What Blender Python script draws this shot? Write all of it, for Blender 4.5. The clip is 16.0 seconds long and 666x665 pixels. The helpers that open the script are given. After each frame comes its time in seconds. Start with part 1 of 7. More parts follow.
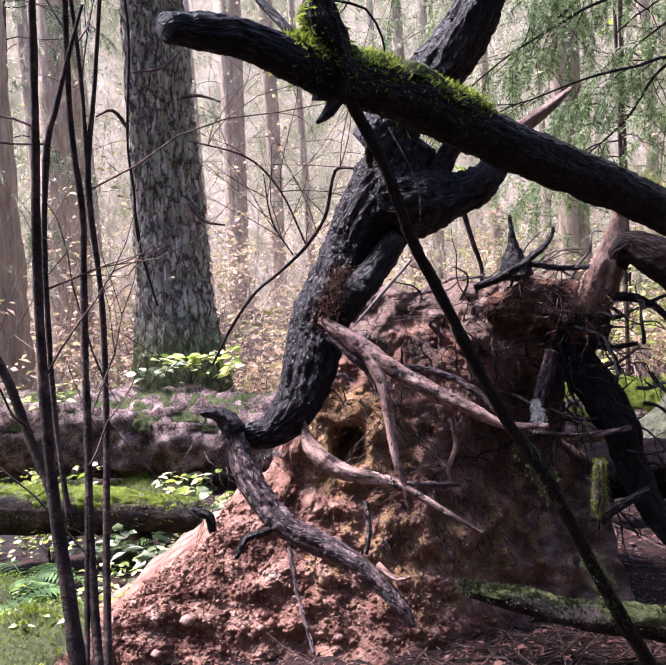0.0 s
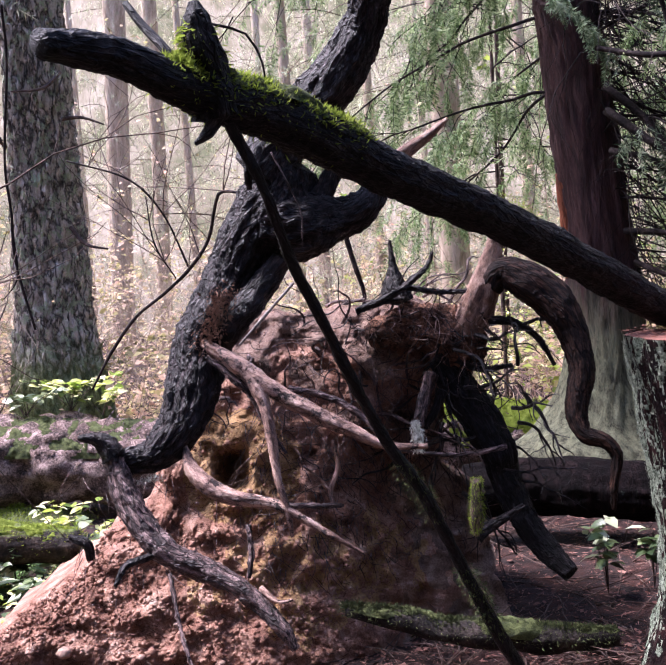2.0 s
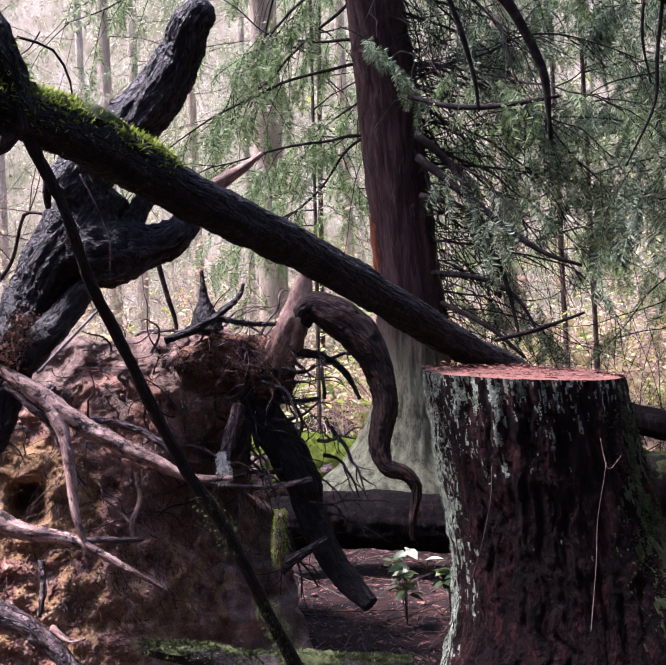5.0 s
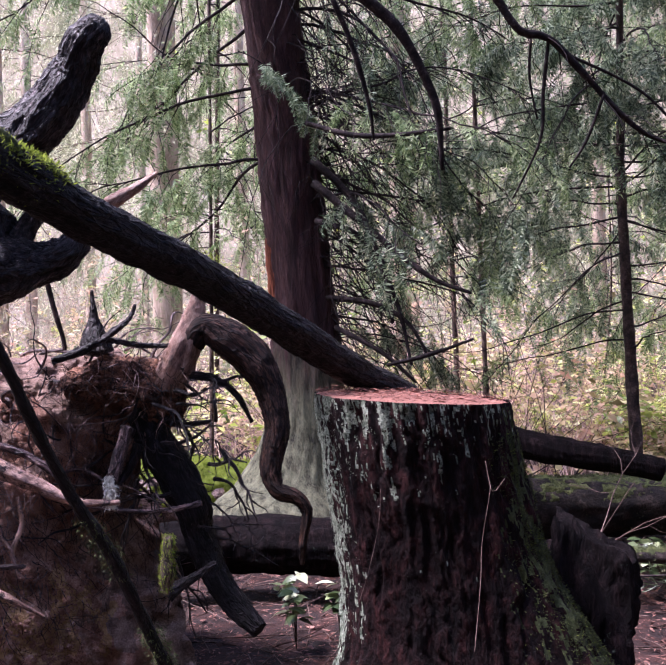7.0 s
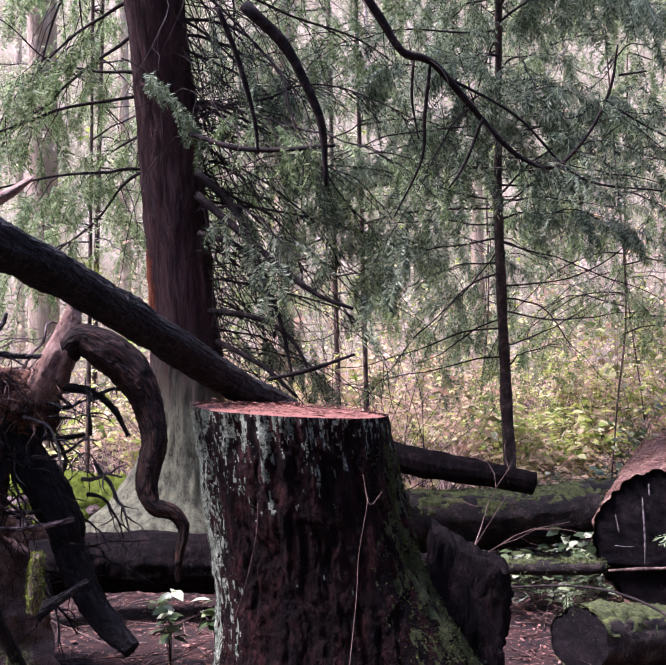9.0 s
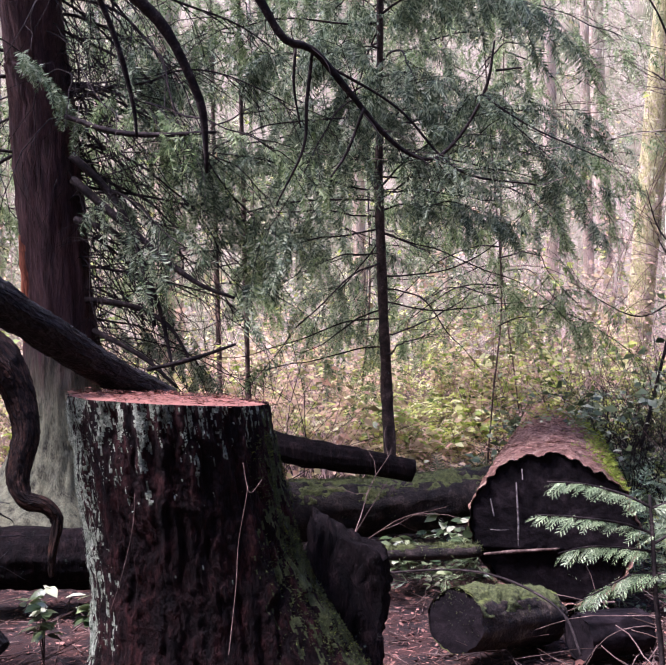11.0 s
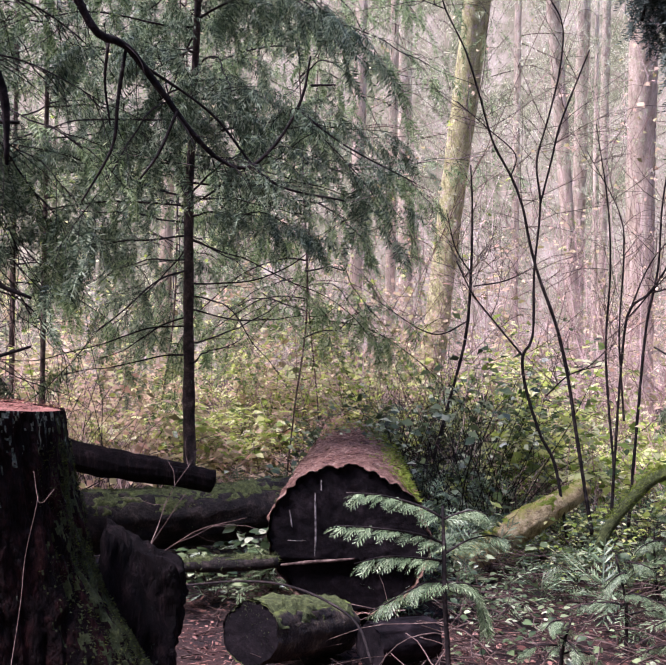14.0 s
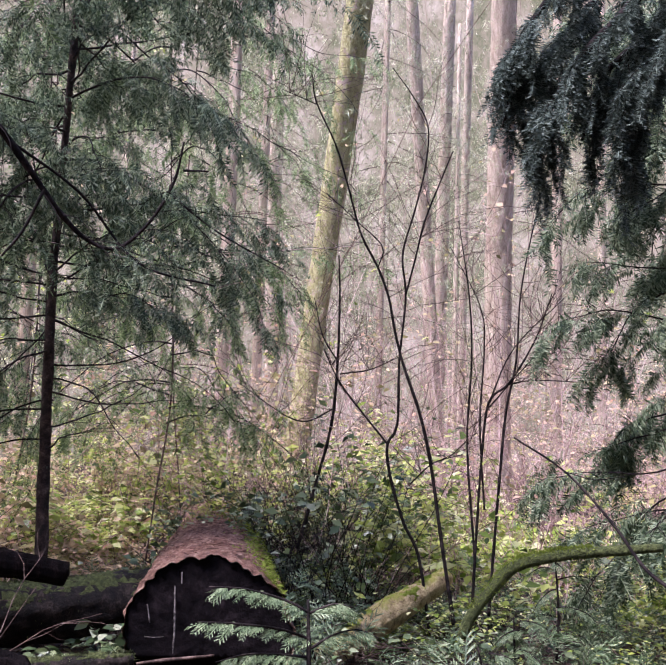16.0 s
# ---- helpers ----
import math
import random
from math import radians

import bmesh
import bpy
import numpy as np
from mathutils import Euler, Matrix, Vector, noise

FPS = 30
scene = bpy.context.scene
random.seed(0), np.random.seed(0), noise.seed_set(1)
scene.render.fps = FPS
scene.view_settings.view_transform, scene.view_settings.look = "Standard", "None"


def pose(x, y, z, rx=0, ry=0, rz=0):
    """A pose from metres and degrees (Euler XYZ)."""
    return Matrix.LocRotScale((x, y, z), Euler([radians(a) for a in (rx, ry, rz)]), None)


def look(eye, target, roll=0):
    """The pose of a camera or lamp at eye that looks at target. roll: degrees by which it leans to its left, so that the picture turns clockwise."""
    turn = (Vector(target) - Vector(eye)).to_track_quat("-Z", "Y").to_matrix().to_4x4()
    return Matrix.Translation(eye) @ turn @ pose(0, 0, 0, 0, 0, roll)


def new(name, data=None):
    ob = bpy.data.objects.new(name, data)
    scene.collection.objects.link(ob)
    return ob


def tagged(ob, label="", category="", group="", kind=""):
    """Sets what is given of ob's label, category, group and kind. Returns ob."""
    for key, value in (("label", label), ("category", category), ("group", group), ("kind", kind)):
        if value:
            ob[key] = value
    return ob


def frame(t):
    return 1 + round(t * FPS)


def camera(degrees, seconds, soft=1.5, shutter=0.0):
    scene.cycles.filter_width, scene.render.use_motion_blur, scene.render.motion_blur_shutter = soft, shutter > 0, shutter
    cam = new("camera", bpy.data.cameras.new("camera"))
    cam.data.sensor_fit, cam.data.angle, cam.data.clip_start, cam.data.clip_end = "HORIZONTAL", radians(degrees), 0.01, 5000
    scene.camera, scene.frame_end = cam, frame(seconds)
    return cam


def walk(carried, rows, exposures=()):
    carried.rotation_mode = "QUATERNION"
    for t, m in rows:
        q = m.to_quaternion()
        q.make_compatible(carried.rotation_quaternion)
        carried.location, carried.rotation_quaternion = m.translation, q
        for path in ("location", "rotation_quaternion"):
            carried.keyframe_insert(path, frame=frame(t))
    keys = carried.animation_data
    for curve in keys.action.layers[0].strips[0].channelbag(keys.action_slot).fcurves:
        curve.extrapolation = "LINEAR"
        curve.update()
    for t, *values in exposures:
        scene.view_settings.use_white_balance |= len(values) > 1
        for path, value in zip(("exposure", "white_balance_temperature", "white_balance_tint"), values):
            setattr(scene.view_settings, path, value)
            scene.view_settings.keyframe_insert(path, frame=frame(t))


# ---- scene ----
cam = camera(39.288, 16.0, soft=1.5)
walk(cam, [
    (0.0, pose(-0.09, -0.006, 1.549, 86.547, 4.652, 27.714)),
    (0.5, pose(-0.085, -0.012, 1.541, 86.842, 4.763, 26.256)),
    (1.0, pose(-0.079, -0.014, 1.538, 87.116, 4.77, 24.564)),
    (1.5, pose(-0.071, -0.014, 1.535, 87.368, 4.61, 22.726)),
    (2.0, pose(-0.062, -0.015, 1.532, 87.635, 4.423, 20.832)),
    (2.5, pose(-0.051, -0.011, 1.524, 87.903, 4.14, 18.936)),
    (3.0, pose(-0.04, -0.005, 1.52, 88.12, 3.803, 17.059)),
    (3.5, pose(-0.028, 0.002, 1.516, 88.331, 3.477, 15.173)),
    (4.0, pose(-0.023, 0.005, 1.514, 88.533, 3.052, 13.373)),
    (6.5, pose(-0.006, 0.002, 1.505, 90.204, 1.949, 5.041)),
    (7.0, pose(-0.003, -0.003, 1.506, 90.423, 1.664, 3.513)),
    (7.5, pose(-0.001, -0.005, 1.501, 90.641, 1.309, 1.933)),
    (8.0, pose(0, 0, 1.5, 90.821, 1.012, 0.208)),
    (8.5, pose(0.002, 0.004, 1.497, 91.043, 0.904, -1.684)),
    (9.0, pose(0.008, 0.008, 1.497, 91.228, 0.895, -3.64)),
    (9.5, pose(0.011, 0.011, 1.493, 91.31, 0.908, -5.67)),
    (10.0, pose(0.011, 0.02, 1.486, 91.135, 0.931, -7.613)),
    (12.5, pose(0.032, 0.033, 1.475, 90.265, 0.206, -15.455)),
    (13.0, pose(0.031, 0.037, 1.475, 90.496, -0.251, -17.475)),
    (13.5, pose(0.027, 0.05, 1.474, 90.816, -0.687, -19.986)),
    (14.0, pose(0.019, 0.066, 1.472, 91.326, -1.125, -22.855)),
    (14.5, pose(0.018, 0.086, 1.472, 92.184, -1.444, -25.72)),
    (15.0, pose(0.015, 0.093, 1.473, 93.484, -1.695, -28.147)),
    (15.5, pose(0.015, 0.092, 1.48, 95.061, -1.802, -29.953)),
    (16.0, pose(0.018, 0.096, 1.482, 96.761, -1.801, -31.176))],
    exposures=[(0.0, 1.97, 5820, 28), (4.0, 1.98, 5760, 29), (8.0, 2.10, 5740, 37), (13.0, 1.87, 5740, 34), (16.0, 1.60, 5760, 29)])

# ---- world and light ----
world = bpy.data.worlds.new("forest_sky")
scene.world = world
world.use_nodes = True
wn, wl = world.node_tree.nodes, world.node_tree.links
sky = wn.new("ShaderNodeTexSky")
sky.sky_type, sky.sun_disc = "NISHITA", False
sky.sun_elevation, sky.sun_rotation = radians(60), radians(-97)
wl.new(sky.outputs["Color"], wn["Background"].inputs["Color"])
wn["Background"].inputs["Strength"].default_value = 0.15
sun = new("sun", bpy.data.lights.new("sun", "SUN"))
sun.data.energy, sun.data.angle, sun.data.color = 4.4, radians(20), (1.0, 0.95, 0.88)
sun.matrix_world = look((-6.3, 3.2, 11.2), (0, 4, 0))


# ---- materials ----
def ramp(nt, fac, stops):
    r = nt.nodes.new("ShaderNodeValToRGB")
    while len(r.color_ramp.elements) < len(stops):
        r.color_ramp.elements.new(0.5)
    for e, (p, c) in zip(r.color_ramp.elements, stops):
        e.position, e.color = p, (*c, 1)
    nt.links.new(fac, r.inputs[0])
    return r.outputs[0]


def noise_tex(nt, vec, scale, detail=6, rough=0.6):
    n = nt.nodes.new("ShaderNodeTexNoise")
    n.inputs["Scale"].default_value, n.inputs["Detail"].default_value, n.inputs["Roughness"].default_value = scale, detail, rough
    nt.links.new(vec, n.inputs["Vector"])
    return n.outputs["Fac"]


def mix(nt, fac, a, b):
    m = nt.nodes.new("ShaderNodeMix")
    m.data_type = "RGBA"
    for v, i in ((fac, 0), (a, 6), (b, 7)):
        if isinstance(v, (tuple, list)):
            m.inputs[i].default_value = (*v, 1)
        elif isinstance(v, (int, float)):
            m.inputs[i].default_value = v
        else:
            nt.links.new(v, m.inputs[i])
    return m.outputs[2]


def calc(nt, op, a, b=0.0):
    m = nt.nodes.new("ShaderNodeMath")
    m.operation, m.use_clamp = op, True
    for i, v in enumerate((a, b)):
        if isinstance(v, (int, float)):
            m.inputs[i].default_value = v
        else:
            nt.links.new(v, m.inputs[i])
    return m.outputs[0]


def material(name, stops, scale=8.0, stretch=(1, 1, 1), bump=0.6, depth=0.02, rough=0.85, moss=None, moss_level=0.5,
             spots=None, spot_level=0.6, spot_scale=14.0, fine=6.0, gloss=0.3, island=0.0, translucent=0.0, low=None, grain=False, cracks=None):
    """Layered surface: two noises through a colour ramp, patches of lichen, moss on what faces up."""
    m = bpy.data.materials.new(name)
    m.use_nodes = True
    nt = m.node_tree
    b = nt.nodes["Principled BSDF"]
    tc = nt.nodes.new("ShaderNodeTexCoord")
    mp = nt.nodes.new("ShaderNodeMapping")
    mp.inputs["Scale"].default_value = stretch
    nt.links.new(tc.outputs["Object"], mp.inputs["Vector"])
    v = mp.outputs["Vector"]
    if grain:
        at = nt.nodes.new("ShaderNodeAttribute")
        at.attribute_name = "grain"
        v = at.outputs["Vector"]
        m["grain"] = 1
    n1 = noise_tex(nt, v, scale)
    n2 = noise_tex(nt, v, scale * fine, 4, 0.7)
    fac = calc(nt, "ADD", calc(nt, "MULTIPLY", n1, 0.62), calc(nt, "MULTIPLY", n2, 0.38))
    fac = calc(nt, "ADD", calc(nt, "MULTIPLY", calc(nt, "SUBTRACT", fac, 0.3), 2.4), 0.02)
    if island:
        g = nt.nodes.new("ShaderNodeNewGeometry")
        fac = calc(nt, "ADD", calc(nt, "MULTIPLY", fac, 1 - island), calc(nt, "MULTIPLY", g.outputs["Random Per Island"], island))
    col = ramp(nt, fac, stops)
    height = fac
    if cracks:
        # dark joints between bark plates: (cells per metre, squash along the limb, joint width, joint colour)
        cm = nt.nodes.new("ShaderNodeMapping")
        cm.inputs["Scale"].default_value = (1, 1, cracks[1])
        warp = nt.nodes.new("ShaderNodeVectorMath")
        warp.operation = "MULTIPLY_ADD"
        wob = nt.nodes.new("ShaderNodeTexNoise")
        wob.inputs["Scale"].default_value, wob.inputs["Detail"].default_value = cracks[0] * 0.6, 4
        nt.links.new(v if grain else tc.outputs["Object"], wob.inputs["Vector"])
        nt.links.new(wob.outputs["Color"], warp.inputs[0])
        warp.inputs[1].default_value = (2.0 / cracks[0],) * 3
        nt.links.new(v if grain else tc.outputs["Object"], warp.inputs[2])
        nt.links.new(warp.outputs[0], cm.inputs["Vector"])
        vo = nt.nodes.new("ShaderNodeTexVoronoi")
        vo.feature = "DISTANCE_TO_EDGE"
        vo.inputs["Scale"].default_value = cracks[0]
        nt.links.new(cm.outputs["Vector"], vo.inputs["Vector"])
        plate = ramp(nt, vo.outputs["Distance"], [(0.0, (0, 0, 0)), (cracks[2], (1, 1, 1))])
        col = mix(nt, plate, cracks[3], col)
        height = calc(nt, "ADD", calc(nt, "MULTIPLY", fac, 0.55), calc(nt, "MULTIPLY", plate, 0.45))
    if spots:
        sp = noise_tex(nt, tc.outputs["Object"], spot_scale, 8, 0.75)
        mask = ramp(nt, sp, [(spot_level, (0, 0, 0)), (spot_level + 0.06, (1, 1, 1))])
        col = mix(nt, mask, col, spots)
    if low:
        sz = nt.nodes.new("ShaderNodeSeparateXYZ")
        nt.links.new(tc.outputs["Object"], sz.inputs[0])
        edge = calc(nt, "ADD", calc(nt, "MULTIPLY", sz.outputs["Z"], 0.5 / low[0]), calc(nt, "MULTIPLY", n1, 0.35))
        mask = ramp(nt, edge, [(0.55, (1, 1, 1)), (0.72, (0, 0, 0))])
        col = mix(nt, mask, col, ramp(nt, fac, [(0.2, low[1]), (0.85, low[2])]))
    if moss:
        g = nt.nodes.new("ShaderNodeNewGeometry")
        sep = nt.nodes.new("ShaderNodeSeparateXYZ")
        nt.links.new(g.outputs["Normal"], sep.inputs[0])
        mn = noise_tex(nt, tc.outputs["Object"], 5.0, 7, 0.7)
        amount = calc(nt, "ADD", calc(nt, "MULTIPLY", sep.outputs["Z"], 0.5), calc(nt, "MULTIPLY", mn, 0.9))
        mask = ramp(nt, amount, [(moss_level, (0, 0, 0)), (min(1.0, moss_level + 0.14), (1, 1, 1))])
        green = mix(nt, noise_tex(nt, tc.outputs["Object"], 60, 3), moss[0], moss[1])
        col = mix(nt, mask, col, green)
    nt.links.new(col, b.inputs["Base Color"])
    b.inputs["Roughness"].default_value = rough
    b.inputs["Specular IOR Level"].default_value = gloss
    if translucent:
        b.inputs["Transmission Weight"].default_value = 0.0
        tr = nt.nodes.new("ShaderNodeBsdfTranslucent")
        nt.links.new(col, tr.inputs["Color"])
        ms = nt.nodes.new("ShaderNodeMixShader")
        ms.inputs[0].default_value = translucent
        nt.links.new(b.outputs[0], ms.inputs[1])
        nt.links.new(tr.outputs[0], ms.inputs[2])
        nt.links.new(ms.outputs[0], nt.nodes["Material Output"].inputs["Surface"])
    if bump:
        bp = nt.nodes.new("ShaderNodeBump")
        bp.inputs["Strength"].default_value, bp.inputs["Distance"].default_value = bump, depth
        nt.links.new(height, bp.inputs["Height"])
        nt.links.new(bp.outputs[0], b.inputs["Normal"])
    return m


MOSS = ((0.10, 0.15, 0.015), (0.30, 0.38, 0.04))
DULL_MOSS = ((0.05, 0.075, 0.015), (0.16, 0.19, 0.04))
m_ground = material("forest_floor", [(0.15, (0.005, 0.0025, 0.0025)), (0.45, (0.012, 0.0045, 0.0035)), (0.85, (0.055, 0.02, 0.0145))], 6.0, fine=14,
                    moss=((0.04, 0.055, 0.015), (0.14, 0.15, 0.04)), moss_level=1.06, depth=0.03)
m_soil = material("red_soil", [(0.1, (0.05, 0.022, 0.015)), (0.36, (0.31, 0.145, 0.098)), (0.62, (0.52, 0.29, 0.21)), (0.85, (0.74, 0.52, 0.42))], 9.0, fine=12, bump=1.0, depth=0.03)
m_subsoil = material("ochre_subsoil", [(0.12, (0.13, 0.065, 0.028)), (0.45, (0.48, 0.275, 0.125)), (0.85, (0.72, 0.48, 0.26))], 9.0, fine=10, bump=1.0, depth=0.04)
m_dark_bark = material("wet_dark_bark", [(0.22, (0.002, 0.0015, 0.0016)), (0.45, (0.014, 0.0095, 0.0105)), (0.68, (0.062, 0.043, 0.046)), (0.9, (0.21, 0.15, 0.15))], 20.0, fine=5, bump=1.0, depth=0.03, rough=0.52, gloss=0.3, grain=True,
                       cracks=(16.0, 0.75, 0.16, (0.003, 0.002, 0.002)))
m_root = material("root_bark", [(0.2, (0.007, 0.004, 0.004)), (0.42, (0.055, 0.033, 0.032)), (0.6, (0.19, 0.12, 0.112)), (0.85, (0.48, 0.34, 0.315))], 15.0, fine=6, bump=1.0, depth=0.016, rough=0.5, gloss=0.3, grain=True,
                  spots=(0.010, 0.006, 0.006), spot_level=0.545, spot_scale=22, cracks=(10.0, 0.9, 0.08, (0.02, 0.012, 0.012)))
m_root_pale = material("peeled_root", [(0.15, (0.025, 0.013, 0.011)), (0.36, (0.17, 0.095, 0.075)), (0.58, (0.43, 0.265, 0.21)), (0.86, (0.70, 0.50, 0.41))], 9.0, fine=9, bump=1.0, depth=0.008, rough=0.5, gloss=0.3, grain=True,
                       spots=(0.022, 0.013, 0.0125), spot_level=0.53, spot_scale=16)
m_broken = material("broken_wood", [(0.2, (0.05, 0.024, 0.018)), (0.45, (0.22, 0.115, 0.08)), (0.8, (0.52, 0.34, 0.26))], 12.0, fine=7, bump=1.0, depth=0.012, rough=0.5, grain=True)
m_log_moss = material("mossy_dark_log", [(0.25, (0.0018, 0.0014, 0.0018)), (0.5, (0.0075, 0.006, 0.007)), (0.72, (0.026, 0.021, 0.024)), (0.92, (0.085, 0.072, 0.074))], 16.0, fine=6, bump=1.0, depth=0.018, rough=0.55,
                      moss=MOSS, moss_level=1.05, gloss=0.2, grain=True, cracks=(15.0, 0.6, 0.12, (0.002, 0.0015, 0.0015)))
m_mossy = material("moss_covered_bark", [(0.3, (0.006, 0.004, 0.004)), (0.55, (0.03, 0.02, 0.016)), (0.85, (0.11, 0.08, 0.06))], 10.0, moss=DULL_MOSS, moss_level=0.78)
m_mossy_dark = material("dark_mossy_bark", [(0.3, (0.003, 0.002, 0.002)), (0.55, (0.014, 0.0095, 0.008)), (0.85, (0.06, 0.044, 0.036))], 12.0, moss=((0.025, 0.034, 0.008), (0.095, 0.115, 0.024)), moss_level=0.88)
m_moss = material("moss", [(0.12, (0.06, 0.085, 0.010)), (0.42, (0.20, 0.27, 0.03)), (0.85, (0.46, 0.54, 0.10))], 22.0, fine=7, island=0.35, rough=0.95, bump=1.0, depth=0.03, translucent=0.4)
m_moss_dull = material("dull_moss", [(0.12, (0.018, 0.022, 0.009)), (0.45, (0.06, 0.075, 0.024)), (0.85, (0.19, 0.215, 0.075))], 40.0, fine=5, island=0.35, rough=0.95, bump=1.0, depth=0.03, spots=(0.02, 0.014, 0.009), spot_level=0.58, spot_scale=22)
m_fir = material("furrowed_fir_bark", [(0.2, (0.14, 0.11, 0.088)), (0.45, (0.56, 0.46, 0.38)), (0.8, (0.84, 0.75, 0.66))], 16.0, stretch=(1, 1, 0.5), bump=1.0, depth=0.05,
                 spots=(0.44, 0.48, 0.31), spot_level=0.52, spot_scale=9, low=(1.3, (0.06, 0.07, 0.022), (0.38, 0.43, 0.17)), cracks=(12.0, 0.24, 0.17, (0.05, 0.04, 0.032)))
m_cedar = material("red_cedar_bark", [(0.2, (0.02, 0.010, 0.010)), (0.5, (0.055, 0.025, 0.025)), (0.85, (0.115, 0.056, 0.054))], 12.0, stretch=(1.6, 1.6, 0.14), bump=1.0, depth=0.02, low=(1.45, (0.03, 0.029, 0.018), (0.30, 0.30, 0.18)))
m_red_strip = material("bare_red_bark", [(0.3, (0.10, 0.03, 0.015)), (0.55, (0.33, 0.10, 0.05)), (0.75, (0.5, 0.2, 0.1))], 9.0, stretch=(2, 2, 0.15))
# Distance haze is put into this colour: pink bark paled towards the backdrop.
m_far_bark = material("far_pink_bark_hazed", [(0.15, (0.26, 0.185, 0.135)), (0.5, (0.50, 0.385, 0.295)), (0.85, (0.70, 0.57, 0.46))], 8.0, stretch=(1.5, 1.5, 0.2), bump=1.0, depth=0.04, spots=(0.44, 0.41, 0.27), spot_level=0.56)
m_far_moss = material("far_mossy_bark", [(0.15, (0.22, 0.19, 0.09)), (0.5, (0.44, 0.40, 0.18)), (0.85, (0.66, 0.60, 0.36))], 14.0, stretch=(1, 1, 0.5), fine=4, bump=1.0, depth=0.05, spots=(0.48, 0.36, 0.30), spot_level=0.55, spot_scale=7)
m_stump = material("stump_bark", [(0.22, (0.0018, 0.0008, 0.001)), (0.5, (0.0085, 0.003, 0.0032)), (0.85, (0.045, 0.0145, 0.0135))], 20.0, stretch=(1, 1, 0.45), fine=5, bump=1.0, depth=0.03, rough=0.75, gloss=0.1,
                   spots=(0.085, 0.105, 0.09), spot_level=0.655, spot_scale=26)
m_stump_lichen = material("lichen_crust", [(0.15, (0.02, 0.025, 0.018)), (0.4, (0.14, 0.17, 0.125)), (0.65, (0.30, 0.34, 0.26)), (0.9, (0.50, 0.53, 0.43))], 45.0, fine=4, bump=1.0, depth=0.012, rough=0.95, gloss=0.05,
                          spots=(0.012, 0.006, 0.006), spot_level=0.535, spot_scale=60)
m_needles = material("red_needle_litter", [(0.1, (0.02, 0.008, 0.006)), (0.45, (0.095, 0.038, 0.027)), (0.85, (0.30, 0.155, 0.12))], 30.0, island=0.75)
m_stump_top = material("old_saw_cut_litter", [(0.1, (0.02, 0.008, 0.006)), (0.45, (0.085, 0.03, 0.021)), (0.85, (0.28, 0.125, 0.09))], 30.0, island=0.75)
m_log_bark = material("fallen_log_bark", [(0.25, (0.03, 0.02, 0.018)), (0.48, (0.19, 0.125, 0.11)), (0.75, (0.52, 0.38, 0.34))], 9.0, stretch=(1, 1, 1), fine=8, bump=1.0, depth=0.03,
                      moss=((0.10, 0.12, 0.03), (0.30, 0.32, 0.09)), moss_level=1.02)
m_log_litter = material("needle_covered_log", [(0.15, (0.055, 0.024, 0.017)), (0.5, (0.25, 0.125, 0.088)), (0.85, (0.52, 0.35, 0.265))], 14.0, bump=1.0, depth=0.04, moss=((0.12, 0.12, 0.03), (0.34, 0.33, 0.09)), moss_level=1.0)
m_slab = material("weathered_slab_and_shaded_log", [(0.25, (0.0015, 0.001, 0.0012)), (0.55, (0.006, 0.0035, 0.004)), (0.9, (0.03, 0.018, 0.018))], 14.0, stretch=(1.5, 1.5, 0.25), bump=1.0, depth=0.03, rough=0.85, gloss=0.08, spots=(0.07, 0.09, 0.07), spot_level=0.63, spot_scale=16)
m_log_end = material("near_black_saw_cut", [(0.25, (0.002, 0.0015, 0.002)), (0.55, (0.007, 0.005, 0.006)), (0.9, (0.025, 0.018, 0.02))], 5.0, bump=0.5, depth=0.015, rough=0.9, gloss=0.08)
m_pale_log = material("bleached_mossy_log", [(0.2, (0.12, 0.08, 0.04)), (0.45, (0.42, 0.31, 0.15)), (0.8, (0.70, 0.56, 0.32))], 14.0, bump=1.0, depth=0.02, moss=((0.22, 0.21, 0.04), (0.50, 0.46, 0.11)), moss_level=0.8)
m_crack = material("pale_crack_wood", [(0.3, (0.03, 0.025, 0.025)), (0.7, (0.22, 0.19, 0.18))], 40.0)
m_arch = material("brown_root_bark", [(0.2, (0.004, 0.0024, 0.002)), (0.5, (0.024, 0.012, 0.0085)), (0.75, (0.085, 0.042, 0.029)), (0.95, (0.26, 0.14, 0.095))], 14.0, fine=5, bump=1.0, depth=0.012, rough=0.65, gloss=0.15, grain=True, cracks=(16.0, 0.35, 0.1, (0.004, 0.002, 0.002)))
m_torn = material("torn_root_wood", [(0.2, (0.012, 0.007, 0.005)), (0.48, (0.11, 0.052, 0.035)), (0.8, (0.36, 0.18, 0.115))], 12.0, fine=8, bump=1.0, depth=0.03, gloss=0.2)
m_humus_shade = material("humus_and_shade_brown", [(0.15, (0.05, 0.032, 0.025)), (0.5, (0.28, 0.175, 0.135)), (0.85, (0.55, 0.39, 0.31))], 10.0, fine=12, bump=1.0, depth=0.03)
m_twig = material("dark_twig", [(0.3, (0.006, 0.0045, 0.0045)), (0.6, (0.024, 0.017, 0.0165)), (0.85, (0.075, 0.058, 0.054))], 12.0, bump=0.3, gloss=0.15)
m_sapling = material("young_hemlock_bark", [(0.3, (0.014, 0.009, 0.008)), (0.6, (0.06, 0.036, 0.03)), (0.85, (0.16, 0.11, 0.095))], 16.0, bump=0.8, spots=(0.15, 0.17, 0.14), spot_level=0.64)
m_twig_brown = material("brown_stem", [(0.3, (0.03, 0.018, 0.014)), (0.55, (0.09, 0.055, 0.045)), (0.8, (0.2, 0.14, 0.115))], 12.0, bump=0.4, spots=(0.22, 0.24, 0.18), spot_level=0.66)
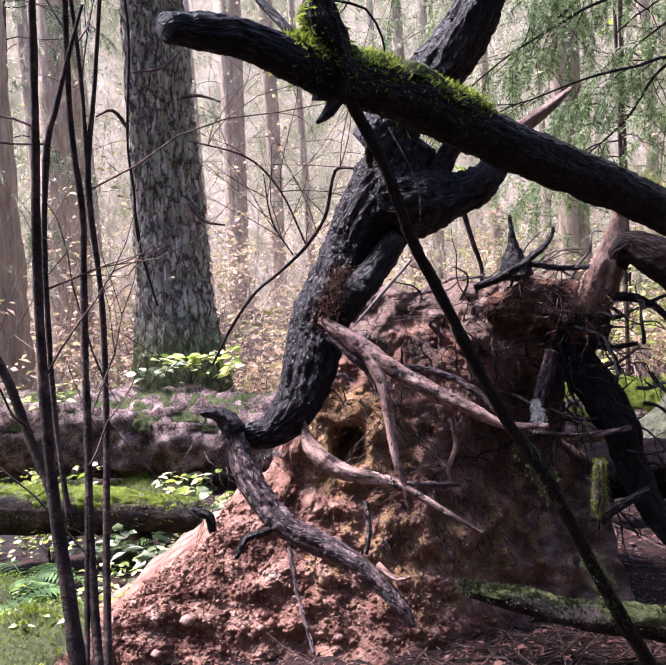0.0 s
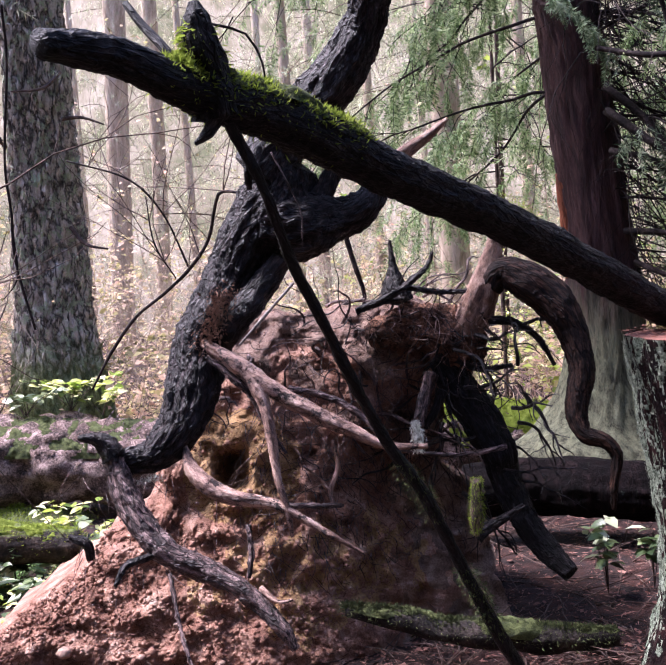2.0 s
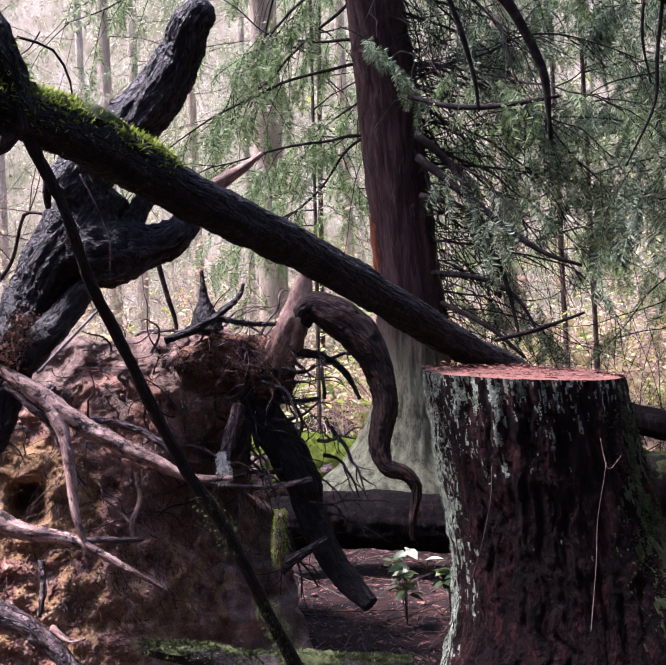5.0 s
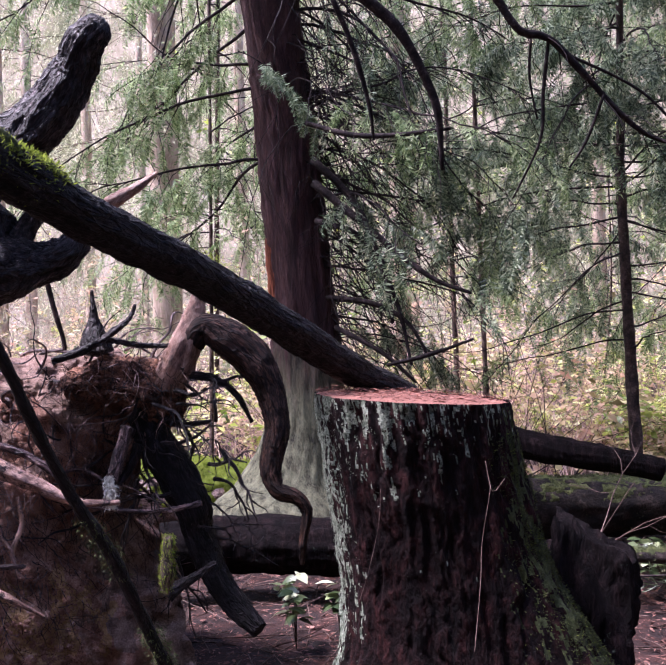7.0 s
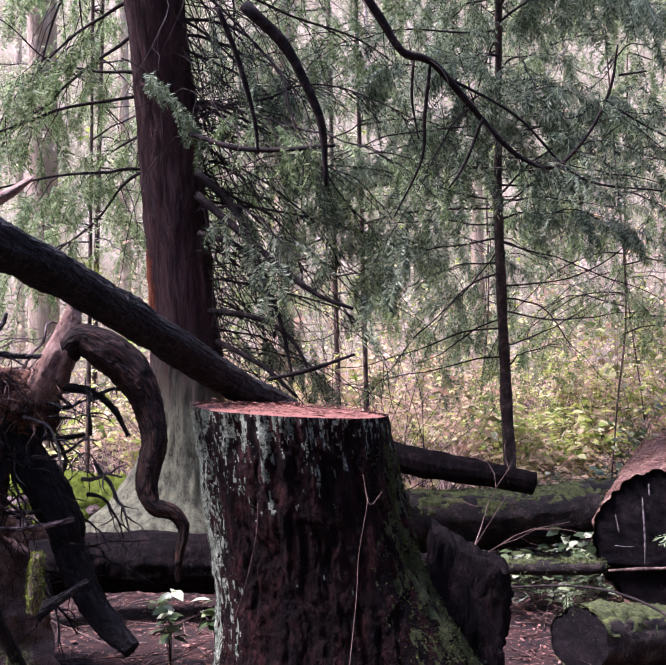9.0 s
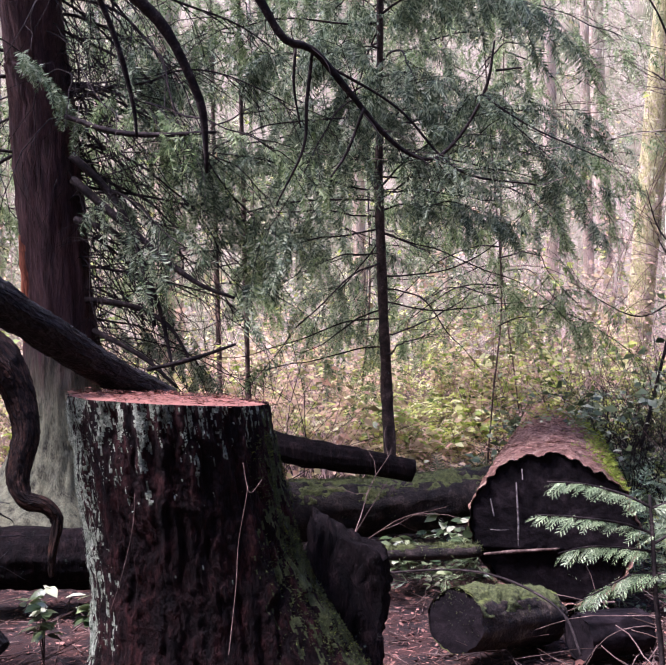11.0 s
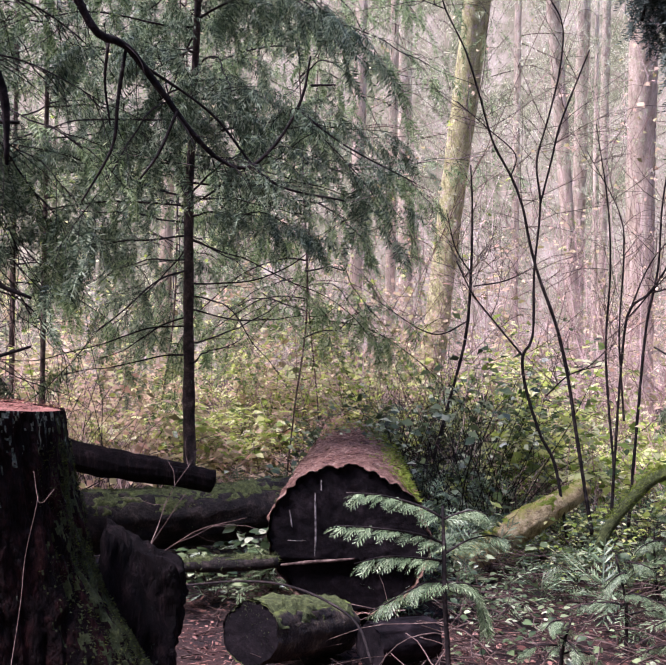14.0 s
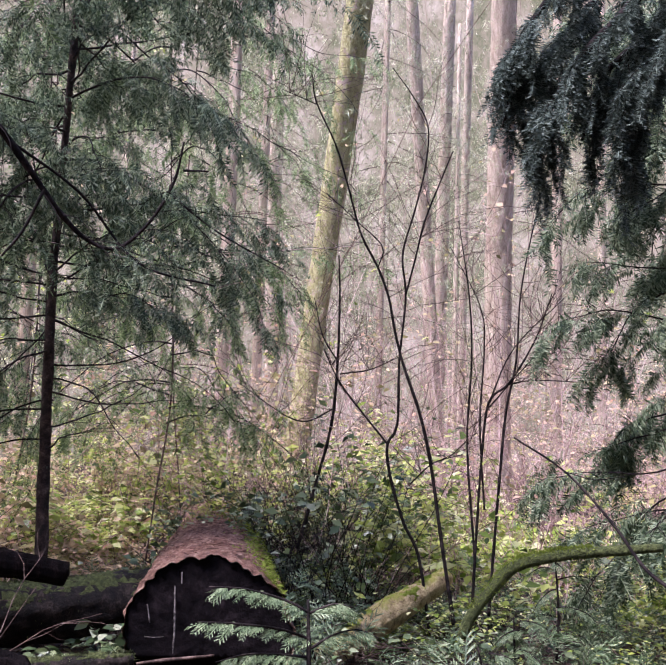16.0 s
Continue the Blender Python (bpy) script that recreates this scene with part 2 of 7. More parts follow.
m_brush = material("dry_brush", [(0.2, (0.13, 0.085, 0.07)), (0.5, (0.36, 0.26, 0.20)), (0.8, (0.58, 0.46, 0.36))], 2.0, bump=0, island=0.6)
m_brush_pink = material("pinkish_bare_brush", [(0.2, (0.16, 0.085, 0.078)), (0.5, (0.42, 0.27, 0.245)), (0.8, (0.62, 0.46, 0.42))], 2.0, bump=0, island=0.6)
m_pale_stick = material("bleached_stick", [(0.3, (0.08, 0.06, 0.055)), (0.7, (0.25, 0.21, 0.19))], 20.0, bump=0.3)
m_leaf = material("shrub_leaf", [(0.08, (0.05, 0.085, 0.015)), (0.3, (0.26, 0.36, 0.05)), (0.6, (0.62, 0.66, 0.16)), (0.9, (0.88, 0.84, 0.52))], 2.0, bump=0, island=0.85, rough=0.4, gloss=0.5, translucent=0.52)
m_leaf_gold = material("yellowed_leaf", [(0.08, (0.12, 0.10, 0.04)), (0.35, (0.42, 0.37, 0.16)), (0.6, (0.66, 0.50, 0.32)), (0.82, (0.70, 0.48, 0.36)), (0.97, (0.6, 0.30, 0.19))], 1.5, bump=0, island=0.8, rough=0.6, translucent=0.5)
m_needle_green = material("cedar_foliage", [(0.12, (0.045, 0.078, 0.025)), (0.5, (0.18, 0.27, 0.10)), (0.88, (0.47, 0.55, 0.29))], 2.0, bump=0, island=0.8, rough=0.5, gloss=0.3, translucent=0.5)
# Darker copy of the cedar foliage, with shade put into the colour.
m_needle_dark = material("cedar_foliage_shade_toned", [(0.12, (0.022, 0.040, 0.022)), (0.5, (0.10, 0.15, 0.075)), (0.88, (0.40, 0.47, 0.30))], 2.0, bump=0, island=0.85, rough=0.5, gloss=0.3, translucent=0.45)
# Paler copy of the cedar foliage, for the far crowns.
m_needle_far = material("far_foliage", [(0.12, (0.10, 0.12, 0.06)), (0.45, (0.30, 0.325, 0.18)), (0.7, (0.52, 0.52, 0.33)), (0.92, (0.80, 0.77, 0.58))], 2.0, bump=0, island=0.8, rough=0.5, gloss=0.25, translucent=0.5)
# Leaf colour lowered further to carry the shade of overhanging boughs.
m_bough = material("foliage_deep_shade_toned", [(0.15, (0.02, 0.032, 0.026)), (0.5, (0.065, 0.09, 0.072)), (0.85, (0.2, 0.25, 0.21))], 2.0, bump=0, island=0.75, rough=0.6, gloss=0.25, translucent=0.3)
m_frond = material("silvery_cedar_frond", [(0.15, (0.03, 0.058, 0.024)), (0.5, (0.115, 0.17, 0.078)), (0.85, (0.38, 0.45, 0.27))], 2.0, bump=0, island=0.6, rough=0.45, gloss=0.35, translucent=0.25)
m_fern = material("sword_fern", [(0.2, (0.035, 0.07, 0.018)), (0.5, (0.10, 0.19, 0.05)), (0.8, (0.26, 0.38, 0.14))], 2.0, bump=0, island=0.6, rough=0.45, translucent=0.3)
m_salal = material("salal_leaf", [(0.1, (0.022, 0.04, 0.015)), (0.45, (0.095, 0.14, 0.055)), (0.75, (0.24, 0.29, 0.14)), (0.95, (0.55, 0.57, 0.40))], 2.0, bump=0, island=0.85, rough=0.33, gloss=0.5, translucent=0.3)
m_lichen = material("white_lichen", [(0.3, (0.5, 0.48, 0.38)), (0.7, (0.8, 0.78, 0.68))], 20.0, bump=0.5)
m_stone = material("brown_stone", [(0.3, (0.2, 0.11, 0.08)), (0.7, (0.42, 0.28, 0.22))], 15.0, bump=0.4)


# ---- building tools ----
rng = np.random.default_rng(7)


def shape(name, verts, faces, mat, parent=None, label="", smooth=True):
    me = bpy.data.meshes.new(name)
    verts = np.asarray(verts, np.float32).reshape(-1, 3)
    if isinstance(faces, np.ndarray):
        counts, flat = np.full(len(faces), faces.shape[1], np.int32), faces.astype(np.int32).ravel()
    else:
        counts = np.array([len(q) for q in faces], np.int32)
        flat = np.array([i for q in faces for i in q], np.int32)
    me.vertices.add(len(verts))
    me.vertices.foreach_set("co", verts.ravel())
    me.loops.add(len(flat))
    me.loops.foreach_set("vertex_index", flat)
    me.polygons.add(len(counts))
    me.polygons.foreach_set("loop_start", np.concatenate([[0], np.cumsum(counts)[:-1]]).astype(np.int32))
    me.update(calc_edges=True)
    for m in (mat if isinstance(mat, (list, tuple)) else [mat]):
        me.materials.append(m)
    if smooth:
        me.polygons.foreach_set("use_smooth", [True] * len(me.polygons))
    ob = new(name, me)
    if parent is not None:
        ob.parent = parent
    if label:
        ob["label"] = label
    return ob


def thing(name, at, label, category, group="", kind=""):
    e = new(name)
    e.location = at
    e.empty_display_size = 0.1
    return tagged(e, label, category, group, kind)


def part(name, geo, mat, parent, label="", smooth=True):
    """One mesh under a thing or part; geo is (verts, faces) in world metres."""
    v, f = geo[:2]
    root = parent
    off = np.zeros(3)
    while root is not None:
        off += np.array(root.location)
        root = root.parent
    ob = shape(name, np.asarray(v, float) - off, f, mat, parent, label, smooth)
    if not isinstance(mat, list) and mat.get("grain"):
        # lengthwise coordinates, so that the bark's fibres run along the limb
        at = ob.data.attributes.new("grain", "FLOAT_VECTOR", "POINT")
        at.data.foreach_set("vector", np.asarray(geo[2] if len(geo) > 2 else v, np.float32).ravel())
    return ob


def spline(rows, step):
    """Smooth path through rows (x, y, z, radius), at about that spacing."""
    p = np.array(rows, float)
    q = np.vstack([2 * p[0] - p[1], p, 2 * p[-1] - p[-2]])
    out = []
    for i in range(1, len(q) - 2):
        n = max(2, int(np.linalg.norm(q[i + 1, :3] - q[i, :3]) / step))
        for t in np.arange(n) / n:
            a, b, c, d = q[i - 1], q[i], q[i + 1], q[i + 2]
            out.append(0.5 * (2 * b + (c - a) * t + (2 * a - 5 * b + 4 * c - d) * t * t + (3 * b - a - 3 * c + d) * t ** 3))
    out.append(p[-1])
    out = np.array(out)
    out[:, 3] = np.maximum(out[:, 3], 0.0012)
    return out


def tube(rows, sides=10, step=0.05, lump=0.12, ridge=0.0, freq=9.0, seed=0.0, bark=0.0):
    """A limb along rows: lumpy, with lengthwise ridges of bark, closed at both ends."""
    path = spline(rows, step)
    n = len(path)
    tang = np.gradient(path[:, :3], axis=0)
    tang /= np.linalg.norm(tang, axis=1)[:, None] + 1e-9
    up = np.array([0.0, 0.0, 1.0]) if abs(tang[0][2]) < 0.9 else np.array([1.0, 0.0, 0.0])
    verts, faces, fibre = [], [], []
    s = 0.0
    for i in range(n):
        side = np.cross(tang[i], up)
        side /= np.linalg.norm(side) + 1e-9
        up = np.cross(side, tang[i])
        if i:
            s += np.linalg.norm(path[i, :3] - path[i - 1, :3])
        r = path[i, 3]
        for k in range(sides):
            a = 2 * math.pi * k / sides
            way = side * math.cos(a) + up * math.sin(a)
            p = path[i, :3] + way * r
            q = 1.0
            if lump:
                q += lump * noise.noise(Vector(p * freq) + Vector((seed, seed, 0))) + lump * 0.5 * noise.noise(Vector(p * freq * 3.1))
            if ridge:
                q += ridge * noise.noise(Vector((math.cos(a) * 4.5 + seed, math.sin(a) * 4.5, s * 2.6))) + ridge * 0.5 * noise.noise(Vector((math.cos(a) * 6, math.sin(a) * 6 + seed, s * 9)))
            if bark:
                c = Vector((math.cos(a) * r * 32 + seed, math.sin(a) * r * 32, s * 8))
                q += bark / r * (0.42 - 0.8 * abs(noise.noise(c)) - 0.6 * abs(noise.noise(c * 2.6)) + 0.4 * noise.noise(Vector((c.x * 4, c.y * 4, s * 75))))
            verts.append(path[i, :3] + way * r * q)
            fibre.append((path[0, 0] + math.cos(a) * r * 3.2, path[0, 1] + math.sin(a) * r * 3.2, s * 1.1 + 0.05 * math.cos(a + s * 3)))
    for i in range(n - 1):
        for k in range(sides):
            k2 = (k + 1) % sides
            faces.append((i * sides + k, i * sides + k2, (i + 1) * sides + k2, (i + 1) * sides + k))
    for j, rev in ((0, True), (n - 1, False)):
        c = len(verts)
        verts.append(path[j, :3] + tang[j] * path[j, 3] * (-0.3 if rev else 0.3))
        fibre.append((path[0, 0], path[0, 1], 0.0))
        for k in range(sides):
            k2 = (k + 1) % sides
            faces.append((j * sides + k2, j * sides + k, c) if rev else (j * sides + k, j * sides + k2, c))
    return np.array(verts), faces, fibre


def join(geos):
    vs, fs, o = [], [], 0
    if all(isinstance(f, np.ndarray) for _, f in geos) and len({f.shape[1] for _, f in geos}) == 1:
        for v, f in geos:
            vs.append(v)
            fs.append(f + o)
            o += len(v)
        return np.vstack(vs), np.vstack(fs)
    for v, f in geos:
        v = np.asarray(v, float)
        vs.append(v)
        fs.extend(tuple(i + o for i in q) for q in f)
        o += len(v)
    return (np.vstack(vs) if vs else np.zeros((0, 3))), fs


def wires(paths, r0, r1):
    """Thin three-sided stems, one for each row of points, all at once."""
    p = np.asarray(paths, float)
    n, k = p.shape[:2]
    tang = np.gradient(p, axis=1)
    a = np.cross(tang, np.array([0.31, 0.77, 0.55]))
    a /= np.linalg.norm(a, axis=2)[..., None] + 1e-9
    b = np.cross(tang, a)
    b /= np.linalg.norm(b, axis=2)[..., None] + 1e-9
    r = (np.linspace(r0, r1, k)[None, :] * np.ones((n, 1)))[..., None]
    rings = np.stack([p + r * a, p + r * (-0.5 * a + 0.87 * b), p + r * (-0.5 * a - 0.87 * b)], 2).reshape(-1, 3)
    f = np.array([(i * 3 + j, i * 3 + (j + 1) % 3, i * 3 + 3 + (j + 1) % 3, i * 3 + 3 + j) for i in range(k - 1) for j in range(3)])
    return rings, (f[None] + (np.arange(n) * k * 3)[:, None, None]).reshape(-1, 4)


def wire(points, r0, r1):
    return wires([points], r0, r1)


def strands(starts, ways, lengths, droop, n=6, wander=0.12):
    """Many wandering stems at once: arrays of points."""
    p = np.asarray(starts, float).copy()
    d = np.asarray(ways, float)
    d = d / np.linalg.norm(d, axis=1)[:, None]
    out = [p.copy()]
    drop = np.broadcast_to(np.asarray(droop, float), (len(p),))
    for _ in range(n):
        d = d + rng.normal(0, wander, d.shape)
        d[:, 2] -= drop / n
        d /= np.linalg.norm(d, axis=1)[:, None]
        p = p + d * (np.asarray(lengths) / n)[:, None]
        out.append(p.copy())
    return np.stack(out, 1)


def stamp(template, places, ways, ups, sizes):
    """Many turned copies of a small template (verts, faces), joined."""
    tv, tf = np.asarray(template[0], float), template[1]
    d = np.asarray(ways, float)
    d = d / (np.linalg.norm(d, axis=1)[:, None] + 1e-9)
    s = np.cross(d, np.asarray(ups, float))
    s /= np.linalg.norm(s, axis=1)[:, None] + 1e-9
    u = np.cross(s, d)
    m = np.stack([s, d, u], 2) * np.asarray(sizes, float)[:, None, None]
    v = (np.einsum("nij,kj->nki", m, tv) + np.asarray(places, float)[:, None, :]).reshape(-1, 3)
    k = len(tv)
    if len({len(q) for q in tf}) == 1:
        return v, (np.array(tf)[None] + (np.arange(len(d)) * k)[:, None, None]).reshape(-1, len(tf[0]))
    return v, [tuple(i + o * k for i in q) for o in range(len(d)) for q in tf]


def blade(width=0.3, fold=0.1):
    """A pointed leaf along +y, one long, slightly folded."""
    v = [(0, 0, 0), (-width / 2, 0.4, fold), (0, 0.45, 0), (width / 2, 0.4, fold), (0, 1, -0.12)]
    return v, [(0, 2, 1), (0, 3, 2), (1, 2, 4), (2, 3, 4)]


def spray_template(side=10, seed=1):
    """A flat drooping spray of scale leaves along +y."""
    g = np.random.default_rng(seed)
    v, f = [], []

    def strip(p, q, w):
        p, q = np.array(p), np.array(q)
        d = q - p
        n = np.array([-d[1], d[0], 0])
        n = n / (np.linalg.norm(n) + 1e-9) * w
        o = len(v)
        v.extend([p - n * 0.5, p + d * 0.45 - n, q, p + d * 0.45 + n])
        f.append((o, o + 1, o + 2, o + 3))

    strip((0, 0, 0), (0, 1, -0.16), 0.02)
    for i in range(side):
        t = 0.12 + 0.84 * i / side
        ln = 0.42 * (1 - t * 0.75) * g.uniform(0.75, 1.1)
        for sgn in (-1, 1):
            a = np.array([0, t, -0.16 * t * t])
            b = a + np.array([sgn * ln * 0.8, ln * 0.75, -0.12 * ln - g.uniform(0, 0.08)])
            strip(a, b, 0.017)
            for w in (0.35, 0.58, 0.8):
                c = a + (b - a) * w
                strip(c, c + np.array([sgn * 0.03, ln * 0.4, -0.03]), 0.014)
    return v, f


SPRAY = spray_template()
SMALL_SPRAY = spray_template(5, 2)


def lace_template(seed, pairs=11):
    """A light, irregular tip of scale leaves along +y."""
    g = np.random.default_rng(seed)
    v, f = [], []

    def leaf(p, q, w):
        d = q - p
        n = np.array([-d[1], d[0], g.normal(0, 0.3) * np.linalg.norm(d)])
        n = n / (np.linalg.norm(n) + 1e-9) * w
        o = len(v)
        v.extend([p, p + d * 0.5 - n, q, p + d * 0.5 + n])
        f.append((o, o + 1, o + 2, o + 3))

    for i in range(pairs):
        t = i / pairs
        for sgn in (-1, 1):
            if g.random() < 0.12:
                continue
            a = np.array([g.normal(0, 0.02), t, -0.35 * t * t])
            ln = (0.34 - 0.2 * t) * g.uniform(0.55, 1.15)
            leaf(a, a + np.array([sgn * ln * 0.85, ln * 0.5, g.normal(-0.1, 0.1)]), 0.027)
    leaf(np.array([0, 0.25, 0.0]), np.array([0, 1.05, -0.4]), 0.02)
    return v, f


LACE = lace_template(3)
SPARSE = lace_template(5, 4)
COARSE = ([(0, 0, 0), (-0.2, 0.5, -0.05), (0, 1.0, -0.2), (0.2, 0.5, -0.05), (0, 0.3, 0), (-0.5, 0.6, -0.1), (-0.45, 0.8, -0.2), (0.5, 0.6, -0.1), (0.45, 0.8, -0.2)],
          [(0, 3, 2, 1), (4, 6, 5, 0), (4, 0, 7, 8)])


def scatter_dirs(n, spread=1.0, down=0.2):
    a = rng.uniform(0, 2 * math.pi, n)
    return np.stack([np.cos(a), np.sin(a), rng.uniform(-spread, spread, n) * 0.5 - down], 1)


def ups(n, tilt=0.5):
    return np.stack([rng.normal(0, tilt, n), rng.normal(0, tilt, n), np.ones(n)], 1)


def fbm(p, f, octaves=4):
    return sum(noise.noise(Vector((p[0] * f * 2 ** o, p[1] * f * 2 ** o, p[2] * f * 2 ** o))) * 0.5 ** o for o in range(octaves))


# ---- ground ----
def ground_z(x, y):
    z = 0.05 * noise.noise(Vector((x * 0.7, y * 0.7, 0))) + 0.02 * noise.noise(Vector((x * 3, y * 3, 1.0)))
    far = max(0.0, math.hypot(x, y) - 9)
    return z - 0.02 + 0.008 * far


def build_ground():
    radii = np.concatenate([np.linspace(0.3, 3, 14), np.linspace(3.05, 9, 110), np.geomspace(9.2, 400, 40)])
    angles = np.concatenate([np.linspace(-52, 56, 260), np.linspace(60, 304, 50)])
    v, f = [], []
    for r in radii:
        for a in angles:
            x, y = r * math.sin(radians(a)), r * math.cos(radians(a))
            z = ground_z(x, y)
            if 3 < r < 9:
                z += 0.012 * noise.noise(Vector((x * 14, y * 14, 3.0))) + 0.006 * noise.noise(Vector((x * 40, y * 40, 3.0)))
            v.append((x, y, z))
    na = len(angles)
    for i in range(len(radii) - 1):
        for k in range(na):
            k2 = (k + 1) % na
            f.append((i * na + k, (i + 1) * na + k, (i + 1) * na + k2, i * na + k2))
    c = len(v)
    v.append((0, 0, 0))
    f.extend((c, k, (k + 1) % na) for k in range(na))
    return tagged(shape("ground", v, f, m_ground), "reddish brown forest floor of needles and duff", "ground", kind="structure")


ground = build_ground()


# ---- soil of the uprooted root plate ----
ROOT_O = Vector((-1.912, 3.937, 0))
view = Vector((ROOT_O.x, ROOT_O.y, 0)).normalized()
U_AXIS = np.array((view.y, -view.x, 0))
N_AXIS = -np.array(view)


def wall_point(u, v, w):
    return np.array(ROOT_O) + U_AXIS * u + N_AXIS * w + np.array((0, 0, v))


TOP_U = [-1.55, -1.1, -0.9, -0.78, -0.62, -0.5, -0.38, -0.2, 0.1, 0.45, 0.75, 0.88, 0.95]
TOP_Z = [-0.05, 0.3, 0.40, 0.55, 0.62, 0.98, 1.42, 1.5, 1.46, 1.47, 1.5, 1.40, 1.2]


def soil_depth(u, v, top):
    left = min(1.0, max(0.0, (0.6 - u) / 0.5))
    h = v / 1.45
    w = (0.34 * left + 0.24) * max(0.0, 1 - h * 1.25) ** 1.4
    w -= 0.13 * (1 - left) * math.exp(-((v - 0.5) / 0.34) ** 2) * min(1.0, max(0.0, (u - 0.24) / 0.3))
    w += 0.12 * (1 - left) * math.exp(-((v - 1.25) / 0.22) ** 2)
    w -= 0.36 * math.exp(-(((u + 0.21) / 0.065) ** 4 + ((v - 0.76) / 0.075) ** 4))
    w -= 0.34 * math.exp(-(((u + 0.6) / 0.10) ** 4 + ((v - 0.68) / 0.05) ** 4))
    w -= 0.28 * max(0.0, (v - top * 0.72) / max(0.2, top * 0.28)) ** 2
    p = wall_point(u, v, w)
    w += 0.07 * fbm(p, 3.0, 3) + 0.035 * fbm(p, 12.0, 4) + 0.012 * noise.noise(Vector(p * 60))
    return w


def soil_edge(u, z):
    """Draws the torn edge in where roots hang free of the earth."""
    edge = float(np.interp(z, (0.0, 0.55, 0.68, 1.0, 1.12, 1.6), (1.0, 0.97, 0.79, 0.80, 0.92, 0.95)))
    edge += 0.05 * noise.noise(Vector((z * 9, 3.0, 0))) + 0.02 * noise.noise(Vector((z * 31, 3.0, 0)))
    return u if u < 0.3 else 0.3 + (u - 0.3) * (edge - 0.3) / 0.65


def build_root_soil():
    nu, nv = 280, 170
    us = np.linspace(-1.55, 0.95, nu)
    v, f, mats = [], [], []
    for side in (0, 1):
        for u in us:
            top = float(np.interp(u, TOP_U, TOP_Z)) + 0.03 * noise.noise(Vector((u * 9, 0, 0)))
            top = max(top, -0.02)
            for j in range(nv):
                z = -0.08 + (top + 0.08) * j / (nv - 1)
                w = soil_depth(soil_edge(u, z), z, max(top, 0.05))
                if side:
                    q = wall_point(u, z, -0.4)
                    w = min(w - 0.02, -0.35 - 0.25 * math.sin(math.pi * j / (nv - 1)) + 0.12 * fbm(q, 4.0, 3) + 0.05 * fbm(q, 15.0, 3)) if 0 < j < nv - 1 else w - 0.03
                v.append(wall_point(soil_edge(u, z), z, w))
    o = nu * nv
    for i in range(nu - 1):
        for j in range(nv - 1):
            a = i * nv + j
            f.append((a, a + nv, a + nv + 1, a + 1))
            u = us[i]
            z = v[a][2] - ROOT_O.z
            e = ((u + 0.17) / 0.24) ** 2 + ((z - 0.78) / 0.25) ** 2 + 0.9 * noise.noise(Vector((u * 9, z * 9, 4)))
            low = ((u - 0.12) / 0.55) ** 2 + ((z - 0.3) / 0.24) ** 2 + 1.3 * noise.noise(Vector((u * 11, z * 11, 7)))
            # Overhung right side: its shade and wet are put in as browner soil.
            dark = u > 0.62 + 0.3 * noise.noise(Vector((u * 3, z * 5, 2))) + 0.25 * noise.noise(Vector((u * 13, z * 15, 2))) and z < 1.02 + 0.2 * noise.noise(Vector((u * 6, z * 4, 8)))
            # Matted humus along the crest.
            dark = dark or (u > -0.45 and z > 1.2 + 0.25 * noise.noise(Vector((u * 5, z * 5, 3))))
            mats.append(2 if dark else 1 if e < 1.05 or low < 0.6 else 0)
    for i in range(nu - 1):
        for j in range(nv - 1):
            a = o + i * nv + j
            f.append((a, a + 1, a + nv + 1, a + nv))
            mats.append(0)
        for j, flip in ((0, False), (nv - 1, True)):
            a, b = i * nv + j, o + i * nv + j
            f.append((a, b, b + nv, a + nv) if not flip else (a, a + nv, b + nv, b))
            mats.append(0)
    for i in (0, nu - 1):
        for j in range(nv - 1):
            a, b = i * nv + j, o + i * nv + j
            f.append((a, a + 1, b + 1, b) if i == 0 else (a, b, b + 1, a + 1))
            mats.append(0)
    base = thing("root_plate_soil", tuple(ROOT_O), "steep mound of red earth torn up with the roots", "soil mound")
    ob = part("soil_face", (v, f), [m_soil, m_subsoil, m_humus_shade], base)
    ob.data.polygons.foreach_set("material_index", mats)
    return base


root_soil = build_root_soil()

# ---- uprooted tree and its roots ----
uprooted = thing("uprooted_tree", (-2.084, 3.566, 1.277), "dark wet uprooted tree with bare twisted roots", "uprooted tree")
part("trunk", tube([(-2.29, 3.212, 0.909, 0.047), (-2.187, 3.318, 0.922, 0.065), (-2.105, 3.409, 1.02, 0.091), (-2.079, 3.502, 1.172, 0.114), (-2.069, 3.577, 1.313, 0.123), (-2.007, 3.641, 1.512, 0.116), (-1.942, 3.706, 1.655, 0.121), (-1.855, 3.741, 1.816, 0.136), (-1.754, 3.776, 1.936, 0.159), (-1.691, 3.792, 2.04, 0.136), (-1.657, 3.796, 2.109, 0.113)], 110, 0.009, 0.10, 0.10, 7, bark=0.02), m_dark_bark, uprooted)
part("broken_top", tube([(-1.784, 3.72, 2.082, 0.121), (-1.701, 3.749, 2.197, 0.117), (-1.608, 3.773, 2.283, 0.114), (-1.504, 3.795, 2.381, 0.11), (-1.375, 3.808, 2.52, 0.1), (-1.278, 3.802, 2.661, 0.089)] + [(-1.234, 3.772, 2.747, 0.076), (-1.172, 3.767, 2.82, 0.061), (-1.147, 3.764, 2.85, 0.032)], 90, 0.009, 0.10, 0.10, 7, bark=0.018), m_dark_bark, uprooted)
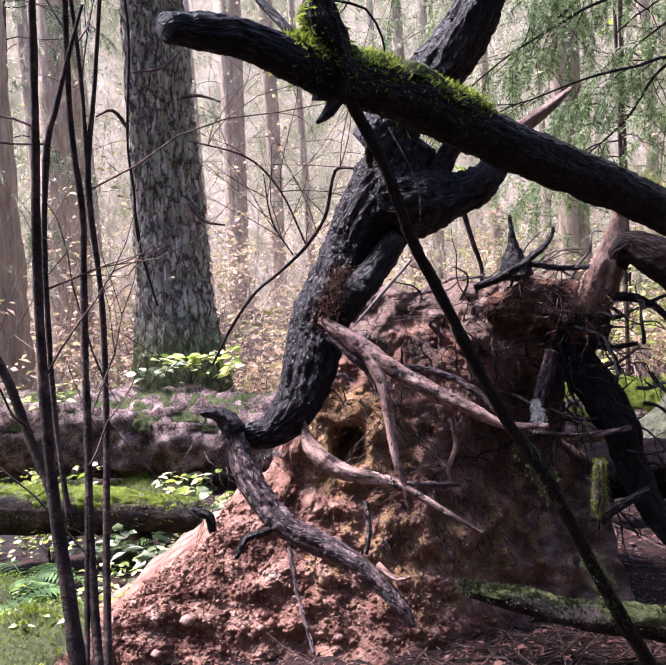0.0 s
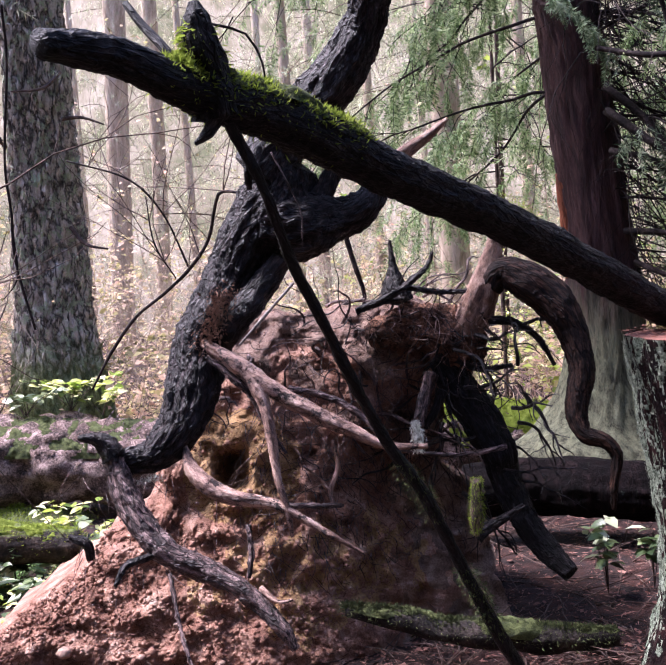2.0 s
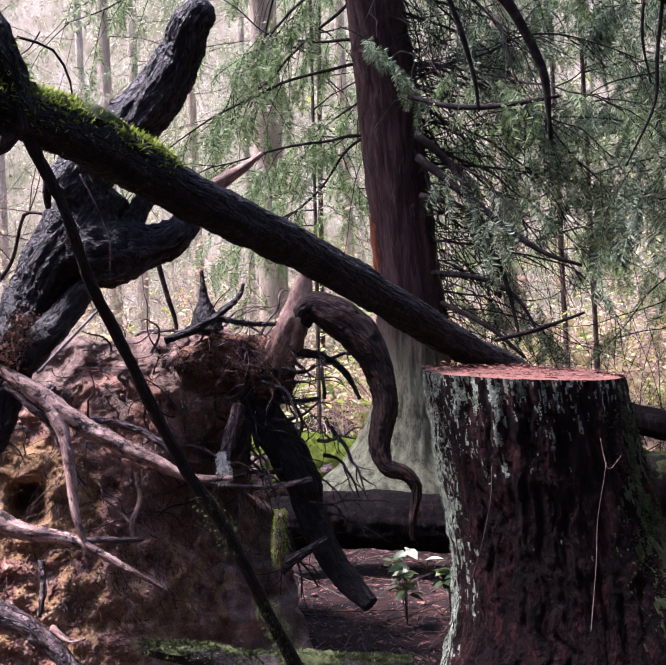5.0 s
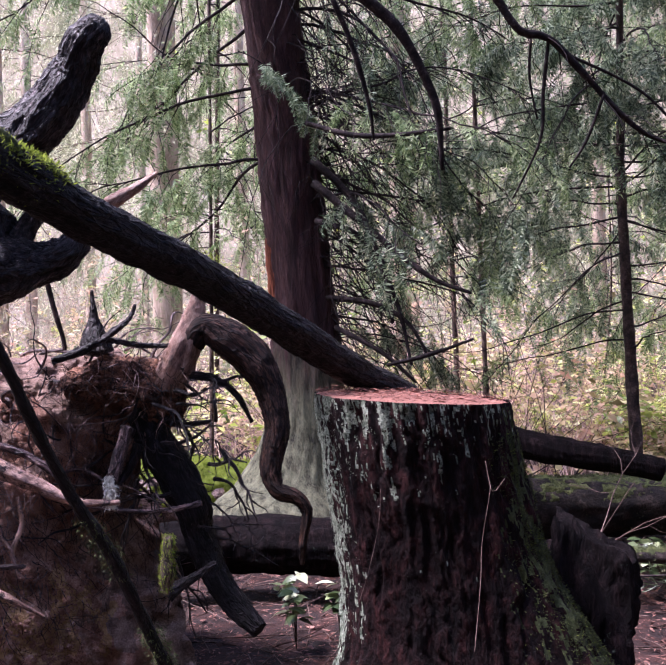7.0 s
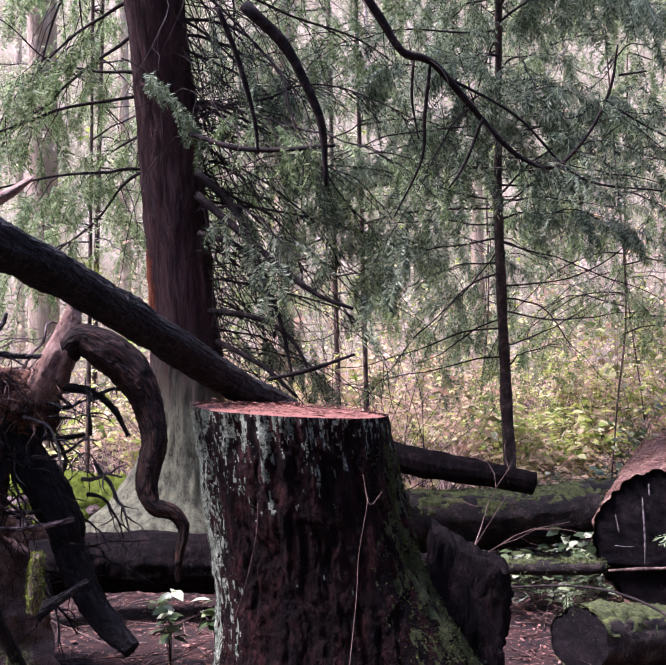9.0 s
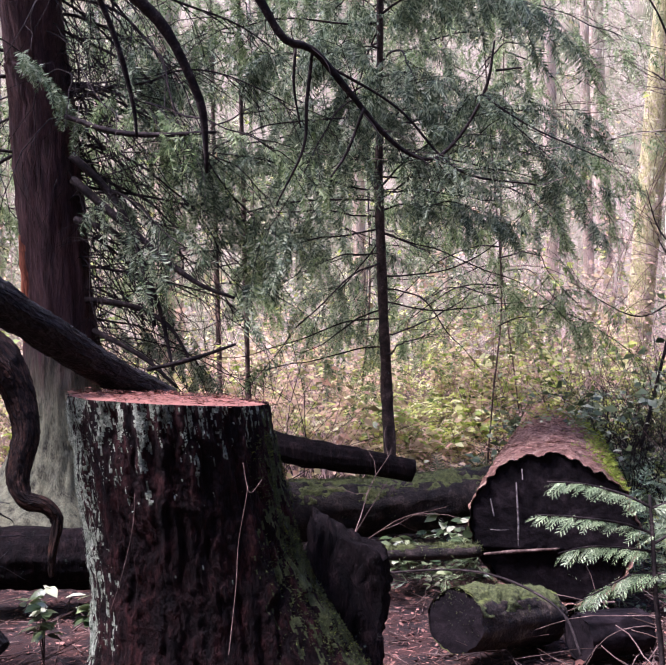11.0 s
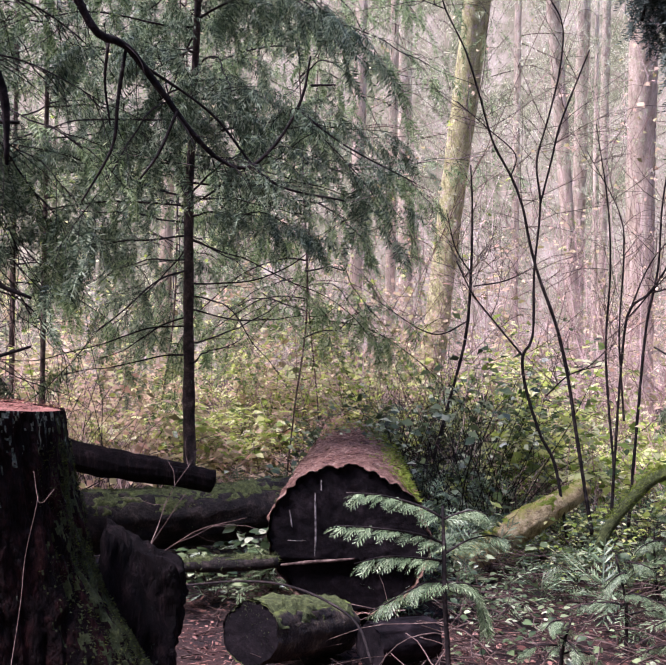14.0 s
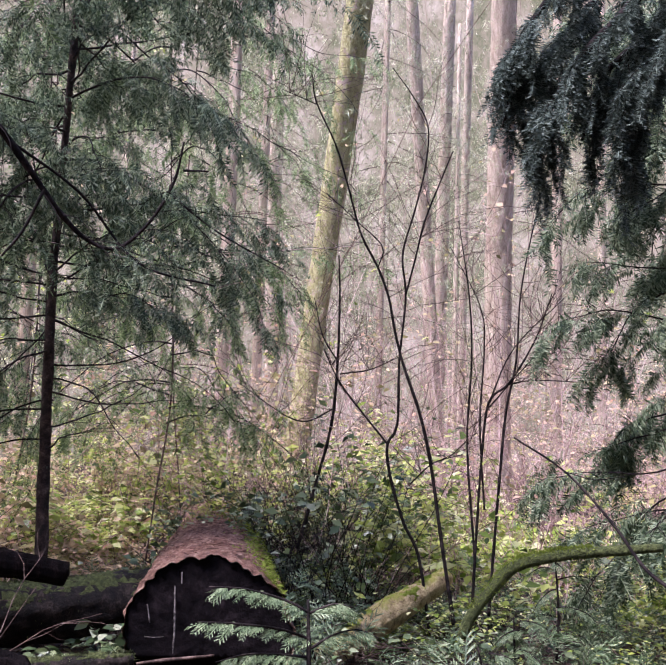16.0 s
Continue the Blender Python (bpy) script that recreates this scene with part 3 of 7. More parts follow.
part("burl", tube([(-1.783, 3.737, 1.864, 0.135), (-1.641, 3.778, 1.85, 0.146), (-1.537, 3.818, 1.858, 0.116), (-1.442, 3.852, 1.867, 0.082), (-1.362, 3.876, 1.904, 0.071), (-1.319, 3.904, 1.973, 0.053)], 80, 0.009, 0.2, 0.1, 9, bark=0.018), m_dark_bark, uprooted)
for rows, mat in (
        ([(-1.574, 3.799, 1.916, 0.056), (-1.525, 3.81, 1.983, 0.045), (-1.483, 3.818, 2.051, 0.041), (-1.448, 3.818, 2.136, 0.037)], m_dark_bark),
        ([(-1.702, 3.706, 1.699, 0.044), (-1.767, 3.68, 1.622, 0.055), (-1.832, 3.628, 1.528, 0.061), (-1.899, 3.583, 1.443, 0.062), (-1.966, 3.579, 1.364, 0.048)], m_dark_bark),
        ([(-2.287, 3.195, 0.939, 0.047), (-2.316, 3.184, 0.986, 0.043), (-2.344, 3.157, 1.017, 0.029), (-2.403, 3.116, 1.03, 0.009)], m_dark_bark),
        ([(-2.285, 3.193, 0.922, 0.0394), (-2.242, 3.162, 0.813, 0.0484), (-2.166, 3.135, 0.698, 0.0533), (-2.081, 3.126, 0.603, 0.0541), (-2.001, 3.123, 0.549, 0.0484), (-1.889, 3.148, 0.497, 0.0467), (-1.763, 3.15, 0.441, 0.0361), (-1.661, 3.151, 0.364, 0.0344), (-1.573, 3.14, 0.285, 0.0279), (-1.52, 3.133, 0.21, 0.0156)], m_root),
        ([(-1.998, 3.482, 1.369, 0.0180), (-1.898, 3.475, 1.306, 0.0320), (-1.787, 3.49, 1.223, 0.0361), (-1.658, 3.518, 1.123, 0.0336), (-1.512, 3.556, 1.027, 0.0336), (-1.391, 3.591, 0.959, 0.0271), (-1.263, 3.623, 0.892, 0.0156), (-1.109, 3.698, 0.874, 0.0090)], m_root_pale),
        ([(-1.815, 3.479, 1.248, 0.0295), (-1.737, 3.47, 1.123, 0.0246), (-1.694, 3.435, 0.969, 0.0213), (-1.66, 3.395, 0.801, 0.0156), (-1.624, 3.384, 0.683, 0.0131), (-1.609, 3.382, 0.568, 0.0057)], m_root_pale),
        ([(-1.98, 3.477, 1.309, 0.0148), (-1.873, 3.47, 1.224, 0.0164), (-1.784, 3.482, 1.131, 0.0131), (-1.725, 3.471, 1.007, 0.0098), (-1.645, 3.465, 0.893, 0.0041)], m_root),
        ([(-2.061, 3.366, 0.958, 0.0074), (-2.011, 3.319, 0.864, 0.0295), (-1.918, 3.307, 0.783, 0.0361), (-1.8, 3.334, 0.733, 0.0303), (-1.67, 3.378, 0.699, 0.0213), (-1.556, 3.401, 0.634, 0.0139), (-1.452, 3.425, 0.564, 0.0115), (-1.336, 3.457, 0.487, 0.0041)], m_root_pale),
        ([(-1.669, 3.592, 1.146, 0.0115), (-1.511, 3.642, 1.1, 0.0131), (-1.385, 3.666, 1.018, 0.0115), (-1.313, 3.668, 0.94, 0.0074)], m_root),
        ([(-1.512, 3.657, 0.912, 0.0057), (-1.489, 3.633, 0.799, 0.0090), (-1.517, 3.602, 0.706, 0.0074), (-1.491, 3.583, 0.631, 0.0041), (-1.463, 3.586, 0.604, 0.0033)], m_root_pale),
        ([(-1.628, 3.591, 0.815, 0.0033), (-1.55, 3.599, 0.751, 0.0041), (-1.512, 3.602, 0.698, 0.0033)], m_root_pale),
        ([(-1.651, 3.417, 0.686, 0.0090), (-1.501, 3.479, 0.673, 0.0090), (-1.443, 3.542, 0.66, 0.0041)], m_root),
        ([(-1.747, 3.269, 0.646, 0.0082), (-1.722, 3.228, 0.539, 0.0098), (-1.722, 3.189, 0.457, 0.0057)], m_root),
        ([(-2.144, 2.912, 0.496, 0.0057), (-2.132, 2.977, 0.553, 0.0123), (-2.077, 3.081, 0.569, 0.0131)], m_dark_bark),
        ([(-1.984, 3.046, 0.508, 0.0057), (-1.911, 2.962, 0.357, 0.0057), (-1.805, 2.871, 0.175, 0.0041)], m_root),
        ([(-1.665, 3.171, 0.424, 0.0115), (-1.586, 3.148, 0.385, 0.0066), (-1.527, 3.155, 0.391, 0.0041)], m_root_pale),
        ([(-2.435, 3.04, 0.64, 0.0115), (-2.365, 3.058, 0.612, 0.0189), (-2.358, 3.069, 0.548, 0.0148)], m_dark_bark)):
    part("root", tube(rows, 30, 0.008, 0.16, 0.14, 16, bark=0.005 if mat is m_root_pale else 0.011), mat, uprooted)
part("snapped_limb", tube([(-1.356, 3.926, 1.951, 0.0371), (-1.265, 3.963, 2.061, 0.0371), (-1.182, 3.986, 2.136, 0.0322), (-1.096, 4.021, 2.195, 0.0231), (-1.008, 4.051, 2.262, 0.0084)], 14, 0.02, 0.2, 0.25, 12), m_broken, uprooted, "snapped limb with pale broken end")
for rows, mat in (
        ([(-0.845, 4.107, 1.75, 0.023), (-0.866, 4.108, 1.638, 0.046), (-0.908, 4.101, 1.509, 0.065), (-0.955, 4.109, 1.407, 0.077), (-1.013, 4.124, 1.323, 0.077)], m_broken),
        ([(-0.885, 4.085, 1.508, 0.049), (-0.826, 4.096, 1.579, 0.061), (-0.716, 4.096, 1.524, 0.08), (-0.611, 4.09, 1.429, 0.081), (-0.54, 4.074, 1.3, 0.064), (-0.508, 4.045, 1.136, 0.054), (-0.532, 4.003, 0.969, 0.046), (-0.509, 3.97, 0.873, 0.035), (-0.421, 3.963, 0.834, 0.028), (-0.379, 3.956, 0.775, 0.022), (-0.394, 3.932, 0.665, 0.017), (-0.404, 3.927, 0.559, 0.009)], m_arch),
        ([(-1.139, 4.117, 1.214, 0.055), (-1.043, 4.125, 1.043, 0.082), (-0.955, 4.124, 0.886, 0.086), (-0.899, 4.116, 0.77, 0.078), (-0.882, 4.119, 0.663, 0.067), (-0.8, 4.072, 0.483, 0.058), (-0.707, 4.025, 0.364, 0.054), (-0.596, 3.962, 0.275, 0.034)], m_log_moss),
        ([(-0.935, 4.092, 1.359, 0.022), (-0.798, 4.119, 1.349, 0.015), (-0.692, 4.132, 1.267, 0.011), (-0.633, 4.152, 1.145, 0.005)], m_dark_bark),
        ([(-1.059, 4.074, 1.204, 0.018), (-0.951, 4.095, 1.149, 0.012), (-0.815, 4.143, 1.154, 0.006)], m_dark_bark),
        ([(-1.315, 4.099, 1.479, 0.075), (-1.321, 4.097, 1.558, 0.05), (-1.322, 4.095, 1.636, 0.02), (-1.328, 4.089, 1.757, 0.004)], m_dark_bark),
        ([(-1.479, 3.991, 1.444, 0.014), (-1.338, 4.008, 1.493, 0.017), (-1.236, 4.018, 1.553, 0.013), (-1.149, 4.042, 1.622, 0.01), (-1.12, 4.048, 1.687, 0.004)], m_dark_bark),
        ([(-1.243, 4.037, 1.534, 0.012), (-1.093, 4.058, 1.504, 0.009), (-0.926, 4.097, 1.51, 0.006), (-0.773, 4.126, 1.593, 0.003)], m_dark_bark),
        ([(-1.153, 4.004, 1.148, 0.03), (-1.185, 3.984, 1.047, 0.027), (-1.216, 3.957, 0.918, 0.023)], m_root),
        ([(-1.116, 4.026, 1.068, 0.023), (-1.156, 4.003, 0.967, 0.017), (-1.195, 3.983, 0.904, 0.01)], m_dark_bark),
        ([(-1.552, 3.713, 0.992, 0.012), (-1.382, 3.761, 0.888, 0.009), (-1.2, 3.841, 0.825, 0.008), (-1.01, 3.909, 0.797, 0.008), (-0.84, 4.001, 0.815, 0.01)], m_root),
        ([(-0.974, 3.891, 0.453, 0.034), (-0.884, 3.924, 0.501, 0.019), (-0.776, 3.962, 0.566, 0.008)], m_dark_bark)):
    part("root", tube(rows, 36, 0.008, 0.08, 0.12, 9, bark=0.012), mat, uprooted)
part("torn_core", tube([(-1.46, 4.09, 1.32, 0.05), (-1.3, 4.1, 1.36, 0.085), (-1.16, 4.12, 1.35, 0.10), (-1.05, 4.14, 1.28, 0.10), (-1.07, 4.15, 1.16, 0.07), (-1.13, 4.15, 1.08, 0.04)], 70, 0.01, 0.3, 0.25, 10, bark=0.014), m_torn, uprooted, "torn fibrous brown root wood")
part("dangling_twig", tube([(-1.635, 3.527, 2.134, 0.004), (-1.586, 3.544, 2.017, 0.004), (-1.544, 3.576, 1.884, 0.004), (-1.55, 3.584, 1.737, 0.002)], 6, 0.02, 0.1), m_root, uprooted)


def rootlets():
    geos = []
    for _ in range(900):
        u = rng.uniform(-0.1, 0.92)
        v = rng.uniform(0.35, 1.45)
        if rng.random() < 0.25:
            u, v = rng.uniform(-0.9, 0.5), rng.uniform(0.3, 1.1)
        w = soil_depth(u, v, 1.45) + 0.01
        p = [wall_point(u, v, w - 0.03)]
        d = np.array([rng.normal(0, 0.3), 0, -0.6]) if rng.random() < 0.75 else np.array([rng.normal(0, 1), 0, rng.normal(0.2, 0.4)])
        ln = rng.uniform(0.05, 0.3)
        out = rng.uniform(0.01, 0.06)
        for k in range(1, 6):
            d = d + np.array([rng.normal(0, 0.25), 0, -0.1])
            u += d[0] * ln / 6
            v += d[2] * ln / 6
            p.append(wall_point(u, max(v, 0.02), w + out))
        geos.append(wire(p, rng.uniform(0.001, 0.0035), 0.0006))
    return join(geos)


tagged(part("rootlet_mass", rootlets(), m_root, uprooted, "tangle of thin hanging rootlets"), kind="stuff")


def clods():
    v = np.array([(1, 0, 0), (-1, 0, 0), (0, 1, 0), (0, -1, 0), (0, 0, 0.7), (0, 0, -0.7)], float)
    f = [(0, 2, 4), (2, 1, 4), (1, 3, 4), (3, 0, 4), (2, 0, 5), (1, 2, 5), (3, 1, 5), (0, 3, 5)]
    n = 10500
    pl, sz = [], []
    for _ in range(n):
        u, v2 = rng.uniform(-1.5, 0.6), abs(rng.normal(0, 0.45))
        top = float(np.interp(u, TOP_U, TOP_Z))
        if v2 > top:
            v2 = rng.uniform(0, max(0.02, top))
        w = soil_depth(u, v2, max(top, 0.05)) + 0.002
        if u < -0.75 and rng.random() < 0.4:
            # over the crest and down the far side
            v2, w = top * rng.uniform(0.75, 1.02), w - rng.uniform(0.0, 0.4)
        pl.append(wall_point(u, v2, w))
        sz.append(min(0.03, 0.003 + rng.exponential(0.004)))
    return stamp((v, f), pl, rng.normal(0, 1, (n, 3)), rng.normal(0, 1, (n, 3)), sz)


def fibres():
    n = 9000
    pl, wy = [], []
    for _ in range(n):
        u = rng.uniform(-1.5, 0.75)
        top = float(np.interp(u, TOP_U, TOP_Z))
        v2 = rng.uniform(0, max(0.05, top))
        if u > 0.5 and v2 < 0.95:
            v2 = rng.uniform(0.95, max(1.0, top))
        pl.append(wall_point(u, v2, soil_depth(u, v2, max(top, 0.05)) + rng.uniform(0.001, 0.01)))
        wy.append(U_AXIS * rng.normal(0, 1) + N_AXIS * 0.25 + np.array([0, 0, rng.normal(-0.3, 0.7)]))
    return stamp(blade(0.07, 0.01), pl, wy, rng.normal(0, 1, (n, 3)) + N_AXIS * 2, rng.uniform(0.012, 0.05, n))




def trunk_debris():
    """Crumbled rotten wood and needles lodged in the fork of the trunk."""
    n = 1500
    t = rng.uniform(0, 1, n)
    a, b = np.array((-1.895, 3.525, 1.585)), np.array((-2.0, 3.475, 1.34))
    pl = a + (b - a) * t[:, None] + np.stack([rng.normal(0, 0.035, n), rng.normal(0.0, 0.02, n), rng.normal(0, 0.02, n)], 1)
    return stamp(([(0, 0, 0), (-0.2, 0.5, 0.1), (0, 1, 0), (0.2, 0.5, 0.15), (0, 0.5, -0.15)], [(0, 3, 2, 1), (0, 1, 4, 3), (1, 2, 3, 4)]), pl, rng.normal(0, 1, (n, 3)) + np.array([0, 0, -0.5]), rng.normal(0, 1, (n, 3)), 0.006 + rng.exponential(0.007, n).clip(0, 0.03))


tagged(part("rotten_wood", trunk_debris(), m_soil, uprooted, "crumbled reddish rotten wood in the fork"), kind="stuff")
tagged(part("needle_fibre", fibres(), m_needles, root_soil, "dry needles and root fibres"), kind="stuff")
tagged(part("loose_soil", clods(), m_soil, root_soil, "crumbled red clods"), kind="stuff")



def stone(u, v, r):
    """A small rounded stone half sunk in the slope."""
    p = wall_point(u, v, soil_depth(u, v, max(0.3, float(np.interp(u, TOP_U, TOP_Z)))) + r * 0.35)
    bm = bmesh.new()
    bmesh.ops.create_icosphere(bm, subdivisions=3, radius=r)
    for q in bm.verts:
        q.co *= 1 + 0.25 * noise.noise(q.co * (1.6 / r) + Vector(p))
        q.co.z *= 0.7
    geo = [np.array(q.co) + p for q in bm.verts], [[q.index for q in f.verts] for f in bm.faces]
    bm.free()
    t = thing("stone", tuple(p), "small rounded brown stone bedded in the red soil", "stone", "stones in the soil")
    part("body", geo, m_stone, t)


for u, v, r in ((-0.93, 0.16, 0.035), (-1.06, 0.05, 0.025), (-0.62, 0.12, 0.018), (-0.3, 0.06, 0.02), (-0.75, 0.28, 0.014), (-0.48, 0.2, 0.013), (-1.2, 0.1, 0.016)):
    stone(u, v, r)

# ---- leaning mossy log ----
log = thing("leaning_log", (-1.023, 2.382, 1.985), "dark wet log leaning over the roots, bright moss on top", "log")
part("bole", tube([(-1.313, 1.645, 2.11, 0.029), (-1.301, 1.692, 2.111, 0.036), (-1.248, 1.829, 2.108, 0.043), (-1.193, 1.979, 2.071, 0.049), (-1.136, 2.109, 2.043, 0.061), (-1.081, 2.24, 2.023, 0.068), (-0.987, 2.442, 1.964, 0.071), (-0.877, 2.65, 1.882, 0.067), (-0.752, 2.878, 1.807, 0.068), (-0.609, 3.107, 1.716, 0.065)] + [(-0.437, 3.377, 1.592, 0.067), (-0.161, 3.728, 1.383, 0.063), (0.069, 3.992, 1.244, 0.064)], 90, 0.008, 0.10, 0.06, 12, bark=0.009), m_log_moss, log)
part("stub", tube([(-1.138, 2.103, 2.0, 0.064), (-1.137, 2.074, 2.089, 0.056), (-1.136, 2.045, 2.155, 0.046), (-1.138, 2.03, 2.215, 0.032), (-1.14, 2.02, 2.262, 0.012)], 40, 0.01, 0.25, 0.15, 16, bark=0.008), m_log_moss, log)
part("snapped_branch", tube([(-1.133, 2.101, 2.031, 0.0156), (-1.109, 2.155, 1.933, 0.0133), (-1.089, 2.212, 1.844, 0.0133), (-1.081, 2.282, 1.737, 0.0148), (-1.082, 2.375, 1.618, 0.0156), (-1.058, 2.492, 1.464, 0.0164), (-1.022, 2.619, 1.265, 0.0172), (-0.972, 2.764, 1.047, 0.0179), (-0.897, 2.883, 0.849, 0.0203), (-0.822, 3.035, 0.559, 0.0203), (-0.749, 3.122, 0.333, 0.0234), (-0.661, 3.217, 0.099, 0.0226), (-0.598, 3.245, -0.054, 0.0226)], 16, 0.02, 0.2, 0.12, 14, bark=0.005), m_log_moss, log, "thin lichen-streaked branch hanging from the log")
part("upper_branch", tube([(-1.239, 2.072, 2.154, 0.013), (-1.283, 2.092, 2.204, 0.013), (-1.335, 2.103, 2.259, 0.012), (-1.385, 2.111, 2.326, 0.011)], 10, 0.03, 0.2), m_log_moss, log)
part("torn_bark", tube([(-1.12, 2.07, 1.993, 0.019), (-1.146, 2.055, 1.952, 0.015), (-1.173, 2.034, 1.925, 0.005)], 8, 0.02, 0.4), m_dark_bark, log)
part("twig", tube([(-1.106, 2.194, 1.91, 0.011), (-1.119, 2.207, 1.859, 0.011), (-1.124, 2.221, 1.822, 0.007)], 8, 0.02, 0.2), m_dark_bark, log)


def tufts(rows, n, lo, hi, size, around=False, drop=0.3, lean=0.0):
    """Moss blades on the upper side of a limb between two shares of its length."""
    path = spline(rows, 0.02)
    k = len(path)
    pl, wy = [], []
    for _ in range(n):
        c = path[int(rng.uniform(lo, hi) * (k - 1))]
        a = rng.normal(0, 0.75)
        side = np.array([rng.normal() - lean, rng.normal() + lean * 0.5, 0])
        side /= np.linalg.norm(side) + 1e-9
        d = side if around else side * math.sin(a) + np.array([0, 0, math.cos(a)])
        pl.append(c[:3] + d * c[3] * 0.98 + rng.uniform(-0.011, 0.011, 3))
        wy.append(d + rng.normal(0, 0.5, 3) - np.array([0, 0, drop]))
    return stamp(blade(0.22), pl, wy, rng.normal(0, 1, (n, 3)), rng.uniform(0.5, 1.3, n) * size)


def moss_mat(rows, lo, hi, span, thick, seed=0.0, grow=7.0, bare=0.15):
    """An uneven sheet of moss over the top of a limb."""
    path = spline(rows, 0.02)
    n = len(path)
    path = path[int(lo * (n - 1)):int(hi * (n - 1)) + 1]
    n = len(path)
    k = 17 if path[0, 3] < 0.08 else 45
    tang = np.gradient(path[:, :3], axis=0)
    v, f = [], []
    for i in range(n):
        t = tang[i] / (np.linalg.norm(tang[i]) + 1e-9)
        up = np.array([0, 0, 1.0]) - t * t[2]
        up /= np.linalg.norm(up) + 1e-9
        side = np.cross(t, up)
        end = min(1.0, 4 * i / n, 4 * (n - 1 - i) / n)
        for j in range(k):
            q = 2 * j / (k - 1) - 1
            a = q * span
            w = up * math.cos(a) + side * math.sin(a)
            p = path[i, :3] + w * path[i, 3]
            g = noise.noise(Vector(p * grow) + Vector((seed, 0, 0))) + 0.6 * noise.noise(Vector(p * grow * 3.3)) + 0.5 * noise.noise(Vector(p * 40)) + 0.3 * noise.noise(Vector(p * 95))
            h = thick * (0.7 * (1 - abs(q) ** 1.5) * end + 0.95 * g - bare)
            h += thick * 0.25 * noise.noise(Vector(p * 90))
            v.append(path[i, :3] + w * (path[i, 3] * 0.985 + max(h, -0.02)))
    for i in range(n - 1):
        for j in range(k - 1):
            f.append((i * k + j, i * k + j + 1, (i + 1) * k + j + 1, (i + 1) * k + j))
    return v, f


LOG_TOP = [(-1.193, 1.979, 2.071, 0.049), (-1.136, 2.109, 2.043, 0.061), (-1.081, 2.24, 2.023, 0.068), (-0.987, 2.442, 1.964, 0.071), (-0.93, 2.553, 1.932, 0.069)]
part("moss_mat", moss_mat(LOG_TOP, 0, 1, 1.15, 0.022), m_moss_dull, log, "green moss sheet")
tagged(part("moss", tufts(LOG_TOP, 15000, 0.0, 0.97, 0.02), m_moss, log, "fine moss tips"), kind="stuff")
tagged(part("moss", tufts([(-1.141, 2.103, 2.015, 0.055), (-1.137, 2.045, 2.155, 0.042), (-1.133, 2.021, 2.235, 0.02)], 2600, 0.0, 0.9, 0.024, True, 0.3, 1.6), m_moss, log, "bright yellow-green moss"), kind="stuff")
tagged(part("moss", tufts([(-0.629, 3.136, 1.753, 0.067), (-0.551, 3.256, 1.687, 0.066)], 800, 0, 1, 0.008), m_moss, log, "small moss patch"), kind="stuff")
tagged(part("moss", tufts([(-0.95, 2.81, 0.972, 0.033), (-0.897, 2.883, 0.849, 0.038), (-0.869, 2.911, 0.76, 0.028)], 300, 0, 1, 0.014, True, 0.8), m_moss_dull, log, "hanging moss"), kind="stuff")
tagged(part("moss", tufts([(-0.822, 3.039, 0.572, 0.03), (-0.74, 3.133, 0.301, 0.031)], 700, 0, 1, 0.016, True, 0.6), m_moss_dull, log, "hanging moss"), kind="stuff")

# ---- stump ----
STUMP_TOP = [Vector((-0.305, 3.529, 1.31)), Vector((0.43, 3.512, 1.257))]


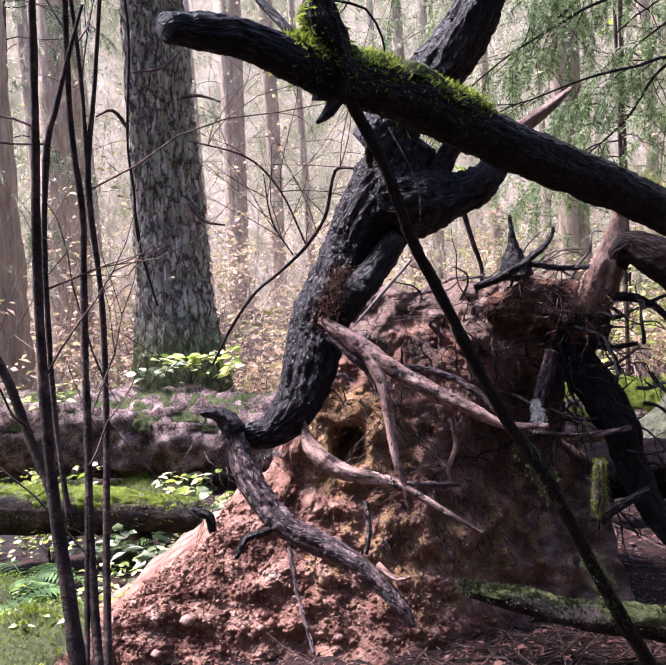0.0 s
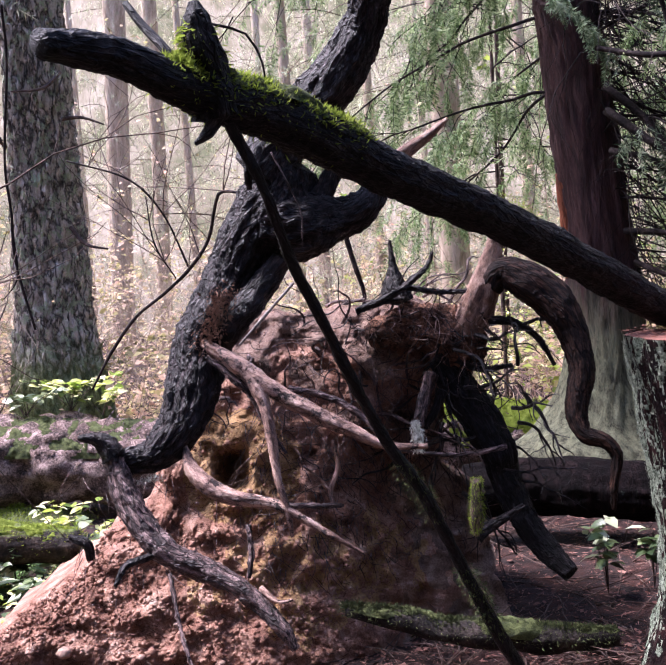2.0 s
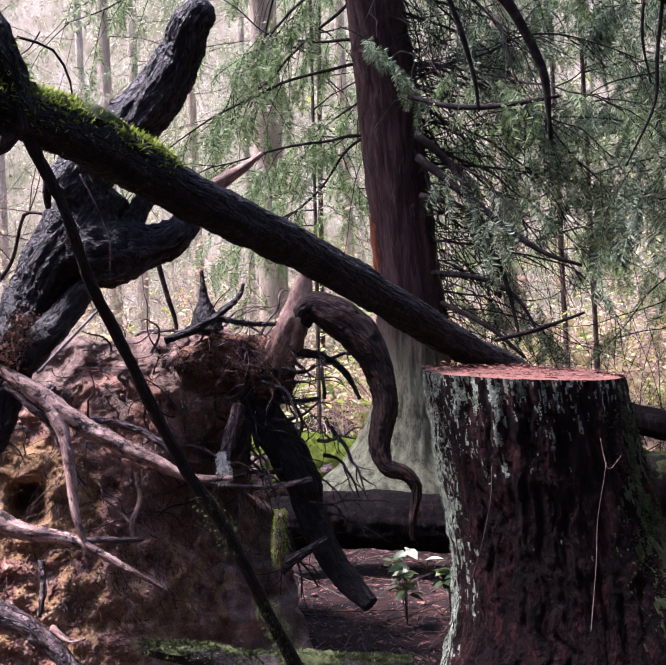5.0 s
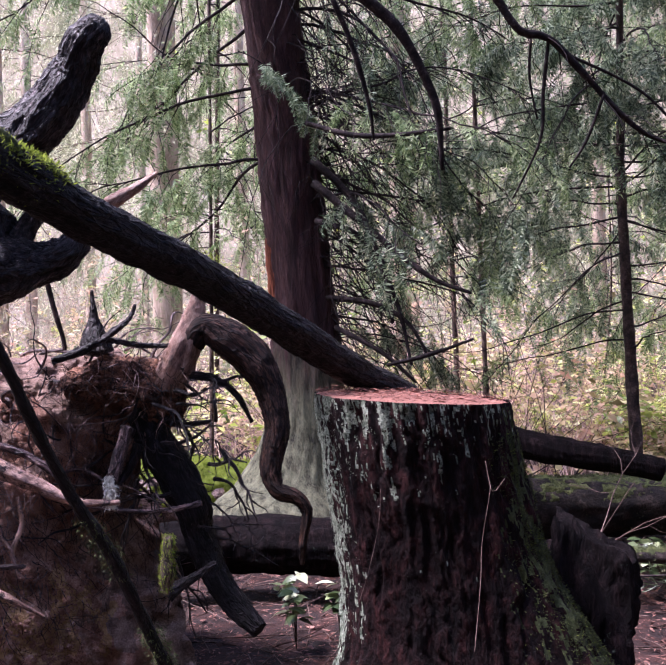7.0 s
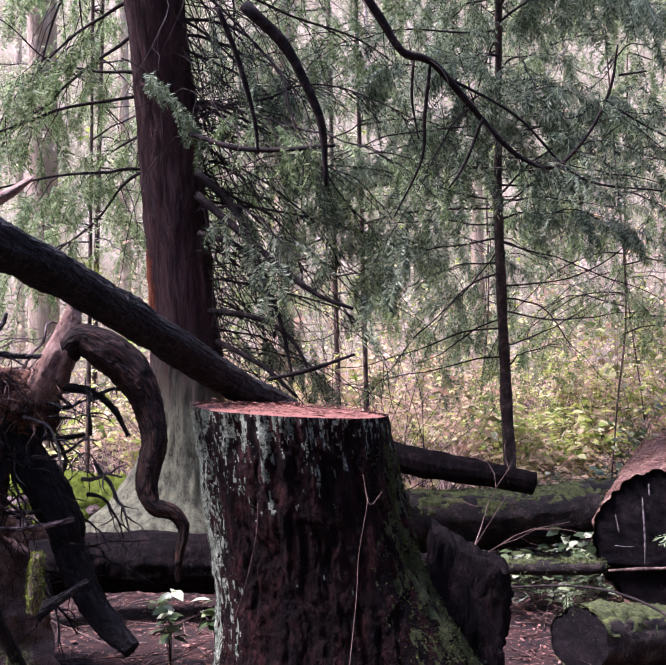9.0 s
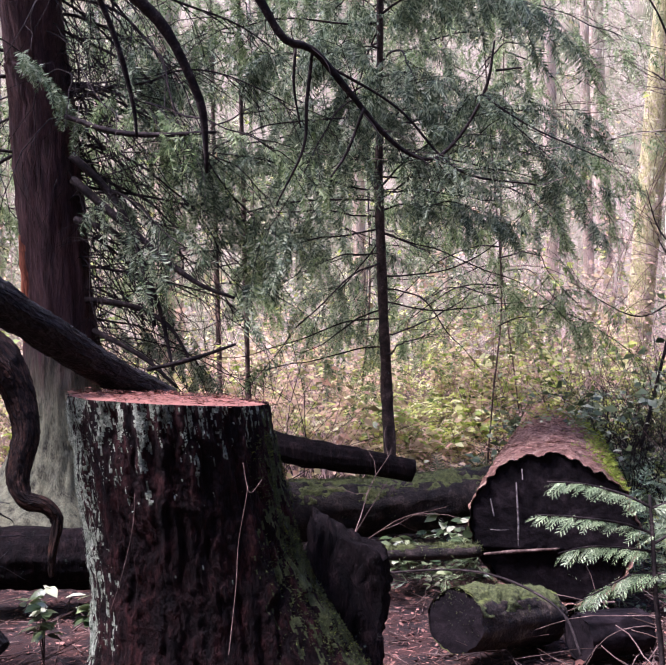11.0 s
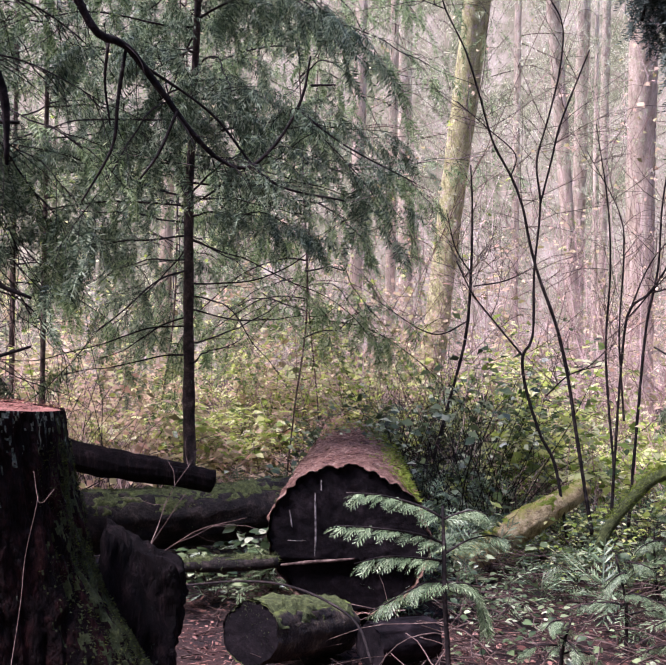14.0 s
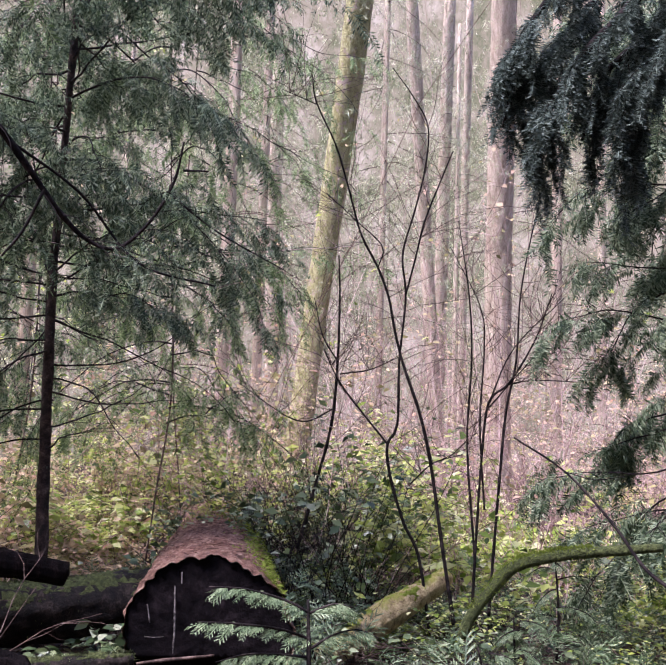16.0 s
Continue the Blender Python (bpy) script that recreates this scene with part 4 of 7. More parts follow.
def build_stump():
    c = (STUMP_TOP[0] + STUMP_TOP[1]) / 2
    r0 = (STUMP_TOP[1] - STUMP_TOP[0]).length / 2
    slope = (STUMP_TOP[1].z - STUMP_TOP[0].z) / (2 * r0)
    base = thing("tree_stump", (c.x + 0.1, c.y, 0), "sawn tree stump with dark furrowed bark, lichen and moss", "tree stump")
    nz, na = 170, 420
    v, f = [], []

    def radius(a, h):
        flare = 0.10 * max(0.0, 1 - h / 0.9) ** 2
        flare += 0.34 * max(0.0, 1 - h / 1.05) ** 1.7 * max(0.0, math.cos(a + 0.35)) ** 6
        flare += 0.14 * max(0.0, 1 - h / 0.5) ** 1.5 * max(0.0, math.cos(a - 3.5)) ** 4
        flare += 0.12 * max(0.0, 1 - h / 0.5) ** 1.5 * max(0.0, math.cos(a - 4.6)) ** 6
        r = r0 * (0.985 + 0.02 * math.cos(3 * a)) + flare
        rid = noise.noise(Vector((math.cos(a) * 5, math.sin(a) * 5, h * 2.6))) + 0.8 * noise.noise(Vector((math.cos(a) * 12, math.sin(a) * 12, h * 7.0)))
        ca, sa = math.cos(a) * r0, math.sin(a) * r0
        wob = 0.035 * noise.noise(Vector((ca * 6, sa * 6, h * 9)))
        furrow = abs(noise.noise(Vector((ca * 13 + wob * 30, sa * 13, h * 2.6)))) + 0.5 * abs(noise.noise(Vector((ca * 31, sa * 31, h * 7))))
        flake = noise.noise(Vector((ca * 70, sa * 70, h * 30))) + 0.6 * noise.noise(Vector((ca * 140, sa * 140, h * 80)))
        return r - 0.010 + 0.03 * min(0.5, furrow * 1.4) + 0.014 * rid + 0.005 * flake

    for i in range(nz):
        t = i / (nz - 1)
        for k in range(na):
            a = 2 * math.pi * k / na
            top = c.z + slope * r0 * math.cos(a)
            h = -0.06 + (top + 0.06) * t
            shift = 0.17 * (1 - t)
            r = radius(a, h)
            v.append((c.x + shift + r * math.cos(a), c.y + r * math.sin(a), h))
    for i in range(nz - 1):
        for k in range(na):
            k2 = (k + 1) % na
            f.append((i * na + k, i * na + k2, (i + 1) * na + k2, (i + 1) * na + k))
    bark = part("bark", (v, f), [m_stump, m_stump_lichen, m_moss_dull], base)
    cover = []
    for i in range(nz - 1):
        for k in range(na):
            a = 2 * math.pi * (k + 0.5) / na
            h = c.z * (i + 0.5) / nz
            ca, sa = math.cos(a), math.sin(a)
            grit = 0.5 * noise.noise(Vector((ca * 9, sa * 9, h * 9))) + 0.6 * noise.noise(Vector((ca * 22, sa * 22, h * 15))) + 0.5 * noise.noise(Vector((ca * 60, sa * 60, h * 40)))
            west = abs(a - math.pi * 1.05)
            crust = max(0.62 - 1.5 * west - 0.45 * max(0.0, 0.8 - h), 0.27 - 2.0 * (c.z - h) - 0.2 * abs(a - math.pi * 1.3), -0.62)
            flank = 0.22 - 1.3 * abs((a + math.pi) % (2 * math.pi) - math.pi + 0.38) - 0.4 * max(0.0, h - 0.75)
            cover.append(1 if a > math.pi * 0.7 and a < math.pi * 1.95 and grit + crust > 0.12 else 2 if grit + flank > 0.0 else 0)
    bark.data.polygons.foreach_set("material_index", cover)
    tv, tf = [], []
    rings = 14
    for i in range(rings):
        q = 1 - i / rings
        for k in range(na):
            a = 2 * math.pi * k / na
            r = radius(a, c.z) * 0.995 * q
            x, y = r * math.cos(a), r * math.sin(a)
            tv.append((c.x + x, c.y + y, c.z + slope * x - 0.002 + 0.006 * fbm((x, y, 0), 12, 2) + (0 if i else -0.004)))
    for i in range(rings - 1):
        for k in range(na):
            k2 = (k + 1) % na
            tf.append((i * na + k, i * na + k2, (i + 1) * na + k2, (i + 1) * na + k))
    tv.append((c.x, c.y, c.z))
    tf.extend(((rings - 1) * na + k, (rings - 1) * na + (k + 1) % na, len(tv) - 1) for k in range(na))
    part("sawn_top", (tv, tf), m_stump_top, base, "saw cut strewn with red needles")
    n = 1500
    a, q = rng.uniform(0, 2 * math.pi, n), np.sqrt(rng.uniform(0, 1, n)) * r0
    x, y = q * np.cos(a), q * np.sin(a)
    pl = np.stack([c.x + x, c.y + y, c.z + slope * x + rng.uniform(0.003, 0.016, n)], 1)
    tagged(part("needle_litter", stamp(blade(0.1, 0.02), pl, scatter_dirs(n, 0.4, 0), ups(n), rng.uniform(0.015, 0.05, n)), m_stump_top, base), kind="stuff")
    pl, wy = [], []
    for _ in range(30000):
        edge = rng.random() < 0.6
        a = math.pi * 1.06 + rng.normal(0, 0.2) if edge else rng.uniform(math.pi * 1.1, math.pi * 1.75)
        h = c.z * (1 - abs(rng.normal(0, 0.42 if edge else 0.13)))
        patch = 1.1 * noise.noise(Vector((a * 13, h * 8, 2))) + 0.7 * noise.noise(Vector((a * 26, h * 15, 2))) + 0.6 * noise.noise(Vector((a * 70, h * 45, 2)))
        if h < 0.02 or patch < 0.05 + 0.35 * (1 - h / c.z) + 0.38 * abs(a - math.pi * 1.08) - (0.3 if edge else -0.14):
            continue
        t = (h + 0.06) / (c.z + 0.06)
        r = radius(a, h) + 0.003
        pl.append((c.x + 0.17 * (1 - t) + r * math.cos(a), c.y + r * math.sin(a), h))
        wy.append((-math.sin(a) * rng.normal(), math.cos(a) * rng.normal(), rng.normal() * 1.5))
    nrm = np.array(pl) - np.array([c.x + 0.1, c.y, 0])
    nrm[:, 2] = 0
    tagged(part("lichen", stamp(([(-0.5, -0.5, 0), (0.4, -0.6, 0.1), (0.6, 0.3, 0), (0, 0.6, 0.12), (-0.6, 0.3, 0)], [(0, 1, 2, 3, 4)]), pl, wy, nrm, 0.001 + rng.exponential(0.0012, len(pl)).clip(0, 0.004)), m_stump_lichen, base, "pale grey-green crusty lichen"), kind="stuff")
    pl, wy = [], []
    for _ in range(9000):
        a = -0.35 + rng.normal(0, 0.22)
        h = rng.uniform(0.0, 1.15)
        if noise.noise(Vector((a * 5, h * 5, 9))) < -0.15:
            continue
        t = (h + 0.06) / (c.z + 0.06)
        r = radius(a, h)
        pl.append((c.x + 0.17 * (1 - t) + r * math.cos(a), c.y + r * math.sin(a), h))
        wy.append((math.cos(a) + rng.normal(0, 0.5), math.sin(a) + rng.normal(0, 0.5), rng.normal(0.2, 0.6)))
    tagged(part("moss", stamp(blade(0.3), pl, wy, rng.normal(0, 1, (len(pl), 3)), rng.uniform(0.006, 0.014, len(pl))), m_moss_dull, base, "dark green moss on the root flare"), kind="stuff")
    pick = rng.permutation(len(pl))[:700]
    tagged(part("moss", stamp(blade(0.3), np.array(pl)[pick], np.array(wy)[pick], rng.normal(0, 1, (len(pick), 3)), rng.uniform(0.006, 0.013, len(pick))), m_moss, base, "bright green moss tips"), kind="stuff")
    for rows in ([(0.31, 3.069, 1.017, 0.001), (0.302, 3.063, 0.97, 0.001), (0.276, 3.059, 0.834, 0.001), (0.262, 3.01, 0.71, 0.001), (0.225, 2.86, 0.545, 0.001)],
                 [(0.301, 3.131, 1.086, 0.001), (0.317, 3.085, 0.993, 0.001), (0.362, 3.117, 1.029, 0.001)],
                 [(-0.05, 3.082, 1.008, 0.001), (-0.058, 3.063, 0.902, 0.001), (-0.092, 3.032, 0.762, 0.001), (-0.126, 3.006, 0.664, 0.001)]):
        part("bare_vine", tube(rows, 6, 0.02, 0.2), m_twig_brown, base)
    return base


stump = build_stump()



def build_slab():
    """A weathered slab: an outline given thickness, split finely and roughened."""
    outline = [(0.643, 3.851, 0.764), (0.769, 3.842, 0.673), (0.951, 3.798, 0.569), (0.924, 3.759, 0.399), (0.865, 3.628, 0.123), (0.566, 3.637, 0.139)]
    base = thing("broken_slab", (outline[4][0], outline[4][1], 0), "dark weathered slab of broken wood beside the stump", "wood slab")
    bm = bmesh.new()
    fc = bm.faces.new([bm.verts.new(p) for p in outline])
    ext = bmesh.ops.extrude_face_region(bm, geom=[fc])
    back = Vector((outline[2][0], outline[2][1], 0)).normalized() * 0.2
    bmesh.ops.translate(bm, vec=back, verts=[e for e in ext["geom"] if isinstance(e, bmesh.types.BMVert)])
    bmesh.ops.triangulate(bm, faces=bm.faces[:])
    bmesh.ops.subdivide_edges(bm, edges=bm.edges[:], cuts=11, use_grid_fill=True)
    bmesh.ops.recalc_face_normals(bm, faces=bm.faces[:])
    bm.normal_update()
    for v in bm.verts:
        v.co += v.normal * 0.04 * noise.noise(Vector((v.co.x * 16, v.co.y * 16, v.co.z * 4))) + v.normal * 0.016 * noise.noise(v.co * 40)
    geo = [v.co.copy() for v in bm.verts], [[v.index for v in q.verts] for q in bm.faces]
    bm.free()
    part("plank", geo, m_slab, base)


build_slab()


# ---- fallen logs ----
def lying_log(name, rows, mat, label, sides=26, moss=0, mat_moss=None, size=0.03, lump=0.1, ridge=0.08, group="", bare=0.35):
    p = rows[len(rows) // 2]
    t = thing(name, tuple(p[:3]), label, "log", group)
    part("bole", tube(rows, sides * 2, 0.04, lump, ridge, 6, bark=rows[0][3] * 0.09), mat, t)
    if moss:
        part("moss_mat", moss_mat(rows, 0.01, 0.99, 1.35, 0.03, p[0], 6.0, bare), mat_moss or m_moss_dull, t, "soft moss sheet")
        tagged(part("moss", tufts(rows, moss * 4, 0.0, 1.0, size * 0.6), mat_moss or m_moss_dull, t, "moss covering"), kind="stuff")
    return t


lying_log("fallen_log", [(-7.402, 4.439, 0.694, 0.333), (-5.998, 5.287, 0.51, 0.335), (-4.954, 5.855, 0.417, 0.33), (-3.989, 6.17, 0.358, 0.31), (-3.182, 6.486, 0.287, 0.292)] + [(-1.932, 6.951, 0.341, 0.266), (-0.907, 7.139, 0.26, 0.239)], m_log_bark, "large fallen log with grey-pink peeling bark and moss", moss=1500, size=0.05, lump=0.2, ridge=0.12, bare=0.6)
MOSSY_END = [(-2.9, 6.593, 0.31, 0.30), (-1.932, 6.951, 0.361, 0.276), (-0.907, 7.139, 0.29, 0.255)]
part("moss_mat", moss_mat(MOSSY_END, 0.0, 0.99, 1.7, 0.045, 2.0, 5.0, -0.05), m_moss, bpy.data.objects["fallen_log"], "bright green moss sheet")
tagged(part("moss", tufts(MOSSY_END, 16000, 0.0, 1.0, 0.045), m_moss, bpy.data.objects["fallen_log"], "bright green moss tips"), kind="stuff")
lying_log("fallen_log", [(-4.93, 3.366, 0.452, 0.137), (-4.42, 3.816, 0.345, 0.14), (-3.92, 4.156, 0.266, 0.127), (-3.431, 4.41, 0.196, 0.091)], m_mossy, "dark rotting log covered with moss", moss=2600, mat_moss=m_moss, size=0.035)
# Near-black wood stands in for the shaded hollow beneath the cedar.
lying_log("fallen_log", [(-1.377, 5.394, 0.30, 0.15), (-0.941, 5.488, 0.315, 0.165), (-0.532, 5.438, 0.305, 0.165), (-0.087, 5.455, 0.28, 0.15)], m_slab, "rotting log under the cedar, near-black with the hollow's shade")
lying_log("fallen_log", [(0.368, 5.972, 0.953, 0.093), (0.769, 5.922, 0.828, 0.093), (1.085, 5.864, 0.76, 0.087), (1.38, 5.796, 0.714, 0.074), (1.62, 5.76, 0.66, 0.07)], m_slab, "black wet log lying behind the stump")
lying_log("fallen_log", [(0.573, 6.217, 0.403, 0.189), (0.971, 6.265, 0.361, 0.192), (1.554, 6.253, 0.362, 0.195), (2.176, 6.184, 0.417, 0.18), (2.725, 6.197, 0.48, 0.17)], m_mossy_dark, "moss-topped fallen log beyond the stump", moss=2600, size=0.035)
lying_log("mossy_branch", [(-1.4, 3.38, 0.28, 0.02), (-1.292, 3.409, 0.25, 0.036), (-1.18, 3.441, 0.225, 0.046), (-1.035, 3.469, 0.18, 0.05), (-0.81, 3.519, 0.155, 0.054), (-0.578, 3.604, 0.125, 0.05), (-0.40, 3.69, 0.11, 0.03)], m_mossy_dark, "mossy branch lying at the foot of the mound", 16, 2600, m_moss_dull, 0.03, lump=0.4, bare=0.35)
lying_log("mossy_branch", [(1.111, 5.089, 0.305, 0.025), (1.351, 5.034, 0.312, 0.038), (1.578, 4.97, 0.318, 0.04), (1.757, 4.913, 0.33, 0.033)], m_mossy_dark, "thin mossy branch on the ground", 10, 500, m_moss_dull, 0.03)
lying_log("mossy_log", [(3.15, 5.32, 0.12, 0.08), (3.477, 5.471, 0.2, 0.10), (3.834, 5.593, 0.31, 0.105), (4.202, 5.698, 0.42, 0.09), (4.5, 5.82, 0.5, 0.07)], m_pale_log, "bleached tan log with yellow-green moss", 16, 300, m_moss, 0.03, bare=0.75)
lying_log("bare_stick", [(1.085, 4.473, 0.351, 0.004), (1.377, 4.398, 0.369, 0.005), (1.558, 4.231, 0.375, 0.005), (1.701, 4.052, 0.329, 0.006), (1.775, 3.886, 0.262, 0.006), (1.773, 3.731, 0.14, 0.006)], m_twig, "thin bare stick on the ground", 8)


def build_cut_log():
    a = np.array((2.103, 4.747, 0.454))
    b = np.array((4.748, 10.462, 0.36))
    r = 0.425
    a[2] = max(a[2], r)
    ax = (b - a) / np.linalg.norm(b - a)
    side = np.cross(ax, (0, 0, 1.0))
    side /= np.linalg.norm(side)
    up = np.cross(side, ax)
    t = thing("sawn_log", (a[0], a[1], 0), "thick sawn log with near-black end and needle-strewn bark", "log")
    na, nl = 200, 100
    L = np.linalg.norm(b - a)

    def rad(k, s):
        an = 2 * math.pi * k / na
        return r * (1 + 0.05 * math.cos(2 * an + 0.5)) + 0.028 * fbm((math.cos(an) * 3, math.sin(an) * 3, s * 3), 1.8, 5)

    v, f = [], []
    for i in range(nl):
        s = L * (i / (nl - 1)) ** 1.5
        for k in range(na):
            an = 2 * math.pi * k / na
            edge = 0.02 * noise.noise(Vector((math.cos(an) * 5, math.sin(an) * 5, 0))) + 0.014 * noise.noise(Vector((math.cos(an) * 14, math.sin(an) * 14, 3))) + 0.012 * noise.noise(Vector((math.cos(an) * 37, math.sin(an) * 37, 5))) - 0.004 if i == 0 else 0
            v.append(a + ax * (s + edge) + (side * math.cos(an) + up * math.sin(an)) * rad(k, s))
    for i in range(nl - 1):
        for k in range(na):
            k2 = (k + 1) % na
            f.append((i * na + k, i * na + k2, (i + 1) * na + k2, (i + 1) * na + k))
    part("bark", (v, f), m_log_litter, t, "reddish bark strewn with needles")
    v, f = [], []
    rings = 20
    for i in range(rings):
        q = 0.97 * (1 - i / rings)
        for k in range(na):
            an = 2 * math.pi * k / na
            y = math.sin(an) * rad(k, 0) * q
            step = 0.05 if y < -0.12 else 0.0
            v.append(a + ax * (0.02 + step + 0.006 * fbm((q * math.cos(an), q * math.sin(an), 0), 9, 2)) + side * math.cos(an) * rad(k, 0) * q + up * y)
    for i in range(rings - 1):
        for k in range(na):
            k2 = (k + 1) % na
            f.append((i * na + k, (i + 1) * na + k, (i + 1) * na + k2, i * na + k2))
    v.append(a + ax * 0.02)
    f.extend(((rings - 1) * na + k, len(v) - 1, (rings - 1) * na + (k + 1) % na) for k in range(na))
    part("saw_cut", (v, f), m_log_end, t, "near-black saw cut")
    for rows in ([(1.945, 4.853, 0.724, 0.002), (1.939, 4.826, 0.616, 0.005), (1.934, 4.802, 0.481, 0.005), (1.927, 4.792, 0.372, 0.002)],
                 [(1.793, 4.861, 0.454, 0.002), (1.839, 4.833, 0.452, 0.002), (1.886, 4.826, 0.453, 0.002)],
                 [(1.971, 4.829, 0.778, 0.004), (1.963, 4.802, 0.723, 0.004)],
                 [(1.81, 4.886, 0.613, 0.004), (1.82, 4.865, 0.522, 0.004)]):
        part("pitch_streak", tube(rows, 6, 0.02, 0.4), m_crack, t, "pale dried pitch streak")
    part("cut_ledge", tube([(1.763, 4.874, 0.318, 0.007), (1.892, 4.809, 0.338, 0.01), (2.042, 4.751, 0.351, 0.007), (2.135, 4.734, 0.357, 0.005)], 8, 0.03, 0.3), m_twig_brown, t, "dark splintered ledge")
    n = 2500
    i, k = rng.uniform(0.02, 0.55, n) * L, rng.normal(0, 0.6, n) + math.pi / 2
    pl = a + np.outer(i, ax) + (np.outer(np.cos(k), side) + np.outer(np.sin(k), up)) * (r * 1.02)
    tagged(part("needle_litter", stamp(blade(0.1, 0.02), pl, scatter_dirs(n, 0.4, 0), ups(n), rng.uniform(0.02, 0.07, n)), m_needles, t), kind="stuff")
    n = 1600
    i, k = rng.uniform(0.3, 0.8, n) ** 0.7 * L, rng.normal(0, 0.5, n) + math.pi / 2
    pl = a + np.outer(i, ax) + (np.outer(np.cos(k), side) + np.outer(np.sin(k), up)) * (r * 1.03)
    tagged(part("moss", stamp(blade(0.3), pl, scatter_dirs(n, 1, -0.4), ups(n), rng.uniform(0.012, 0.035, n)), m_moss, t, "pale yellow moss"), kind="stuff")
    n = 1500
    i, k = rng.uniform(0.0, 0.5, n) * L, rng.normal(0, 0.25, n) + math.pi / 2 - 0.95
    pl = a + np.outer(i, ax) + (np.outer(np.cos(k), side) + np.outer(np.sin(k), up)) * (r * 1.02)
    tagged(part("moss", stamp(blade(0.3), pl, scatter_dirs(n, 1, -0.4), ups(n), rng.uniform(0.015, 0.05, n)), m_moss, t, "yellow-green moss"), kind="stuff")
    return t


cut_log = build_cut_log()



def sawn_round(name, a, b, r, bark_mat, end_mat, label, moss=0):
    """A short sawn length of log with flat ends and ragged bark."""
    a, b = np.array(a), np.array(b)
    low = min(a[2], b[2])
    a[2], b[2] = a[2] - low + r * 0.8, b[2] - low + r * 0.8
    ax = (b - a) / np.linalg.norm(b - a)
    side = np.cross(ax, (0, 0, 1.0))
    side /= np.linalg.norm(side)
    up = np.cross(side, ax)
    t = thing(name, (a[0], a[1], 0), label, "log")
    na, nl = 80, 30
    L = np.linalg.norm(b - a)

    def ring(s, q):
        out = []
        for k in range(na):
            an = 2 * math.pi * k / na
            rr = r * (1 + 0.05 * math.cos(2 * an) + 0.10 * fbm((math.cos(an) * 2 + a[0], math.sin(an) * 2, s * 2), 1.3, 4))
            out.append(a + ax * (s + 0.012 * noise.noise(Vector((math.cos(an) * 4, math.sin(an) * 4, s)))) + (side * math.cos(an) + up * math.sin(an)) * rr * q)
        return out

    v = [p for i in range(nl) for p in ring(L * i / (nl - 1), 1)]
    part("bark", (v, [(i * na + k, i * na + (k + 1) % na, (i + 1) * na + (k + 1) % na, (i + 1) * na + k) for i in range(nl - 1) for k in range(na)]), bark_mat, t)
    for s0, flip in ((0.006, True), (L - 0.006, False)):
        v = [p + ax * (s0 - (p - a) @ ax + 0.008 * fbm(p, 14, 2)) for q in (0.99, 0.7, 0.4) for p in ring(s0, q)] + [a + ax * s0]
        f = [(i * na + k, i * na + (k + 1) % na, (i + 1) * na + (k + 1) % na, (i + 1) * na + k) for i in range(2) for k in range(na)] + [(2 * na + k, 2 * na + (k + 1) % na, 3 * na) for k in range(na)]
        part("sawn_end", (v, [q[::-1] for q in f] if flip else f), end_mat, t)
    if moss:
        rows = [(*a, r), (*((a + b) / 2), r * 1.01), (*b, r)]
        part("moss_mat", moss_mat(rows, 0.0, 0.97, 1.3, 0.02, 3.0, 6.0), m_moss_dull, t, "green moss")
        tagged(part("moss", tufts(rows, moss, 0.02, 0.95, 0.01), m_moss_dull, t), kind="stuff")
    return t


sawn_round("log_round", (1.304, 3.986, 0.181), (1.879, 4.399, 0.051), 0.142, m_mossy, m_log_end, "short sawn log round with moss on its top", 3000)
sawn_round("sawn_block", (1.931, 4.09, 0.052), (2.275, 4.148, 0.045), 0.11, m_log_end, m_log_end, "dark grey sawn block under the log")


# ---- standing trees ----
def standing(name, rows, mat, label, sides=30, step=0.12, lump=0.06, ridge=0.06, group="", flare=0, bark=0.0):
    """Trunk carried up to the canopy above the last row and down to the ground under the first."""
    rows = [list(map(float, r)) for r in rows]
    a, b = np.array(rows[0]), np.array(rows[1])
    d = (a - b)[:3] / max(1e-6, np.linalg.norm((a - b)[:3]))
    if a[2] > 0.02 and d[2] < -0.3:
        k = (a[2] + 0.08) / -d[2]
        rows.insert(0, [a[0] + d[0] * k, a[1] + d[1] * k, -0.08, a[3] * (1.05 + flare)])
    a, b = np.array(rows[-1]), np.array(rows[-2])
    d = (a - b)[:3] / max(1e-6, np.linalg.norm((a - b)[:3]))
    k = max(1.0, 12 - a[2])
    rows.append([*(a[:3] + d * k * 0.5), a[3] * 0.9])
    rows.append([*(a[:3] + d * k), a[3] * 0.7])
    t = thing(name, tuple(rows[0][:3]), label, "tree", group)
    part("trunk", tube(rows, sides, step, lump, ridge, 4, bark=bark), mat, t)
    return t


fir = standing("fir_tree", [(-6.134, 7.897, 0.539, 0.492), (-6.162, 7.939, 1.461, 0.382), (-6.097, 7.892, 2.789, 0.332), (-5.915, 7.667, 4.231, 0.291)], m_fir, "tall fir trunk with thick furrowed grey bark", 150, 0.06, 0.03, 0.06, bark=0.09)
